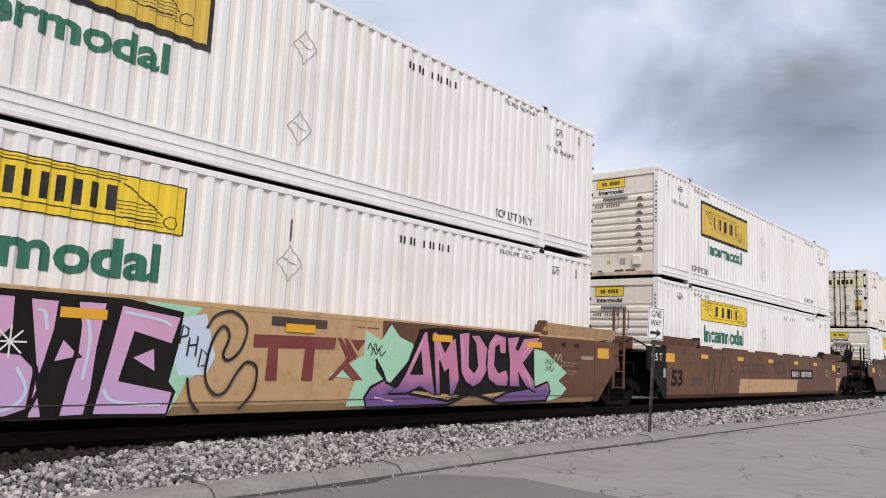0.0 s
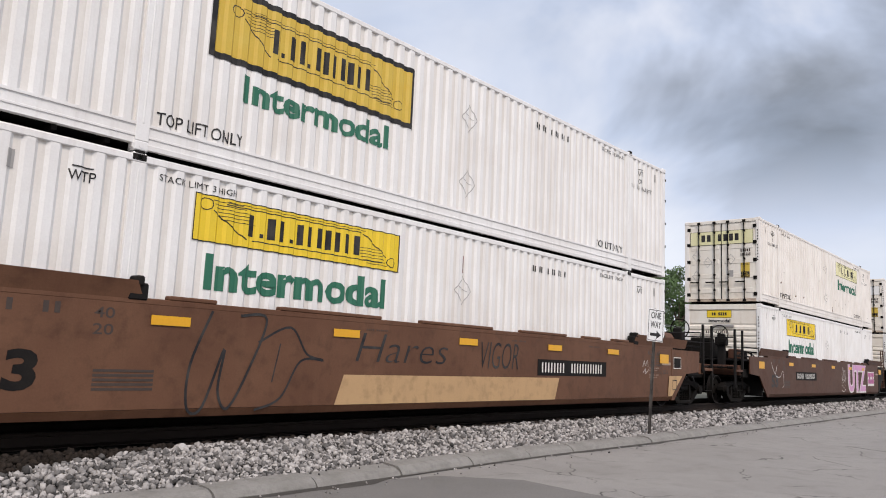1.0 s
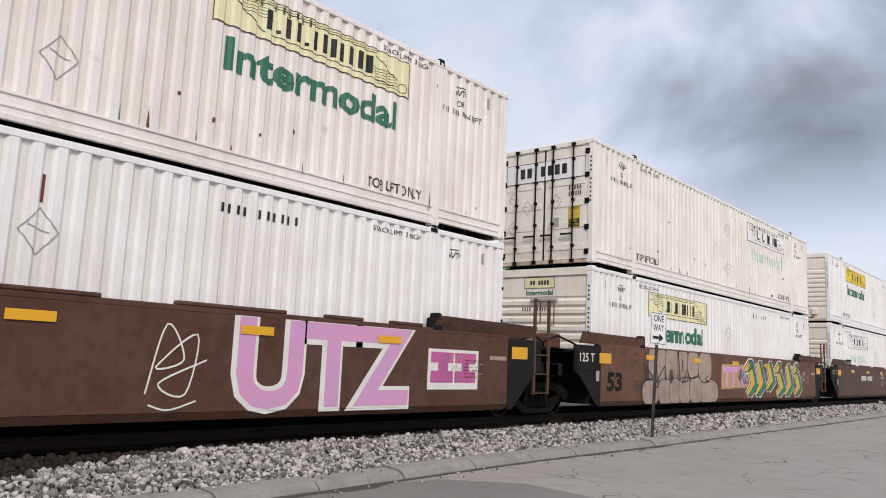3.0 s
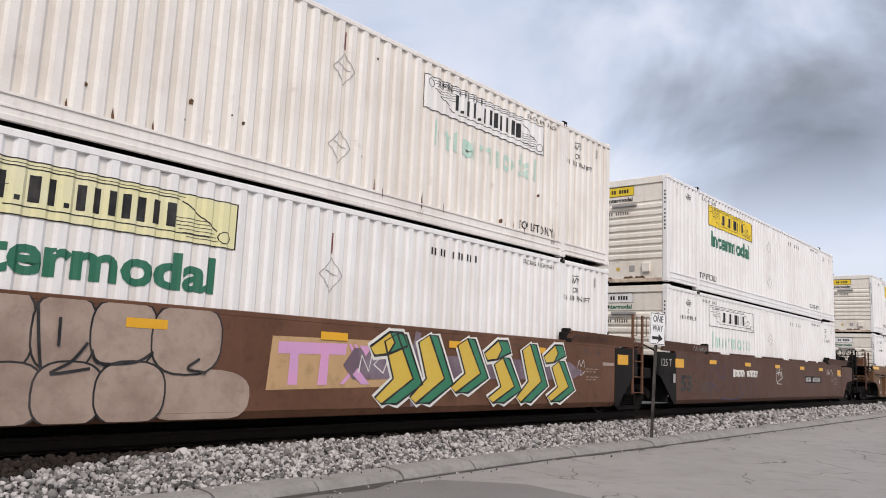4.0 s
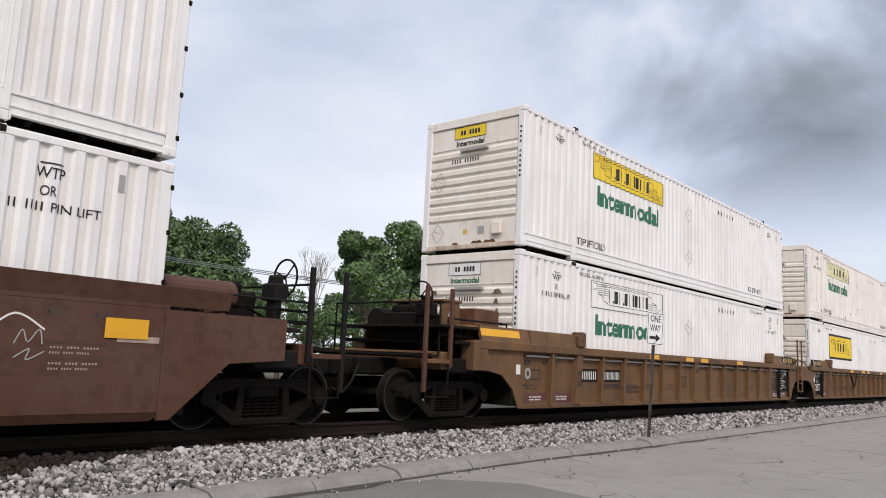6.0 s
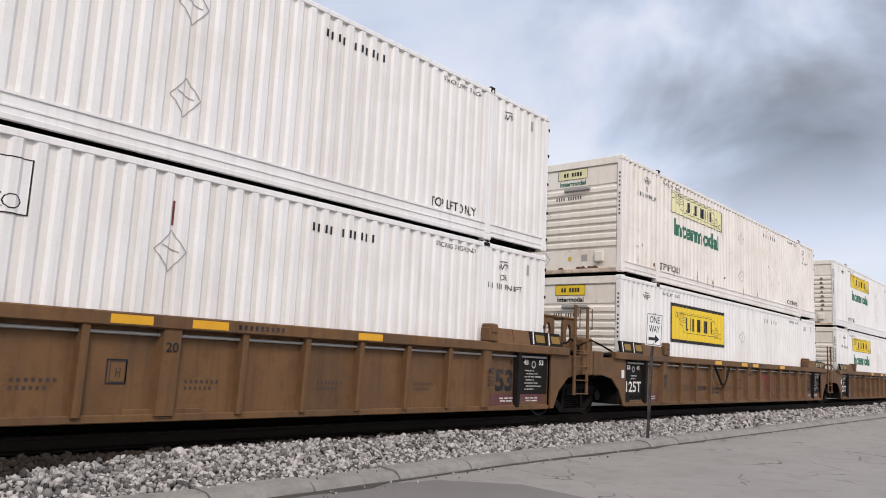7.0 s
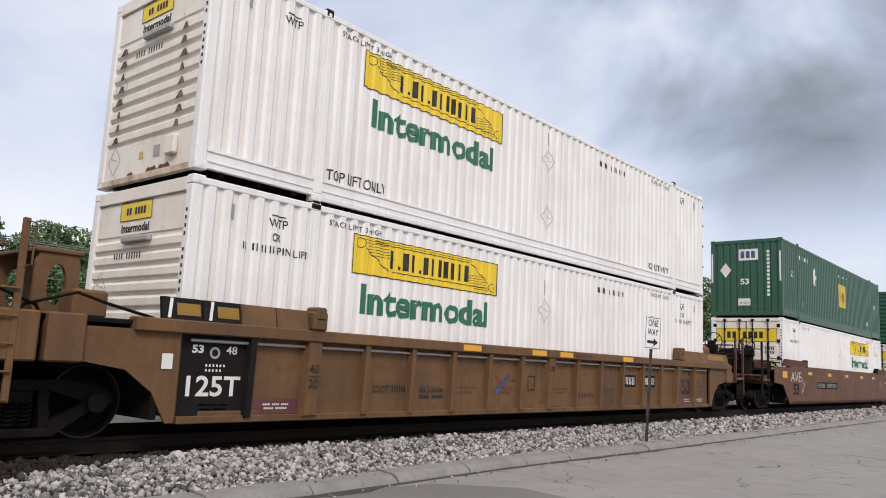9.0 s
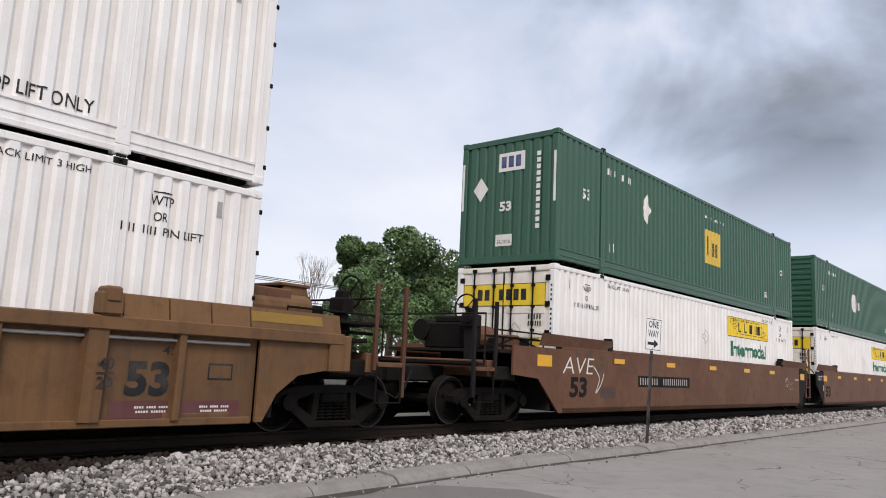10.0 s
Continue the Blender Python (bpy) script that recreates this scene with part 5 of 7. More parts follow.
def smooth_wagon(u, x_label, mat, dark, left, right, label, raised=1, reflectors=(2.2, 4.95, 7.75, 10.5, 12.9)):
    """A well wagon with smooth plate sides. left, right: True where it ends in a coupler."""
    w = thing("well_wagon", label, "railway wagon", "well wagons of the train")
    for s in (-1, 1):
        y0, y1 = s * 1.50, s * 1.42
        bm = bmesh.new()
        prism(bm, [(0.0, 0.29), (LONG, 0.29), (LONG, 1.50), (0.0, 1.50)], y0, y1)
        part("side_plate", bm, M[mat], w)
        bm = bmesh.new()
        f = [bm.verts.new(p) for p in ((0.0, y0 * 1.003, 0.285), (LONG, y0 * 1.003, 0.285), (LONG - 0.1, y0 * 0.97, 0.19), (0.1, y0 * 0.97, 0.19))]
        g = [bm.verts.new((v.co.x, v.co.y - s * 0.06, v.co.z)) for v in f]
        bm.faces.new(f), bm.faces.new(g[::-1])
        for i in range(4):
            bm.faces.new((f[i], g[i], g[(i + 1) % 4], f[(i + 1) % 4]))
        part("bottom_sill", bm, M[mat], w)
        part("top_chord", boxes((0.0, LONG, min(y0, s * 1.36) - 0.004, max(y0, s * 1.36) + 0.004, 1.46, 1.535), bevel=0.01), M[mat], w)
        for x0, x1, sl in ((-0.75, 2.1, 1), (LONG - 2.15, LONG + 0.8, -1)):
            # inclined guide plates over the ends
            bm = bmesh.new()
            a = [(x0, 1.50), (x1, 1.50), (x1 - (0.12 if sl > 0 else 0), 1.72), (x0 + (0.12 if sl < 0 else 0), 1.74)]
            f = [bm.verts.new((x, s * (1.50 if i < 2 else 1.56), z)) for i, (x, z) in enumerate(a)]
            g = [bm.verts.new((x, s * (1.44 if i < 2 else 1.52), z)) for i, (x, z) in enumerate(a)]
            bm.faces.new(f), bm.faces.new(g[::-1])
            for i in range(4):
                bm.faces.new((f[i], g[i], g[(i + 1) % 4], f[(i + 1) % 4]))
            part("guide_plate", bm, M[mat], w)
        for x in (2.02, LONG - 2.02):
            part("locking_block", boxes((x - 0.12, x + 0.12, min(s * 1.34, s * 1.52), max(s * 1.34, s * 1.52), 1.50, 1.70), (x - 0.05, x + 0.05, s * 1.45 - 0.1, s * 1.45 + 0.1, 1.66, 1.78), bevel=0.02), M[dark], w)
        if raised:
            for x0, x1 in ((2.4, 3.05), (4.0, 5.9), (6.8, 8.7), (9.6, 11.2), (11.9, 12.6), (13.2, 13.9)):
                part("edge_guide", boxes((x0, x1, min(s * 1.40, s * 1.51), max(s * 1.40, s * 1.51), 1.53, 1.585), bevel=0.014), M[mat], w)
    for fa, fb in ((0.3, 1.2), (7.6, 8.6), (LONG - 1.2, LONG - 0.3)):
        part("floor_plate", boxes((fa, fb, -1.4, 1.4, 0.20, 0.325), bevel=0.01), M[dark], w)
    for s, c in ((-1, left), (1, right)):
        end_gear(w, s, c, mat, dark)
    if not right:
        ladder(w, LONG + 1.05, -1.5, 0.45, 2.27, 0.48, mat if mat != "sand" else "brown", 4)
    truck(w, TRUCK_X)
    if right:
        truck(w, LONG - TRUCK_X)
    for x in reflectors:
        amber(w, x, 1.24, 0.5, 0.11)
    amber(w, -0.9 if left else -0.02, 1.1, 0.52, 0.22), amber(w, LONG - 0.75 if right else LONG + 0.05, 1.1, 0.5, 0.22)
    dull = "ink" if mat == "sand" else "faint"
    paint(w, dull, lambda bm, y: word(bm, "40", 1.55, 1.78, 1.28, 1.40, y)), paint(w, dull, lambda bm, y: word(bm, "20", 1.55, 1.78, 1.1, 1.22, y))
    paint(w, dull, lambda bm, y: bars(bm, 0.55, 1.25, 1.3, 1.42, 6, y, (2, 3)), name="marking")
    paint(w, "black" if mat != "darkbrown" else "ink", lambda bm, y: word(bm, "53", 0.32, 1.02, 0.5, 0.92, y, 0.06))
    paint(w, dull, lambda bm, y: [rect(bm, 1.6, 2.3, 0.5 + k * 0.05, 0.53 + k * 0.05, y) for k in range(5)], name="marking")
    E = LONG - 1.3
    for k in range(6):
        paint(w, "silver" if k % 3 else dull, lambda bm, y: bars(bm, E, E + 0.62 - 0.1 * (k % 3), 1.02 - k * 0.055, 1.042 - k * 0.055, 15, y, (4, 9), 0.6), 2, name="marking")
    paint(w, "silver", lambda bm, y: rect(bm, E + 0.7, E + 1.2, 1.06, 1.13, y), 2, "pale stencilled strip", "sticker")
    paint(w, dull, lambda bm, y: word(bm, "45", E - 0.1, E + 0.1, 1.28, 1.39, y)), paint(w, dull, lambda bm, y: word(bm, "48", E + 0.4, E + 0.6, 1.28, 1.39, y))
    for q in ([(E - 0.35, 1.0), (E - 0.28, 1.14), (E - 0.22, 1.02), (E - 0.12, 1.15), (E - 0.08, 1.0)], [(E - 0.34, 0.86), (E - 0.2, 0.95), (E - 0.22, 0.84), (E - 0.05, 0.93)]):
        paint(w, "chalk" if mat != "darkbrown" else "grey", lambda bm, y: line(bm, curve_pts(q), 0.013, y), 2, "thin white scribble", "graffiti")
    for x in (5.6, 9.3, 12.1):
        paint(w, dull, lambda bm, y: bars(bm, x, x + 0.45, 1.36, 1.385, 11, y, (4,), 0.6), 1.2, name="marking")
    if not left:
        paint(w, dark, lambda bm, y: rect(bm, -0.95, -0.06, 0.95, 1.42, y - 0.02), 1, "dark capacity panel", "capacity_panel")
        paint(w, "grey" if mat == "darkbrown" else "chalk", lambda bm, y: word(bm, "125 T", -0.85, -0.25, 1.12, 1.3, y - 0.02), 3)
        paint(w, "grey", lambda bm, y: rect(bm, -0.18, -0.04, 0.72, 0.94, y - 0.02), 3, name="sticker")
    TRAIN.append((w, u, 0.0, 0.0))
    return w


def posted_wagon(u, left, right, label, panel=2.22, mark=False):
    """A well wagon with outside posts."""
    mat, dark = "ochre", "black"
    w = thing("well_wagon", label, "railway wagon", "well wagons of the train")
    plate = mesh_of("side_plate", boxes((-0.05, LONG + 0.05, -0.02, 0.02, 0.20, 1.30)), M[mat])
    post_me = mesh_of("post", prism_post(0.055), M[mat])
    black_me = mesh_of("post", prism_post(0.055), M["black"])
    wide_me = mesh_of("wide_post", prism_post(0.14), M[mat])
    for s in (-1, 1):
        r = 0 if s < 0 else 180
        p = part("side_plate", plate, None, w)
        p.location = (0, s * 1.36, 0)
        part("top_chord", boxes((-1.45 if left else -0.65, LONG + (1.45 if right else 0.65), min(s * 1.32, s * 1.53), max(s * 1.32, s * 1.53), 1.24, 1.40), bevel=0.015), M[mat], w)
        part("bottom_chord", boxes((0.0, LONG, min(s * 1.34, s * 1.44), max(s * 1.34, s * 1.44), 0.18, 0.27), bevel=0.01), M[mat], w)
        part("pipe", rod(bmesh.new(), (0.1, s * 1.43, 1.17), (LONG - 0.1, s * 1.43, 1.17), 0.02, 6), M["grey"], w, "pale air pipe")
        for k in range(15):
            x = POSTS[0] + (k - 1) * 1.016
            wide = k in (1, 7, 13)
            me = wide_me if wide else black_me if (k == 0 and not left) or (k == 14 and not right) else post_me
            part("wide_post" if wide else "post", me, None, w).matrix_local = pose(x, s * 1.378, 0, 0, 0, r)
        for x0, x1, sl in ((-0.35, 1.85, 1), (LONG - 1.85, LONG + 0.35, -1)):
            joined = left if sl > 0 else right
            cuts = [x0 + (x1 - x0) * k / 4 for k in range(5)]
            if joined:          # one long plate reaches over the shared truck
                cuts = [-1.4, 0.15, 0.72, 1.28, 1.85] if sl > 0 else [LONG - 1.85, LONG - 1.28, LONG - 0.72, LONG - 0.15, LONG + 1.4]
            for k in range(4):
                a, b = cuts[k] + 0.012, cuts[k + 1] - 0.012
                bm = bmesh.new()
                f = [bm.verts.new((x, s * yy, z)) for x, yy, z in ((a, 1.50, 1.40), (b, 1.50, 1.40), (b, 1.44, 1.66), (a, 1.44, 1.66))]
                g = [bm.verts.new((v.co.x, v.co.y - s * 0.05, v.co.z)) for v in f]
                bm.faces.new(f), bm.faces.new(g[::-1])
                for i in range(4):
                    bm.faces.new((f[i], g[i], g[(i + 1) % 4], f[(i + 1) % 4]))
                outer = k in ((0,) if sl > 0 else (3,)) if joined else k in ((0, 1) if sl > 0 else (2, 3))
                gp = part("guide_plate", bm, M["black" if outer and not (left if sl > 0 else right) else mat], w)
                if outer:
                    at = lambda u, v: (a + (b - a) * u, s * (1.505 - 0.06 * v), 1.403 + 0.26 * v)
                    if not (left if sl > 0 else right):
                        bm = bmesh.new()
                        bm.faces.new([bm.verts.new(at(u, v)) for u, v in ((0.12, 0.05), (0.2, 0.05), (0.28, 0.95), (0.2, 0.95))])
                        part("chevron", bm, M["chalk"], gp)
                    bm = bmesh.new()
                    bm.faces.new([bm.verts.new(at(u, v)) for u, v in (((0.0, 0.3), (0.78, 0.3), (0.78, 0.8), (0.0, 0.8)) if joined else ((0.36, 0.2), (0.95, 0.2), (0.95, 0.75), (0.36, 0.75)))])
                    if joined:
                        part("reflector", bm, M["amber" if sl > 0 else "dull_gold"], gp, "long amber reflective strip" if sl > 0 else "long worn gold strip")
                    else:
                        part("inset", bm, M["dull_gold"], gp)
        for x in (POSTS[0] + 0.02, POSTS[1] - 0.02):
            part("locking_block", boxes((x - 0.13, x + 0.13, min(s * 1.34, s * 1.56), max(s * 1.34, s * 1.56), 1.40, 1.66), (x - 0.09, x + 0.09, s * 1.45 - 0.13, s * 1.45 + 0.13, 1.54, 1.72), bevel=0.025), M[mat], w)
        # arched end plates over the trucks
        for ex, d in ((0.0, -1), (LONG, 1)):
            pts = [(ex + d * 0.05, 0.20), (ex + d * 0.16, 0.20), (ex + d * 0.36, 0.55), (ex + d * 0.7, 0.80), (ex + d * 1.2, 0.88), (ex + d * 1.55, 0.88), (ex + d * 1.55, 1.26), (ex + d * 0.05, 1.26)]
            part("end_arch", prism(bmesh.new(), pts, s * 1.44 - 0.02, s * 1.44 + 0.02), M[mat], w)
            part("end_bracket", boxes((min(ex + d * 1.2, ex + d * 1.6), max(ex + d * 1.2, ex + d * 1.6), min(s * 1.2, s * 1.52), max(s * 1.2, s * 1.52), 0.86, 1.38), bevel=0.02), M[mat], w)
    for fa, fb in ((0.3, 1.2), (7.6, 8.6), (LONG - 1.2, LONG - 0.3)):
        part("floor_plate", boxes((fa, fb, -1.4, 1.4, 0.20, 0.325), bevel=0.01), M[mat], w)
    for s, c in ((-1, left), (1, right)):
        end_gear(w, s, c, mat, "steel", False)
        ex = LONG if s > 0 else 0.0
        # upright end column with oval openings
        X = lambda d: ex + s * d
        xa, xb = min(X(0.95), X(1.45)), max(X(0.95), X(1.45))
        for y in (-0.6, 0.6):
            part("end_column", holed_plate(bmesh.new(), xa, xb, 1.36, 2.08, y - 0.03, y + 0.03, 0.11, 0.24), M[mat], w)
        part("column_cap", boxes((xa - 0.02, xb + 0.02, -0.66, 0.66, 2.08, 2.13), bevel=0.012), M[mat], w)
        if c:
            part("running_board", boxes((min(X(0.3), X(2.4)), max(X(0.3), X(2.4)), -1.44, 1.44, 1.56, 1.60), bevel=0.008), M["steel"], w, "dark walkway plate")
            part("equipment_box", boxes((min(X(0.15), X(0.9)), max(X(0.15), X(0.9)), -0.95, -0.45, 1.60, 2.0), bevel=0.02), M["brown"], w, "brown equipment box")
    if not right:
        ladder(w, LONG + 1.1, -1.52, 0.45, 2.3, 0.5, mat, 5)
    truck(w, TRUCK_X)
    if right:
        truck(w, LONG - TRUCK_X)
    y = SIDE
    # markings
    P = lambda m, d, l=1, lab="", nm="lettering": paint(w, m, lambda bm, yy: d(bm, yy + 0.118), l, lab, nm)
    F = lambda m, d, l=1, nm="marking": paint(w, m, lambda bm, yy: d(bm, yy - 0.03), l, "", nm)
    for x in (POSTS[0], POSTS[1]):
        paint(w, "ink", lambda bm, yy: (word(bm, "40", x - 0.09, x + 0.09, 0.82, 0.94, yy - 0.003), word(bm, "20", x - 0.09, x + 0.09, 0.62, 0.74, yy - 0.001), rect(bm, x - 0.1, x + 0.1, 0.77, 0.785, yy - 0.001)))
    P("ink", lambda bm, yy: word(bm, "53", 14.58, 15.12, 0.52, 0.92, yy))
    P("ink", lambda bm, yy: word(bm, "45", 15.0, 15.2, 1.0, 1.1, yy))
    for x in (0.15, LONG - 1.85):
        P("maroon", lambda bm, yy: rect(bm, x, x + 1.7, 0.275, 0.47, yy), 1, "", "stripe")
    for x in (0.3, 1.25, 14.72, 15.55):
        P("chalk", lambda bm, yy: (bars(bm, x, x + 0.42, 0.385, 0.41, 14, yy, (4, 9), 0.7), bars(bm, x + 0.02, x + 0.4, 0.335, 0.36, 12, yy, (5,), 0.7)), 2, "", "marking")
    for a, lab in ((0.05, "125T"), (15.38, "")):
        if (left and a < 1) or (right and a > 1):
            P("ink", lambda bm, yy: ring(bm, a + 0.25, a + 0.6, 0.72, 0.92, 0.02, yy), 1, "", "marking")
            continue
        P("black", lambda bm, yy: rect(bm, a - 0.04, a + 0.90, 0.275 if lab else 0.47, 1.24, yy), 2, "black data panel", "data_panel")
        P("chalk", lambda bm, yy: (word(bm, "48", a + 0.08 + (0.5 if lab else 0), a + 0.24 + (0.5 if lab else 0), 1.02, 1.12, yy), word(bm, "53", a + 0.6 - (0.5 if lab else 0), a + 0.76 - (0.5 if lab else 0), 1.02, 1.12, yy)), 3)
        P("grey", lambda bm, yy: line(bm, [(a + 0.42 + 0.06 * math.cos(q), 1.03 + 0.06 * math.sin(q)) for q in np.linspace(0, 6.28, 13)], 0.03, yy), 3, "", "emblem")
        if lab:
            P("chalk", lambda bm, yy: word(bm, "125T", a + 0.06, a + 0.82, 0.50, 0.75, yy), 3)
            P("chalk", lambda bm, yy: (bars(bm, a + 0.3, a + 0.6, 0.86, 0.89, 6, yy), bars(bm, a + 0.3, a + 0.55, 0.8, 0.83, 5, yy)), 3, "", "marking")
        else:
            P("chalk", lambda bm, yy: [bars(bm, a + 0.12 + 0.05 * (k % 2), a + 0.44 + 0.13 * (k % 3), 0.9 - k * 0.058, 0.922 - k * 0.058, 18 + 4 * (k % 3), yy, (4, 9, 15), 0.55) for k in range(7)], 3, "", "marking")
    if panel:
        for x, wide, n in ((panel, 0.72, 4), (panel + 0.98, 0.8, 6)):
            P("black", lambda bm, yy: rect(bm, x, x + wide, 0.70, 0.97, yy), 1, "black number panel", "number_panel")
            P("chalk", lambda bm, yy: bars(bm, x + 0.06, x + wide - 0.03, 0.75, 0.92, 2 * n, yy, (), 0.42), 2, "", "marking")
    for x in (3.25, 4.3, 5.3, 6.4, 8.35, 10.4, 12.4):
        P("faint", lambda bm, yy: (bars(bm, x, x + 0.5, 0.62, 0.66, 7, yy), bars(bm, x, x + 0.4, 0.54, 0.58, 6, yy)), 1, "", "marking")
    P("faint", lambda bm, yy: (ring(bm, 7.42, 7.62, 0.62, 0.86, 0.012, yy), word(bm, "H", 7.49, 7.55, 0.68, 0.78, yy)), 1)
    low = 4.2 if mark else 3.25
    P("ink", lambda bm, yy: (word(bm, "LD LMT", low, low + 0.34, 0.56, 0.66, yy), bars(bm, low + 0.4, low + 0.72, 0.56, 0.66, 6, yy, (), 0.6)), 1)
    P("ink", lambda bm, yy: (bars(bm, low + 1.05, low + 1.65, 0.56, 0.62, 12, yy, (3,), 0.65), bars(bm, low + 1.05, low + 1.65, 0.46, 0.52, 12, yy, (5,), 0.65)), 1, "", "marking")
    P("ink", lambda bm, yy: ring(bm, 7.38, 7.62, 0.60, 0.88, 0.018, yy), 1, "", "marking")
    paint(w, "ink", lambda bm, yy: word(bm, "20", 8.0, 8.16, 0.98, 1.09, yy - 0.006), 1)
    paint(w, "rustspot", lambda bm, yy: poly(bm, [(7.97, 0.27), (8.18, 0.27), (8.185, 0.46), (8.1, 0.50), (7.965, 0.48)], yy + 0.03), 1, "", "rust_stain")
    if left:
        P("ink", lambda bm, yy: (word(bm, "53", 0.10, 0.32, 1.0, 1.1, yy), word(bm, "48", 0.72, 0.9, 1.0, 1.1, yy), word(bm, "45", 1.12, 1.3, 0.98, 1.08, yy)), 1)
        P("grey", lambda bm, yy: line(bm, [(0.24 + 0.075 * math.cos(q), 0.84 + 0.085 * math.sin(q)) for q in np.linspace(0, 6.28, 13)], 0.05, yy), 1, "", "emblem")
        P("ink", lambda bm, yy: (bars(bm, 0.05, 0.5, 0.60, 0.63, 9, yy, (4,), 0.7), bars(bm, 0.2, 0.62, 0.54, 0.57, 8, yy, (3,), 0.7)), 1, "", "marking")
    if right:
        for m, q in (("red", [(6.32, 0.86), (6.82, 0.56)]), ("navy", [(6.35, 0.54), (6.77, 0.88)])):
            P(m, lambda bm, yy: line(bm, q, 0.07, yy), 1 if m == "red" else 2, "", "emblem")
        P("ink", lambda bm, yy: (bars(bm, 6.1, 6.28, 0.76, 0.80, 4, yy), bars(bm, 6.84, 7.0, 0.76, 0.80, 4, yy), bars(bm, 9.3, 9.95, 0.46, 0.55, 6, yy)), 1, "", "marking")
    if mark:
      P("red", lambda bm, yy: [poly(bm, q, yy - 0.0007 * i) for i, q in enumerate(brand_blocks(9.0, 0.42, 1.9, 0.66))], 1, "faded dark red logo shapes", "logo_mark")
    for x in (5.2, 7.3, 8.3, 11.0):
        paint(w, "amber", lambda bm, yy: rect(bm, x, x + 0.5, 1.27, 1.37, yy - 0.03), 1, "amber reflective strip", "reflector")
    paint(w, "ink", lambda bm, yy: bars(bm, 8.95, 9.7, 1.29, 1.35, 9, yy - 0.03), 1, "", "marking")
    paint(w, "chalk", lambda bm, yy: (rect(bm, -0.28, -0.14, 0.82, 1.0, yy + 0.03)), 1, "", "sticker")
    if not mark:
        TRAIN.append((w, u, 0.0, 0.0))
        return w
    bm = bmesh.new()
    tube(bm, [(5.3, -1.49, 1.2), (5.75, -1.5, 0.72), (6.0, -1.5, 0.72), (6.4, -1.49, 1.2)], 0.035)
    part("hose", bm, M["black"], w, "hanging black hose")
    TRAIN.append((w, u, 0.0, 0.0))
    return w


def prism_post(h):
    bm = bmesh.new()
    y = -0.13
    f = [bm.verts.new(p) for p in ((-h, 0.0, 0.22), (h, 0.0, 0.22), (h, 0.0, 1.26), (-h, 0.0, 1.26))]
    g = [bm.verts.new(p) for p in ((-h * 0.8, y * 0.75, 0.25), (h * 0.8, y * 0.75, 0.25), (h * 0.8, y, 1.26), (-h * 0.8, y, 1.26))]
    bm.faces.new(g)
    for i in range(4):
        bm.faces.new((f[i], f[(i + 1) % 4], g[(i + 1) % 4], g[i]))
    return bm


def brand_blocks(x, z, w, h):
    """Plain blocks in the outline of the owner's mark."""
    rows = ([(0.0, 0.70), (0.70, 0.73), (0.71, 1.0), (0.0, 0.97)], [(0.11, 0.0), (0.205, 0.0), (0.20, 0.71), (0.12, 0.71)], [(0.41, 0.0), (0.51, 0.0), (0.515, 0.73), (0.43, 0.73)],
            [(0.725, 1.0), (0.755, 1.0), (0.89, 0.53), (0.695, 0.02), (0.65, 0.02), (0.82, 0.53)], [(0.785, 1.0), (0.815, 1.0), (0.925, 0.6), (0.9, 0.5), (0.87, 0.53)], [(0.85, 0.98), (1.0, 0.98), (0.93, 0.72)],
            [(0.79, 0.26), (0.89, 0.02), (0.99, 0.02), (0.84, 0.42)])
    return [[(x + w * a, z + h * b) for a, b in q] for q in rows]


UNIT = {"A": -1.89, "B": 17.769, "C": 41.403, "D": 60.959, "E": 80.344, "F": 103.96, "G": 123.49, "H": 143.04, "I": 166.661, "J": 186.115}


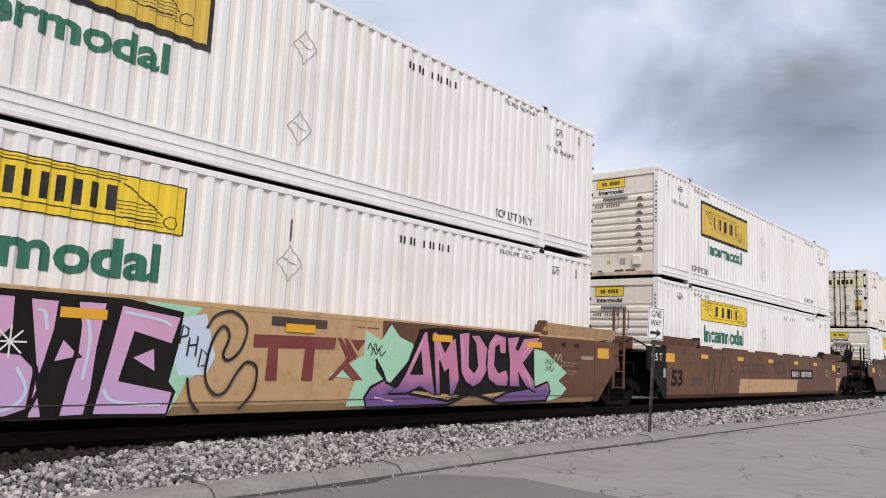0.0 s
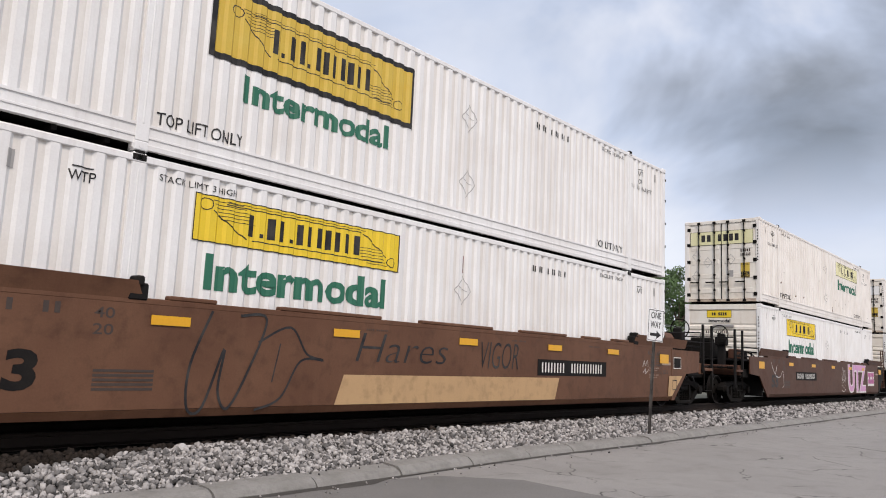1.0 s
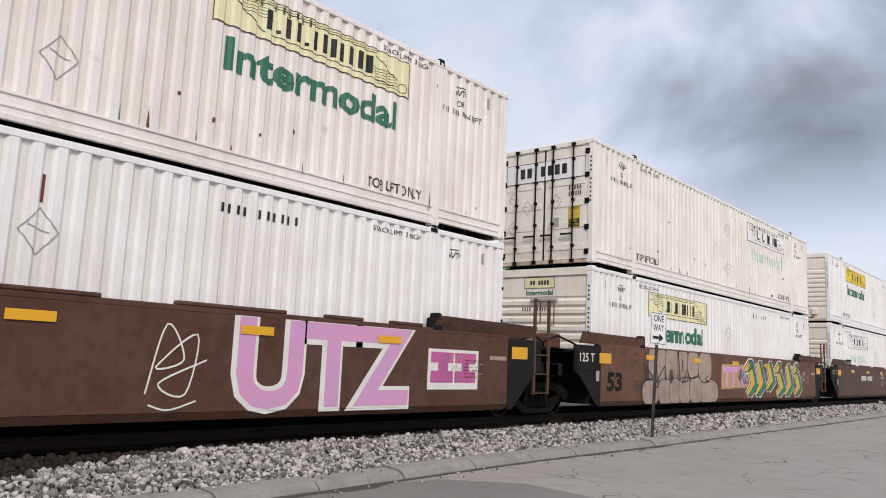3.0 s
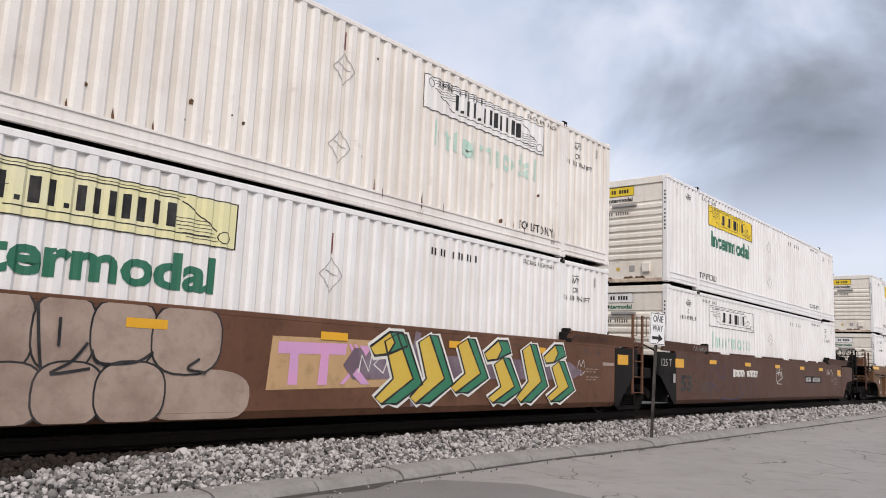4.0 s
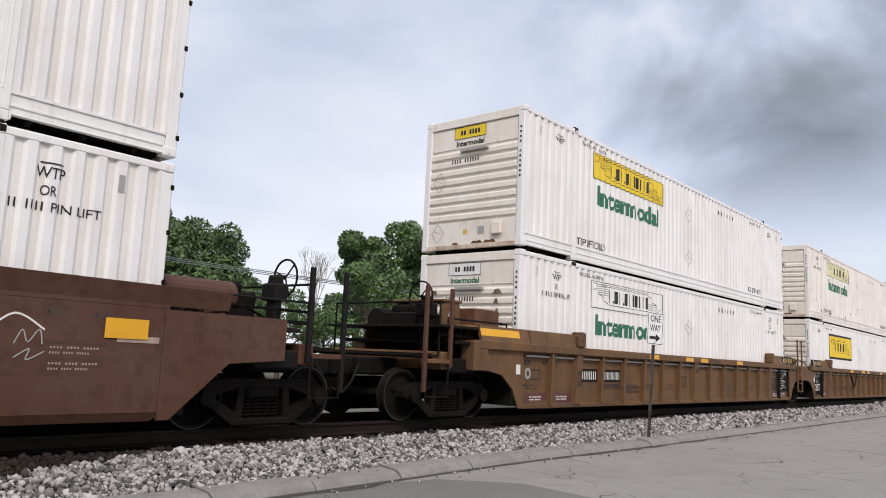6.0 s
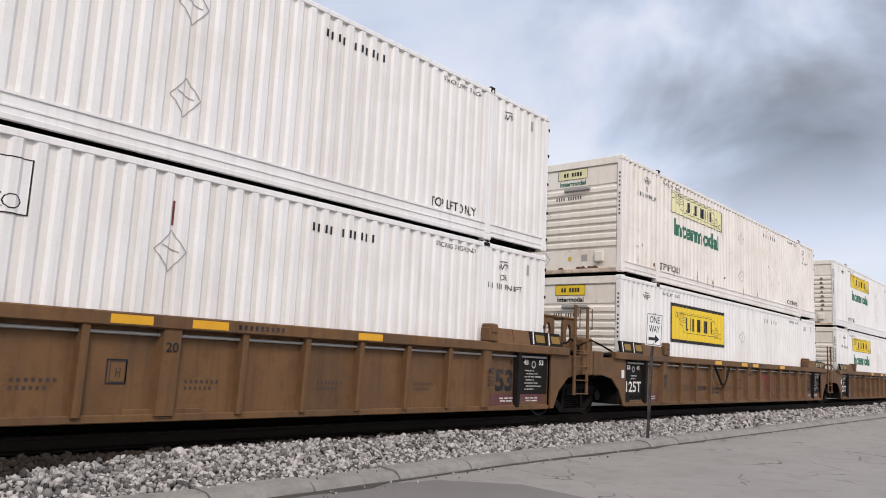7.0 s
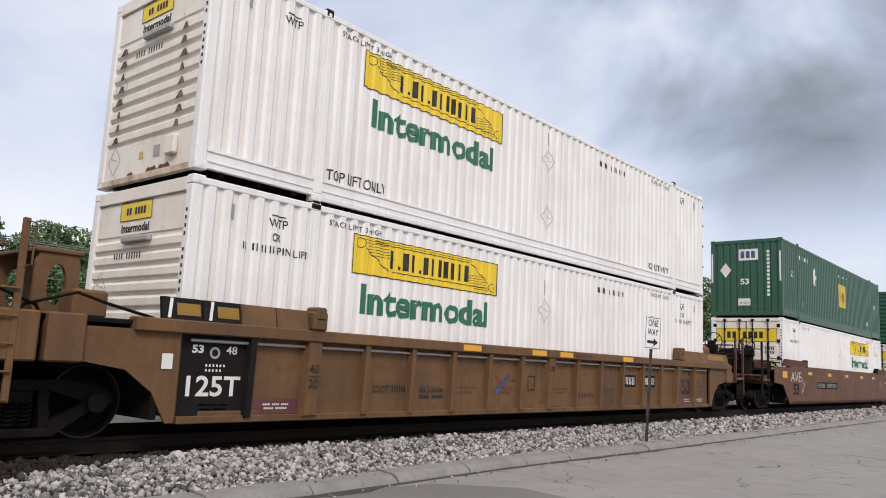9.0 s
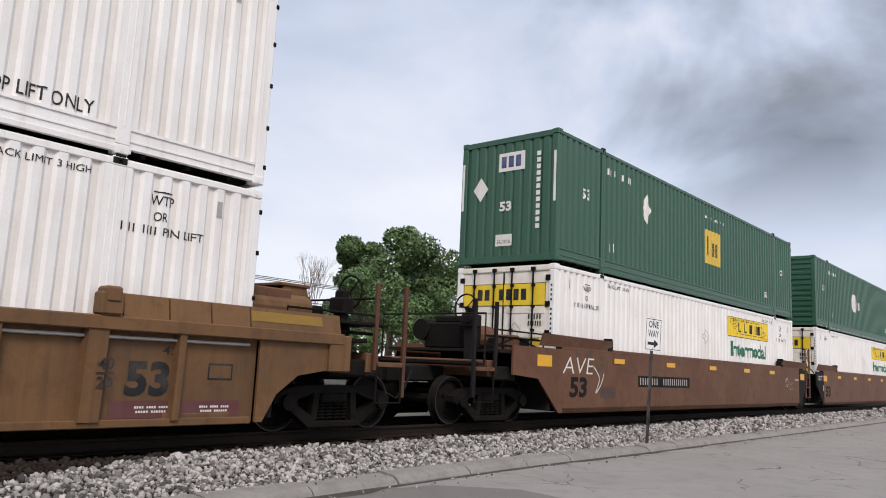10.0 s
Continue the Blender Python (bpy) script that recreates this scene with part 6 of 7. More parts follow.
def make_train():
    a = smooth_wagon(UNIT["A"] - 0.1, "A", "sand", "brown", False, False, "sand-coloured well wagon covered in pink and purple spray paint", 0, (2.2, 5.08, 8.0, 10.95, 13.65))
    P = lambda w, m, d, l=1, lab="", nm="graffiti": paint(w, m, d, l, lab, nm)
    P(a, "brown", lambda bm, y: rect(bm, 14.0, LONG + 0.01, 0.28, 1.5, y), 1, "", "brown_panel")
    G = lambda m, q, l, lab="", nm="graffiti": P(a, m, lambda bm, y: poly(bm, q, y), l, lab, nm)

    def inked(m, q, l, lab, w=0.045):
        """A sprayed shape with its dark outline."""
        G(m, q, l, lab)
        P(a, "black", lambda bm, y: line(bm, q + q[:1], w, y), l + 0.5, "black outline of a sprayed letter")

    # first word: tall lilac letters on a dark ground
    G("mint", [(6.0, 1.49), (6.75, 1.46), (6.55, 1.25), (6.75, 1.02), (6.88, 0.75), (6.6, 0.58), (6.5, 0.36), (6.4, 0.22), (6.2, 0.5), (6.3, 1.2)], 2, "mint green spray cloud")
    G("skyblue", [(6.42, 1.31), (6.8, 1.39), (6.97, 0.88), (6.86, 0.66), (6.5, 0.65), (6.4, 0.9)], 2.4, "pale blue spray cloud")
    G("black", [(1.2, 1.49), (5.8, 1.49), (6.5, 1.39), (6.46, 0.96), (6.38, 0.58), (6.48, 0.47), (6.4, 0.22), (6.1, 0.2), (1.2, 0.2)], 3, "black ground of sprayed letters")
    inked("blush", [(2.3, 1.44), (4.63, 1.44), (4.66, 1.12), (4.53, 0.98), (3.2, 1.05), (3.2, 0.9), (4.55, 0.88), (4.75, 0.86), (4.9, 0.72), (4.96, 0.5), (4.88, 0.3), (4.66, 0.22), (2.3, 0.22), (2.3, 0.5), (3.9, 0.52), (3.9, 0.64), (2.3, 0.7)], 4, "lilac sprayed letter")
    inked("blush", [(4.77, 1.42), (5.07, 1.42), (5.06, 1.11), (4.99, 0.76), (4.94, 0.56), (5.02, 0.22), (4.86, 0.22), (4.9, 0.66), (4.83, 1.05)], 4.2, "lilac sprayed letter")
    inked("blush", [(5.14, 1.03), (5.34, 0.84), (5.06, 0.77)], 4.3, "lilac sprayed letter")
    inked("blush", [(5.25, 1.43), (5.58, 1.43), (5.52, 0.92), (5.5, 0.5), (5.44, 0.22), (5.17, 0.22), (5.22, 0.58), (5.29, 0.88), (5.3, 1.16)], 4.2, "lilac sprayed letter")
    inked("blush", [(5.74, 1.43), (6.47, 1.34), (6.38, 1.0), (5.92, 1.12), (5.79, 0.6), (6.44, 0.48), (6.38, 0.2), (5.52, 0.22), (5.59, 0.66), (5.67, 1.1)], 4.2, "lilac sprayed letter")
    inked("blush", [(6.17, 0.97), (6.2, 0.68), (5.9, 0.84)], 4.3, "lilac sprayed letter")
    for q in ([(4.72, 0.72), (4.83, 0.5), (4.74, 0.34), (4.55, 0.28)], [(4.86, 1.3), (4.93, 1.28), (4.97, 1.1)], [(5.36, 1.3), (5.42, 1.0), (5.38, 0.6)], [(5.78, 1.34), (6.2, 1.28), (6.35, 1.22)], [(5.62, 0.5), (5.72, 0.38), (6.05, 0.33), (6.3, 0.32)]):
        P(a, "skyblue", lambda bm, y: line(bm, curve_pts(q), 0.035, y), 5, "pale blue highlight")
    for r in range(4):
        c, k = math.cos(r * 0.785), math.sin(r * 0.785)
        P(a, "chalk", lambda bm, y: line(bm, [(4.63 - 0.16 * c, 0.97 - 0.16 * k), (4.63 + 0.16 * c, 0.97 + 0.16 * k)], 0.018, y), 5.4 + 0.1 * r, "white sprayed star")
    for q in ([(6.47, 1.02), (6.5, 1.24), (6.58, 1.2), (6.57, 1.12), (6.49, 1.1)], [(6.58, 0.88), (6.6, 1.1)], [(6.69, 0.88), (6.71, 1.12)], [(6.58, 1.0), (6.7, 1.02)], [(6.74, 0.76), (6.77, 0.97), (6.86, 0.9), (6.84, 0.78), (6.74, 0.76)]):
        P(a, "ink", lambda bm, y: line(bm, q, 0.022, y), 5, "black marker tag")
    P(a, "ink", lambda bm, y: line(bm, curve_pts([(6.82, 1.22), (6.94, 1.39), (7.19, 1.44), (7.39, 1.27), (7.33, 1.0), (7.17, 0.85), (7.07, 0.91), (7.14, 1.14), (7.04, 1.26), (6.9, 1.06), (6.84, 0.66), (6.97, 0.45), (7.13, 0.46), (7.28, 0.69), (7.42, 0.83), (7.57, 0.76), (7.55, 0.48), (7.34, 0.24)]), 0.035, y), 5, "black looped scrawl")
    P(a, "ink", lambda bm, y: line(bm, curve_pts([(6.61, 0.63), (6.67, 0.38), (6.8, 0.22)]), 0.035, y), 5, "black looped scrawl")
    # owner's mark as plain blocks
    for k, q in enumerate(brand_blocks(7.51, 0.6, 1.96, 0.6)):
        G("red", q, 3 + 0.2 * k, "dark red logo shape", "logo_mark")
    G("faint", [(7.77, 1.31), (8.72, 1.31), (8.72, 1.43), (7.77, 1.43)], 2, "", "number_panel")
    # second word: magenta letters over a mint cloud
    G("brown", [(9.82, 1.0), (14.05, 1.0), (14.05, 1.5), (9.82, 1.5)], 1.4, "", "brown_panel")
    G("mint", [(8.78, 0.67), (9.45, 0.97), (9.46, 1.34), (9.8, 1.2), (10.0, 1.45), (10.2, 1.27), (10.5, 1.18), (10.6, 0.8), (9.9, 0.24), (9.15, 0.24), (9.32, 0.62)], 2, "mint green spray cloud")
    G("mint", [(13.9, 1.22), (14.3, 1.18), (14.6, 1.02), (15.1, 0.78), (14.8, 0.62), (15.1, 0.47), (14.9, 0.32), (14.5, 0.24), (13.9, 0.24)], 2.2, "mint green spray cloud")
    G("black", [(9.95, 0.5), (10.4, 0.9), (10.65, 1.42), (11.1, 1.46), (12.6, 1.47), (14.05, 1.46), (13.9, 1.2), (13.95, 0.5), (12.0, 0.35)], 3, "black ground of sprayed letters")
    inked("sunset", [(9.73, 0.8), (9.7, 0.92), (9.86, 0.72), (9.94, 0.58), (10.5, 0.4), (11.4, 0.28), (12.0, 0.42), (12.6, 0.28), (13.1, 0.42), (14.0, 0.5), (14.4, 0.6), (14.5, 0.42), (14.35, 0.24), (12.8, 0.22), (12.0, 0.4), (11.4, 0.22), (9.55, 0.21), (9.5, 0.36), (9.62, 0.51), (9.9, 0.62)], 3.6, "violet base of sprayed letters")
    inked("sunset", [(9.99, 0.41), (10.2, 0.53), (10.36, 0.73), (10.74, 1.38), (10.83, 1.38), (11.07, 0.38), (10.7, 0.51), (10.4, 0.41)], 4.4, "magenta sprayed letter", 0.035)
    G("black", [(10.69, 1.09), (10.77, 0.7), (10.45, 0.7)], 5, "black gap in a sprayed letter")
    inked("sunset", [(10.95, 1.38), (11.07, 1.39), (11.28, 1.07), (11.41, 1.27), (11.55, 1.31), (11.68, 0.63), (11.54, 0.37), (11.43, 0.38), (11.38, 0.81), (11.27, 0.74), (11.15, 0.94), (11.21, 0.38), (11.09, 0.39)], 4.4, "magenta sprayed letter", 0.035)
    inked("sunset", [(11.62, 1.39), (11.91, 1.43), (11.93, 0.84), (12.07, 0.75), (12.16, 0.85), (12.08, 1.25), (11.95, 1.38), (12.18, 1.4), (12.43, 1.18), (12.42, 0.77), (12.27, 0.58), (12.05, 0.5), (11.84, 0.59), (11.71, 0.75)], 4.6, "magenta sprayed letter", 0.035)
    inked("sunset", [(12.4, 0.93), (12.46, 1.28), (12.64, 1.45), (12.97, 1.4), (12.99, 1.1), (12.81, 1.09), (12.76, 1.25), (12.67, 1.21), (12.65, 0.89), (12.77, 0.76), (13.01, 0.82), (13.09, 0.67), (13.04, 0.51), (12.73, 0.52), (12.48, 0.64)], 4.4, "magenta sprayed letter", 0.035)
    inked("sunset", [(13.01, 1.39), (13.4, 1.43), (13.29, 1.19), (13.36, 1.17), (13.54, 1.4), (14.07, 1.45), (13.94, 1.25), (13.54, 0.94), (13.92, 0.62), (13.97, 0.4), (13.64, 0.51), (13.38, 0.77), (13.45, 0.5), (13.11, 0.51), (13.1, 0.95)], 4.6, "magenta sprayed letter", 0.035)
    for q in ([(10.72, 1.25), (10.5, 0.88)], [(11.05, 1.25), (11.2, 0.98)], [(11.72, 1.3), (11.76, 0.85)], [(12.55, 1.2), (12.6, 1.32), (12.8, 1.36)], [(13.8, 1.32), (13.5, 1.06)], [(13.6, 0.8), (13.82, 0.55)], [(9.7, 0.36), (10.1, 0.3)]):
        P(a, "pink", lambda bm, y: line(bm, q, 0.03, y), 5.6, "pale pink highlight")
    for x, z in ((14.3, 0.98), (14.32, 0.85), (9.52, 1.1), (9.6, 1.02)):
        P(a, "ink", lambda bm, y: line(bm, curve_pts([(x, z - 0.05), (x + 0.05, z + 0.05), (x + 0.1, z - 0.03), (x + 0.16, z + 0.05), (x + 0.2, z - 0.05), (x + 0.3, z + 0.03)]), 0.018, y), 3, "black marker tag")
    P(a, "faint", lambda bm, y: line(bm, [(0.2, 0.335), (LONG - 0.1, 0.335)], 0.012, y), 6.4, "", "seam")
    container(UNIT["A"], 0, "white", "front", "yellow", "white ribbed container with yellow logo, beneath another container")
    container(UNIT["A"], 1, "white", "front", "framed", "white ribbed container with black-bordered yellow logo, on another container", tone="old")

    b = smooth_wagon(UNIT["B"], "B", "brown", "black", False, True, "brown well wagon with black scrawls and a tan patch")
    P(b, "sand", lambda bm, y: poly(bm, [(5.05, 0.29), (10.8, 0.29), (10.95, 0.71), (5.2, 0.71)], y), 1, "tan paint patch", "paint_patch")
    P(b, "ink", lambda bm, y: (line(bm, curve_pts([(3.0, 1.45), (2.75, 0.8), (2.75, 0.3), (2.95, 0.3), (3.2, 1.0), (3.15, 0.5), (3.3, 0.28), (3.55, 0.7), (3.8, 1.4), (3.4, 1.42)]), 0.035, y), line(bm, curve_pts([(3.7, 1.1), (4.2, 1.32), (4.5, 0.98), (4.8, 0.9), (4.4, 0.88), (4.1, 0.4), (3.7, 0.25)]), 0.03, y), line(bm, [(4.05, 1.1), (3.95, 0.6)], 0.02, y)), 1)
    P(b, "ink", lambda bm, y: (word(bm, "HARES", 5.4, 7.4, 0.9, 1.32, y, 0.35), word(bm, "VIGOR", 8.3, 9.5, 0.85, 1.32, y, 0.15)), 2)
    P(b, "black", lambda bm, y: rect(bm, 10.15, 12.85, 0.75, 1.06, y), 2, "black number panel", "number_panel")
    P(b, "chalk", lambda bm, y: bars(bm, 10.3, 12.7, 0.81, 1.0, 22, y, (8, 9), 0.42), 3, "", "marking")
    P(b, "sand", lambda bm, y: poly(bm, [(15.98, 0.30), (16.22, 0.30), (16.84, 0.80), (16.06, 0.80)], y - 0.016), 1, "tan paint patch", "paint_patch")
    P(b, "faint", lambda bm, y: (word(bm, "L200", 15.6, 16.0, 0.84, 0.93, y), [bars(bm, 15.0, 15.7, 1.28 - k * 0.06, 1.31 - k * 0.06, 13, y, (5,), 0.7) for k in range(5)]), 2, "", "marking")
    P(b, "ink", lambda bm, y: ring(bm, 16.25, 16.5, 0.45, 0.7, 0.02, y - 0.016), 2, "", "marking")
    P(b, "chalk", lambda bm, y: ring(bm, 16.3, 16.75, 0.98, 1.27, 0.02, y - 0.02), 2, "", "data_panel")
    P(b, "black", lambda bm, y: rect(bm, 16.33, 16.72, 1.01, 1.24, y - 0.02), 2, "", "data_panel")
    container(UNIT["B"], 0, "white", "front", "yellow", "white ribbed container with yellow logo, beneath another container")
    container(UNIT["B"], 1, "white", "front", "framed", "white ribbed container with black-bordered yellow logo, on another container", tone="old", sooty=3)

    c = smooth_wagon(UNIT["C"], "C", "darkbrown", "black", True, False, "dark brown well wagon with pink block letters sprayed near one end")
    P(c, "chalk", lambda bm, y: word(bm, "UTZ_OUT", 10.4, 13.75, 0.24, 1.50, y), 1, "white outline of sprayed letters")
    P(c, "pink", lambda bm, y: word(bm, "UTZ", 10.48, 13.66, 0.30, 1.46, y), 2, "purple-pink sprayed letters")
    P(c, "chalk", lambda bm, y: rect(bm, 14.05, 15.35, 0.55, 1.2, y), 1, "white field behind sprayed bars")
    P(c, "magenta", lambda bm, y: (rect(bm, 14.12, 14.68, 0.66, 0.85, y), rect(bm, 14.12, 14.68, 0.98, 1.15, y), rect(bm, 14.3, 14.55, 0.85, 0.98, y), rect(bm, 14.72, 15.28, 0.66, 0.85, y), rect(bm, 14.72, 15.28, 0.98, 1.15, y), rect(bm, 14.9, 15.1, 0.85, 0.98, y)), 2)
    P(c, "black", lambda bm, y: rect(bm, 3.0, 5.6, 0.75, 1.05, y), 1, "", "number_panel")
    P(c, "chalk", lambda bm, y: bars(bm, 3.15, 5.4, 0.81, 0.99, 22, y, (8, 9), 0.42), 2, "", "marking")
    P(c, "chalk", lambda bm, y: line(bm, curve_pts([(0.3, 1.3), (0.7, 0.95), (0.9, 1.25), (0.75, 0.9), (1.2, 0.85), (1.5, 1.05), (1.6, 0.6), (1.45, 0.5)]), 0.02, y), 2)
    P(c, "chalk", lambda bm, y: (line(bm, curve_pts([(9.3, 0.5), (9.5, 1.3), (9.75, 0.9), (9.4, 0.8), (9.9, 1.2), (9.8, 0.5), (9.45, 0.62), (10.05, 0.9)]), 0.022, y), line(bm, curve_pts([(9.35, 0.38), (9.6, 0.32), (9.95, 0.42)]), 0.02, y)), 2)
    container(UNIT["C"], 0, "white", "front", "yellow", "white ribbed container with yellow logo, beneath another container")
    container(UNIT["C"], 1, "cream", "doors", "pale", "off-white ribbed container with rust-stained doors, on another container", tone="pin")

    d = smooth_wagon(UNIT["D"], "D", "brown", "black", False, False, "brown well wagon sprayed with silver bubbles and green-gold letters", 0)
    egg = lambda x0, x1, z0, z1, k=0.0: [((x0 + x1) / 2 + ((x1 - x0) / 2 + k) * math.copysign(abs(math.cos(t)) ** 0.75, math.cos(t)), max(0.21, min(1.495, (z0 + z1) / 2 + ((z1 - z0) / 2 + k) * math.copysign(abs(math.sin(t)) ** 0.75, math.sin(t))))) for t in np.linspace(0, 6.283, 25)[:-1]]
    tops = ((2.34, 2.84, 0.72, 1.56), (2.80, 3.32, 0.72, 1.58), (3.26, 4.0, 0.70, 1.60), (3.98, 4.62, 0.74, 1.56), (4.58, 5.32, 0.80, 1.56), (5.28, 6.18, 0.74, 1.56))
    lows = ((2.0, 2.88, 0.19, 0.76), (2.84, 3.66, 0.18, 0.79), (3.46, 4.14, 0.19, 0.82), (4.04, 4.76, 0.18, 0.84), (4.68, 5.48, 0.18, 0.86))
    P(d, "silver", lambda bm, y: poly(bm, egg(5.3, 6.66, 0.16, 0.80), y), 1, "silver bubble letter")
    P(d, "silver", lambda bm, y: poly(bm, [(2.5, 0.5), (6.2, 0.5), (6.0, 0.95), (2.5, 0.95)], y), 1.4, "silver bubble letter")
    for i, q in enumerate(tops + lows):
        lay = 1.8 + 0.5 * i
        P(d, "ink", lambda bm, y: poly(bm, egg(*q, 0.022), y), lay, "dark outline of a bubble letter")
        P(d, "silver", lambda bm, y: poly(bm, egg(*q), y), lay + 0.3, "silver bubble letter")
    strokes = ([(2.05, 1.2), (2.2, 0.95), (2.2, 0.78), (2.55, 0.8)], [(2.2, 1.1), (2.45, 0.9), (2.62, 0.78), (2.7, 0.68)], [(2.75, 0.72), (3.0, 0.95), (3.2, 1.1), (3.22, 0.76)], [(3.55, 1.02), (3.48, 0.85), (3.56, 0.72), (3.66, 0.85), (3.6, 1.02), (3.54, 1.0)],
               [(3.58, 0.96), (3.56, 0.84), (3.6, 0.8), (3.62, 0.9)], [(4.0, 1.45), (4.05, 1.05), (4.1, 0.76)], [(4.24, 1.3), (4.25, 1.0)], [(4.55, 1.05), (4.4, 0.85), (4.2, 0.72), (4.6, 0.78)], [(4.6, 0.98), (4.7, 0.84), (5.1, 0.86), (5.3, 0.98)], [(5.9, 0.92), (5.75, 0.8), (6.0, 0.76)], [(2.66, 0.7), (2.72, 0.6), (2.84, 0.64), (2.82, 0.74), (2.7, 0.74)])
    for q in strokes:
        P(d, "ink", lambda bm, y: line(bm, curve_pts(q), 0.032, y), 8.5, "dark inner stroke of a bubble letter")
    P(d, "sand", lambda bm, y: poly(bm, [(6.9, 0.55), (9.2, 0.6), (9.2, 1.28), (6.95, 1.25)], y), 1, "tan field", "paint_patch")
    P(d, "pink", lambda bm, y: [poly(bm, p, y - 0.0007 * i) for i, p in enumerate(brand_blocks(7.05, 0.62, 1.7, 0.58))], 2, "faded pink logo shapes", "logo_mark")
    P(d, "plum", lambda bm, y: (poly(bm, [(8.2, 0.9), (8.4, 1.15), (9.3, 1.15), (9.9, 1.1), (14.3, 1.1), (14.85, 0.9), (14.4, 0.75), (9.5, 0.72), (8.4, 0.7)], y), line(bm, [(9.75, 1.45), (9.65, 0.9), (9.7, 0.3)], 0.14, y)), 3, "plum coloured backing")
    P(d, "chalk", lambda bm, y: line(bm, [(8.5, 0.8), (8.55, 1.05), (8.7, 0.82), (8.75, 1.05), (8.95, 1.05), (8.8, 0.92), (9.0, 0.8), (9.1, 1.02), (9.2, 0.85), (9.35, 0.95)], 0.03, y), 4)
    for i, (x, top, low) in enumerate(((9.0, 1.40, 0.34), (9.75, 1.42, 0.34), (10.72, 1.41, 0.50), (11.75, 1.12, 0.32), (12.6, 1.40, 0.32), (13.62, 1.11, 0.32))):
        h = top - low
        face = [(x, top - 0.13), (x + 0.26, top), (x + 0.56 + 0.1 * h, low + 0.36 * h), (x, low), (x - 0.15, low + 0.1), (x + 0.22, low + 0.36 * h)]
        side = [(x + 0.26, top), (x + 0.46, top - 0.01), (x + 0.78 + 0.1 * h, low + 0.28 * h), (x + 0.32, low), (x, low), (x + 0.56 + 0.1 * h, low + 0.36 * h)]
        shapes = [("gold", face), ("emerald", side)]
        if i in (0, 3, 5):          # hook over the shorter letters
            hx, hz = x - 0.3, 1.2
            shapes += [("gold", [(hx, hz - 0.02), (hx + 0.4, hz + 0.22), (hx + 0.52, hz + 0.06), (hx + 0.38, hz - 0.12), (hx + 0.1, hz - 0.15)]), ("emerald", [(hx + 0.4, hz + 0.22), (hx + 0.68, hz + 0.22), (hx + 0.8, hz + 0.02), (hx + 0.38, hz - 0.12), (hx + 0.52, hz + 0.06)])]
        lay = 4 + i * 0.7
        P(d, "chalk", lambda bm, y: [line(bm, q + q[:1], 0.14, y - 0.0006 * j) for j, (_, q) in enumerate(shapes)], lay, "white halo round a sprayed letter")
        for j, (m, q) in enumerate(shapes):
            P(d, m, lambda bm, y: poly(bm, q, y), lay + 0.8 + 0.15 * j, "%s part of a sprayed letter" % ("gold" if m == "gold" else "emerald green"))
        P(d, "ink", lambda bm, y: [line(bm, q + q[:1], 0.04, y - 0.0006 * j) for j, (_, q) in enumerate(shapes)], lay + 1.6, "black outline of a sprayed letter")
    container(UNIT["D"], 0, "white", "front", "pale", "white ribbed container with faded yellow logo, beneath another container", tone="old")
    container(UNIT["D"], 1, "cream", "doors", "ghost", "off-white ribbed container with stained doors, on another container", tone="pin")

    e = smooth_wagon(UNIT["E"], "E", "darkbrown", "black", False, True, "dark brown well wagon with small white tags")
    for q in ([(4.0, 0.90), (4.92, 0.91), (4.94, 1.05), (4.88, 1.13), (4.3, 1.12), (4.02, 1.14)], [(5.15, 0.93), (6.05, 0.90), (6.1, 1.12), (5.6, 1.13), (5.12, 1.1)]):
        P(e, "silver", lambda bm, y: poly(bm, q, y), 1, "pale worn paint patch", "paint_patch")
        P(e, "chalk", lambda bm, y: poly(bm, [(x, z * 0.9 + 0.1) for x, z in q], y), 1.5, "pale worn paint patch", "paint_patch")
    for x in (4.15, 4.45, 4.68, 5.3, 5.6, 5.85):
        P(e, "darkbrown", lambda bm, y: line(bm, curve_pts([(x, 0.9), (x + 0.05, 1.06), (x + 0.14, 0.98), (x + 0.1, 0.9), (x + 0.2, 0.93)]), 0.028, y), 2.5, "brown tag letter")
    for q in ([(7.9, 0.8), (8.0, 1.3), (8.15, 1.0), (8.2, 1.35), (8.35, 0.95), (8.5, 1.25)], [(7.85, 1.05), (8.3, 1.1), (8.55, 0.95), (8.2, 0.85), (7.95, 0.75), (8.4, 0.72)], [(13.9, 1.3), (14.05, 1.1), (14.2, 1.35), (14.3, 1.1), (14.6, 1.3), (14.9, 1.15)]):
        P(e, "chalk", lambda bm, y: line(bm, curve_pts(q), 0.02, y), 1, "white scribbled tag")
    for q in ([(2.1, 0.28), (2.45, 0.7), (2.25, 1.0), (2.7, 1.25), (2.55, 1.45)], [(2.2, 0.72), (2.6, 0.62), (2.9, 0.5)], [(2.95, 1.35), (2.8, 1.0), (3.1, 0.9), (3.3, 1.2), (3.45, 0.95), (3.1, 0.85)], [(3.2, 0.32), (3.35, 0.6), (3.3, 0.85)],
              [(3.8, 1.4), (3.85, 1.0), (3.8, 0.5)], [(4.5, 0.85), (4.6, 0.55), (4.4, 0.3), (4.9, 0.5), (5.0, 0.8)], [(5.3, 0.85), (5.45, 0.5), (5.35, 0.3)], [(5.7, 0.9), (5.95, 0.55), (5.7, 0.28)], [(2.95, 0.3), (3.6, 0.27), (4.4, 0.26)]):
        P(e, "indigo", lambda bm, y: line(bm, curve_pts(q), 0.035, y), 1, "faded indigo scrawl")
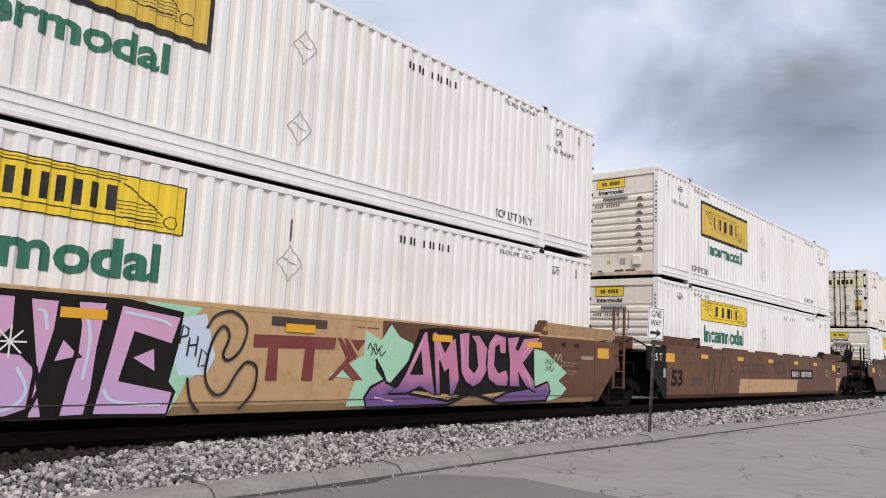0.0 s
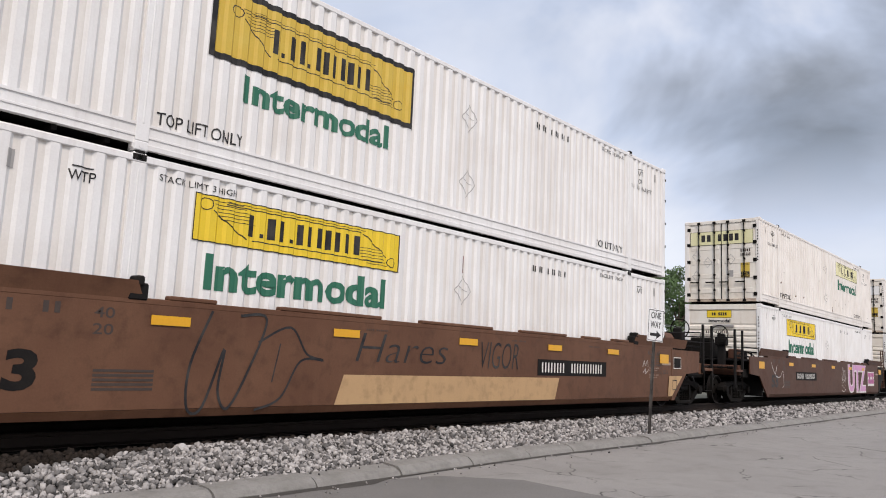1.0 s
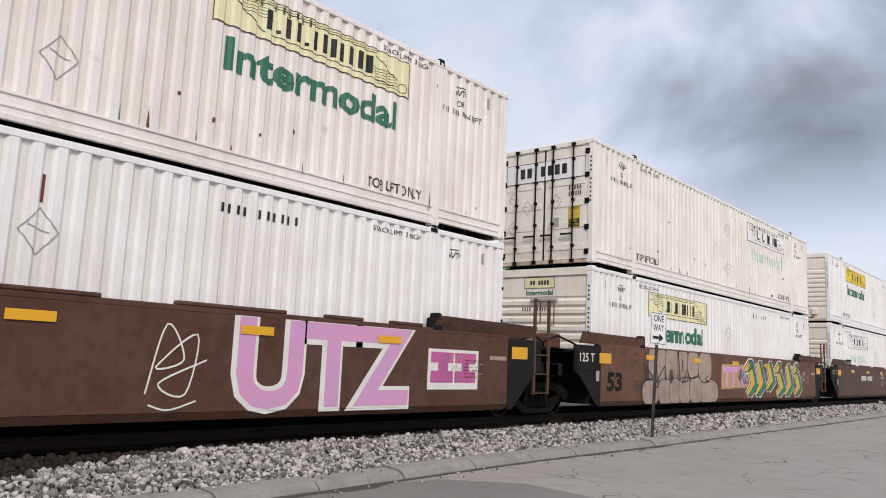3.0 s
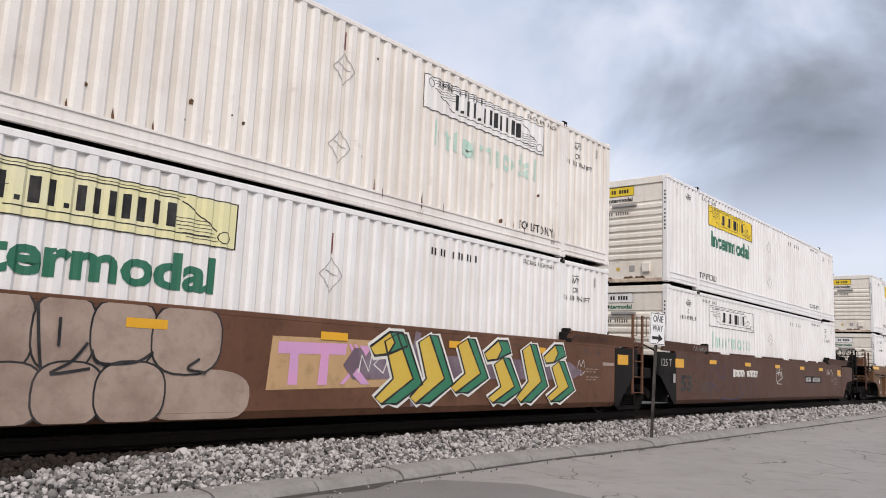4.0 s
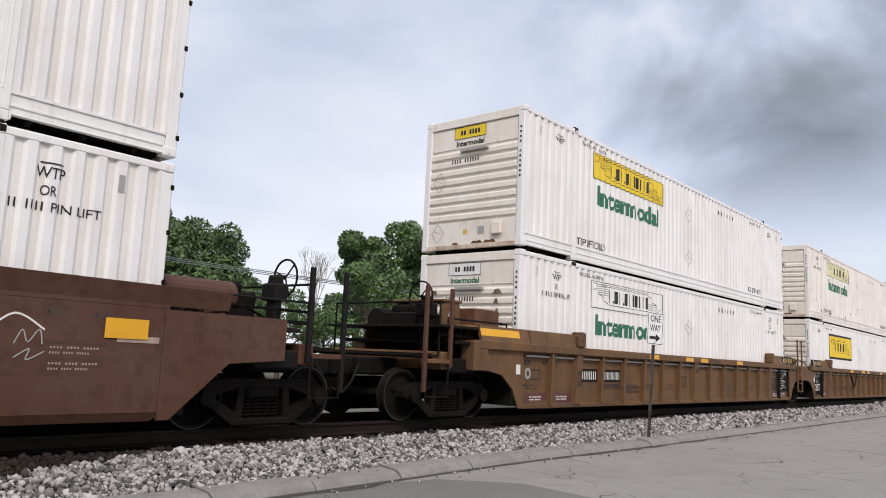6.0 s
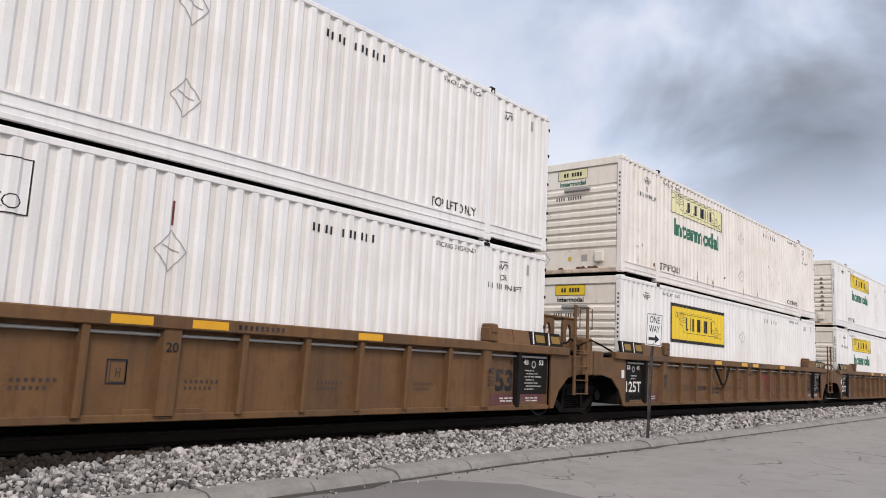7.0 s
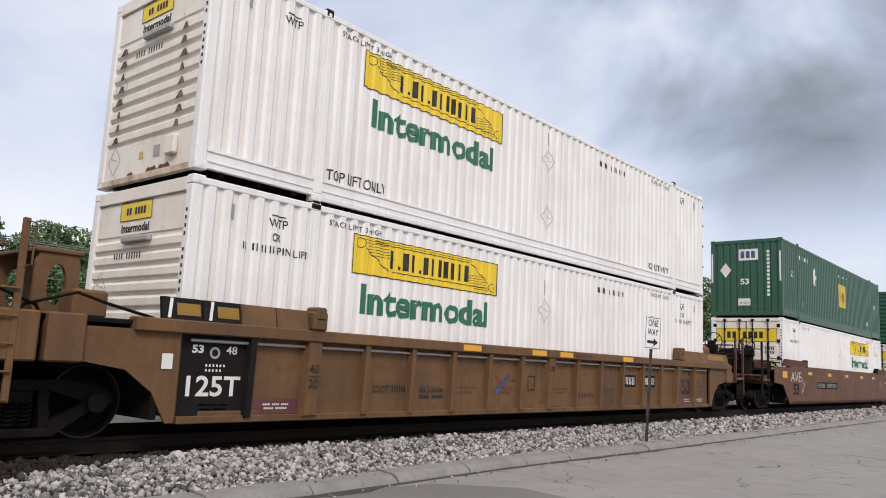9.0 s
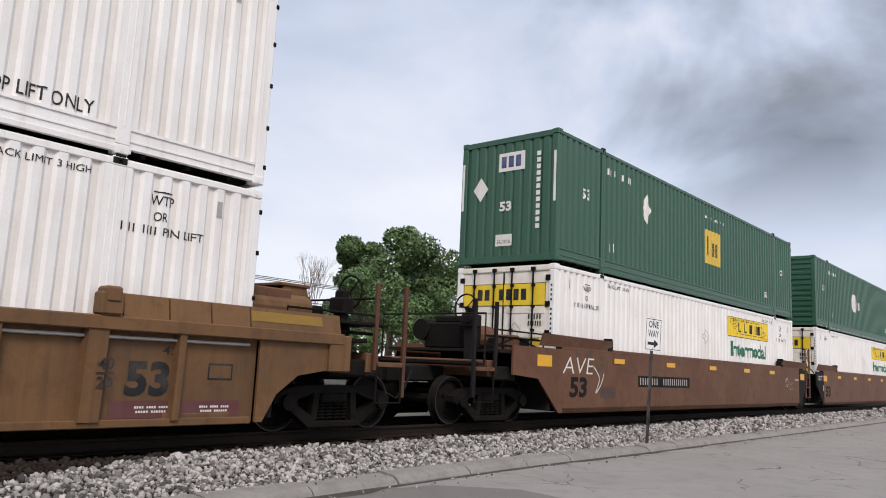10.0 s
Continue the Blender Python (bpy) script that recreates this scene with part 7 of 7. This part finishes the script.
    for x in (1.0, 1.35, 1.6):
        P(e, "grey", lambda bm, y: line(bm, curve_pts([(x, 1.55), (x + 0.05, 1.68), (x + 0.14, 1.56), (x + 0.2, 1.67), (x + 0.26, 1.58)]), 0.016, y - 0.062), 1, "faint grey tag")
    P(e, "black", lambda bm, y: rect(bm, 11.1, 13.2, 0.78, 1.02, y), 1, "", "number_panel")
    P(e, "chalk", lambda bm, y: bars(bm, 11.2, 13.1, 0.82, 0.98, 22, y, (8, 9), 0.42), 2, "", "marking")
    for q, x in ((c, 14.3), (d, 14.3)):
        P(q, "ink", lambda bm, y: line(bm, [(x + k * 0.09, 1.545 + 0.13 * ((k * 7) % 5) / 4) for k in range(18)], 0.022, y - 0.062), 1)
    container(UNIT["E"], 0, "white", "front", "ghost", "white ribbed container with faded green word, beneath another container", tone="pin")
    container(UNIT["E"], 1, "white", "front", "yellow", "white ribbed container with yellow logo and soiled end, stacked above")

    for k, (lo, hi), (c0, t0), (c1, t1) in (("F", (True, False), ("white", "old"), ("white", "")), ("G", (False, False), ("white", "bare"), ("cream", "pin")), ("H", (False, True), ("white", "pin"), ("white", ""))):
        posted_wagon(UNIT[k], lo, hi, "ochre brown well wagon with outside posts and stencilled markings", {"F": 2.2, "G": 0, "H": 11.2}[k], k == "G")
        low = {"F": "white", "G": "framed", "H": "yellow"}[k]
        top = {"F": "yellow", "G": "pale", "H": "yellow"}[k]
        container(UNIT[k], 0, c0, "front", low, "white ribbed container with %s logo, beneath another container" % {"F": "white", "G": "black-bordered yellow", "H": "yellow"}[k], tone=t0, sooty=5 if k == "F" else 0)
        container(UNIT[k], 1, c1, "front", top, "%s ribbed container with %s logo and soiled end, stacked above" % (("off-white", "faded yellow") if k == "G" else ("white", "yellow")), tone=t1, sooty=9 if k == "H" else 0)

    i = smooth_wagon(UNIT["I"], "I", "brown", "black", True, False, "brown well wagon with a white scrawl and a large number", 0)
    P(i, "chalk", lambda bm, y: (word(bm, "SAVE", -0.25, 1.25, 0.98, 1.32, y, 0.2), line(bm, curve_pts([(1.3, 1.15), (1.55, 0.9), (1.4, 0.6), (1.6, 0.75), (1.75, 1.0)]), 0.025, y)), 2)
    P(i, "black", lambda bm, y: rect(bm, 3.4, 6.4, 0.74, 1.0, y), 1, "", "number_panel")
    P(i, "grey", lambda bm, y: bars(bm, 3.5, 6.3, 0.79, 0.95, 22, y, (8, 9), 0.42), 2, "", "marking")
    container(UNIT["I"], 0, "white", "doors", "yellow", "white ribbed container with doors and yellow logo, beneath another", tone="pin")
    g = container(UNIT["I"], 1, "green", "ribs", "yellow", "dark green ribbed container with square yellow logo, stacked above")
    green_art(g, True)
    smooth_wagon(UNIT["J"], "J", "brown", "black", False, False, "brown well wagon with plain plate sides", 0)
    container(UNIT["J"], 0, "white", "doors", "yellow", "white ribbed container with doors and yellow logo, beneath another")
    g = container(UNIT["J"], 1, "green", "slats", "yellow", "dark green ribbed container with white logo, stacked above")
    green_art(g, False)


make_train()


# ---- trees and wires beyond the line ----
def leaves(rng, blobs, size, count, name, mat):
    """A crown of many small leaf clusters spread over uneven clumps."""
    n = count
    w = np.array([b[3] ** 2 for b in blobs])
    pick = rng.choice(len(blobs), n, p=w / w.sum())
    B = np.array(blobs)[pick]
    d = rng.normal(size=(n, 3))
    d /= np.linalg.norm(d, axis=1)[:, None]
    r = B[:, 3] * rng.uniform(0.55, 1.08, n) ** 0.6
    c = B[:, :3] + d * r[:, None] * np.array([1, 1, 0.85])
    s = size * rng.uniform(0.5, 1.3, n)
    a = rng.normal(size=(n, 3))
    a /= np.linalg.norm(a, axis=1)[:, None]
    b = np.cross(a, d)
    b /= np.linalg.norm(b, axis=1)[:, None] + 1e-9
    v = np.stack([c + a * s[:, None], c + b * s[:, None] * 0.6, c - a * s[:, None] * 0.9, c - b * s[:, None] * 0.6], 1).reshape(-1, 3)
    me = bpy.data.meshes.new(name)
    me.from_pydata(v.tolist(), [], np.arange(4 * n).reshape(-1, 4).tolist())
    me.materials.append(mat)
    return me


def limb(bm, a, b, r0, r1):
    rod(bm, a, b, r0, 7, r1)


def tree(x, y, h, spread, seed, label, light=False, dens=1.0):
    rng = np.random.default_rng(seed)
    t = thing("tree", label, "tree", "trees behind the railway")
    t.location = (x, y, 0.0)
    bm = bmesh.new()
    top = Vector((rng.uniform(-0.4, 0.4), rng.uniform(-0.4, 0.4), h * 0.55))
    limb(bm, (0, 0, -0.1), top * 0.5, 0.03 * h, 0.022 * h)
    limb(bm, top * 0.5, top, 0.022 * h, 0.012 * h)
    blobs = [(0, 0, h * 0.72, spread * 0.42)]
    for k in range(15):
        a = rng.uniform(0, 6.283)
        z = rng.uniform(0.34, 0.95) * h
        wide = spread * (1.05 - abs(z / h - 0.58) * 1.5) * rng.uniform(0.45, 0.95)
        q = (wide * math.cos(a), wide * math.sin(a), z - 0.02 * h)
        blobs.append((*q, spread * rng.uniform(0.16, 0.33)))
        st = top * rng.uniform(0.45, 1.0)
        limb(bm, st, Vector(q), 0.008 * h, 0.003 * h)
    part("trunk", bm, M["bark"], t)
    part("crown", leaves(rng, blobs, 0.010 * h + 0.035, int(11000 * dens), "crown", M["leaf_light" if light else "leaf"]), None, t)


def bare_tree(x, y, h):
    rng = random.Random(5)
    t = thing("bare_tree", "leafless tree with thin pale twigs behind the railway", "tree")
    t.location = (x, y, 0)
    bm = bmesh.new()

    def grow(a, d, length, r, depth):
        b = a + d * length
        rod(bm, a, b, r, 5, r * 0.65)
        if depth == 0:
            return
        for _ in range(3):
            e = (d + Vector((rng.uniform(-0.42, 0.42), rng.uniform(-0.42, 0.42), rng.uniform(0.0, 0.35)))).normalized()
            grow(b, e, length * rng.uniform(0.6, 0.8), r * 0.6, depth - 1)
    grow(Vector((0, 0, 0)), Vector((0, 0, 1)), h * 0.27, 0.009 * h, 5)
    part("bare_crown", bm, M["dead"], t)


def polar(az, dist):
    return dist * math.cos(radians(az)), dist * math.sin(radians(az))


def make_trees():
    rows = [(74, 46, 8.6, 3.9), (68.5, 45, 8.2, 3.6), (64.5, 50, 9.2, 4.0), (61.2, 47, 10.4, 4.2), (57.6, 48, 9.9, 4.0), (55.0, 60, 8.2, 3.2),
            (47.0, 47, 9.2, 2.7), (44.4, 52, 11.0, 4.0), (41.0, 50, 9.4, 3.8), (37.5, 62, 10.4, 4.2), (33.5, 72, 11.2, 4.8), (29.5, 82, 12.0, 5.2),
            (26.0, 95, 13.2, 5.6), (23.4, 104, 14.2, 5.5), (20.5, 115, 15.5, 6.0), (17.5, 125, 15.0, 6.2)]
    for i, (az, r, h, s) in enumerate(rows):
        tree(*polar(az, r), h, s, 20 + i, "broad leafy green tree behind the railway", i % 5 == 2)
    for i, (az, r, h, s) in enumerate([(52.5, 40, 4.6, 2.6), (49.0, 42, 4.4, 2.6), (45.5, 40, 6.6, 2.6), (59.0, 40, 5.0, 2.8), (66.0, 40, 5.2, 2.8), (71.5, 40, 5.0, 3.0), (42.2, 44, 6.2, 2.8)]):
        tree(*polar(az, r), h, s, 60 + i, "low rounded green bush behind the railway", True, 0.7)
    bare_tree(*polar(50.2, 44), 8.4)
    poles = []
    for x, y in ((2.0, 31.0), (44.0, 31.0), (86.0, 31.0)):
        p = thing("utility_pole", "weathered wooden utility pole with a crossarm", "utility pole", "utility poles behind the railway")
        p.location = (x, y, 0)
        part("pole", rod(bmesh.new(), (0, 0, 0), (0, 0, 6.2), 0.14, 10, 0.1), M["wood"], p)
        part("crossarm", boxes((-0.06, 0.06, -0.9, 0.9, 5.3, 5.42)), M["wood"], p)
        poles.append((x, y))
    for k, (dy, z) in enumerate(((-0.8, 5.44), (-0.2, 5.44), (0.5, 5.44), (0.0, 4.5), (0.02, 4.15))):
        bm = bmesh.new()
        for (xa, ya), (xb, yb) in zip(poles, poles[1:]):
            pts = [(xa + (xb - xa) * s, ya + dy, z - 0.8 * (s - s * s)) for s in np.linspace(0, 1, 13)]
            tube(bm, pts, 0.022, 5)
        tagged(new("overhead_wire", mesh_of("overhead_wire", bm, M["cable"])), "thin overhead wire strung between poles", "wire", "overhead wires")


make_trees()


# ---- what moves: the whole train rolls past ----
SPEED = 15.351
SLIP = {0.0: -0.351, 0.5: -0.420, 1.0: 0.165, 1.5: 0.278, 2.0: -0.213, 2.5: 0.000, 3.0: 0.220, 3.5: 0.430, 4.0: 0.370, 4.5: -0.235, 5.0: -0.070, 5.5: -0.120, 6.0: -0.180, 6.5: -0.240, 7.0: -0.190, 7.5: -0.200, 8.0: 0.310, 8.5: 0.500, 9.0: -0.090, 9.5: -0.095, 10.0: -0.205}


def travelled(t):
    return SPEED * t + SLIP[t]


def motions():
    for ob, u, z, y in TRAIN:
        walk(ob, [(t, pose(u - travelled(t), TRACK + y, RAIL + z)) for t in SLIP])
    for k, w in enumerate(SPIN):
        x, y, z = w.location
        turn = -SPEED / FPS / 0.42          # radians in a frame, rolling towards -x
        walk(w, [(f / FPS, Matrix.Translation((x, y, z)) @ Matrix.Rotation(turn * f + k, 4, "Y")) for f in range(0, 10 * FPS + 1)])


motions()
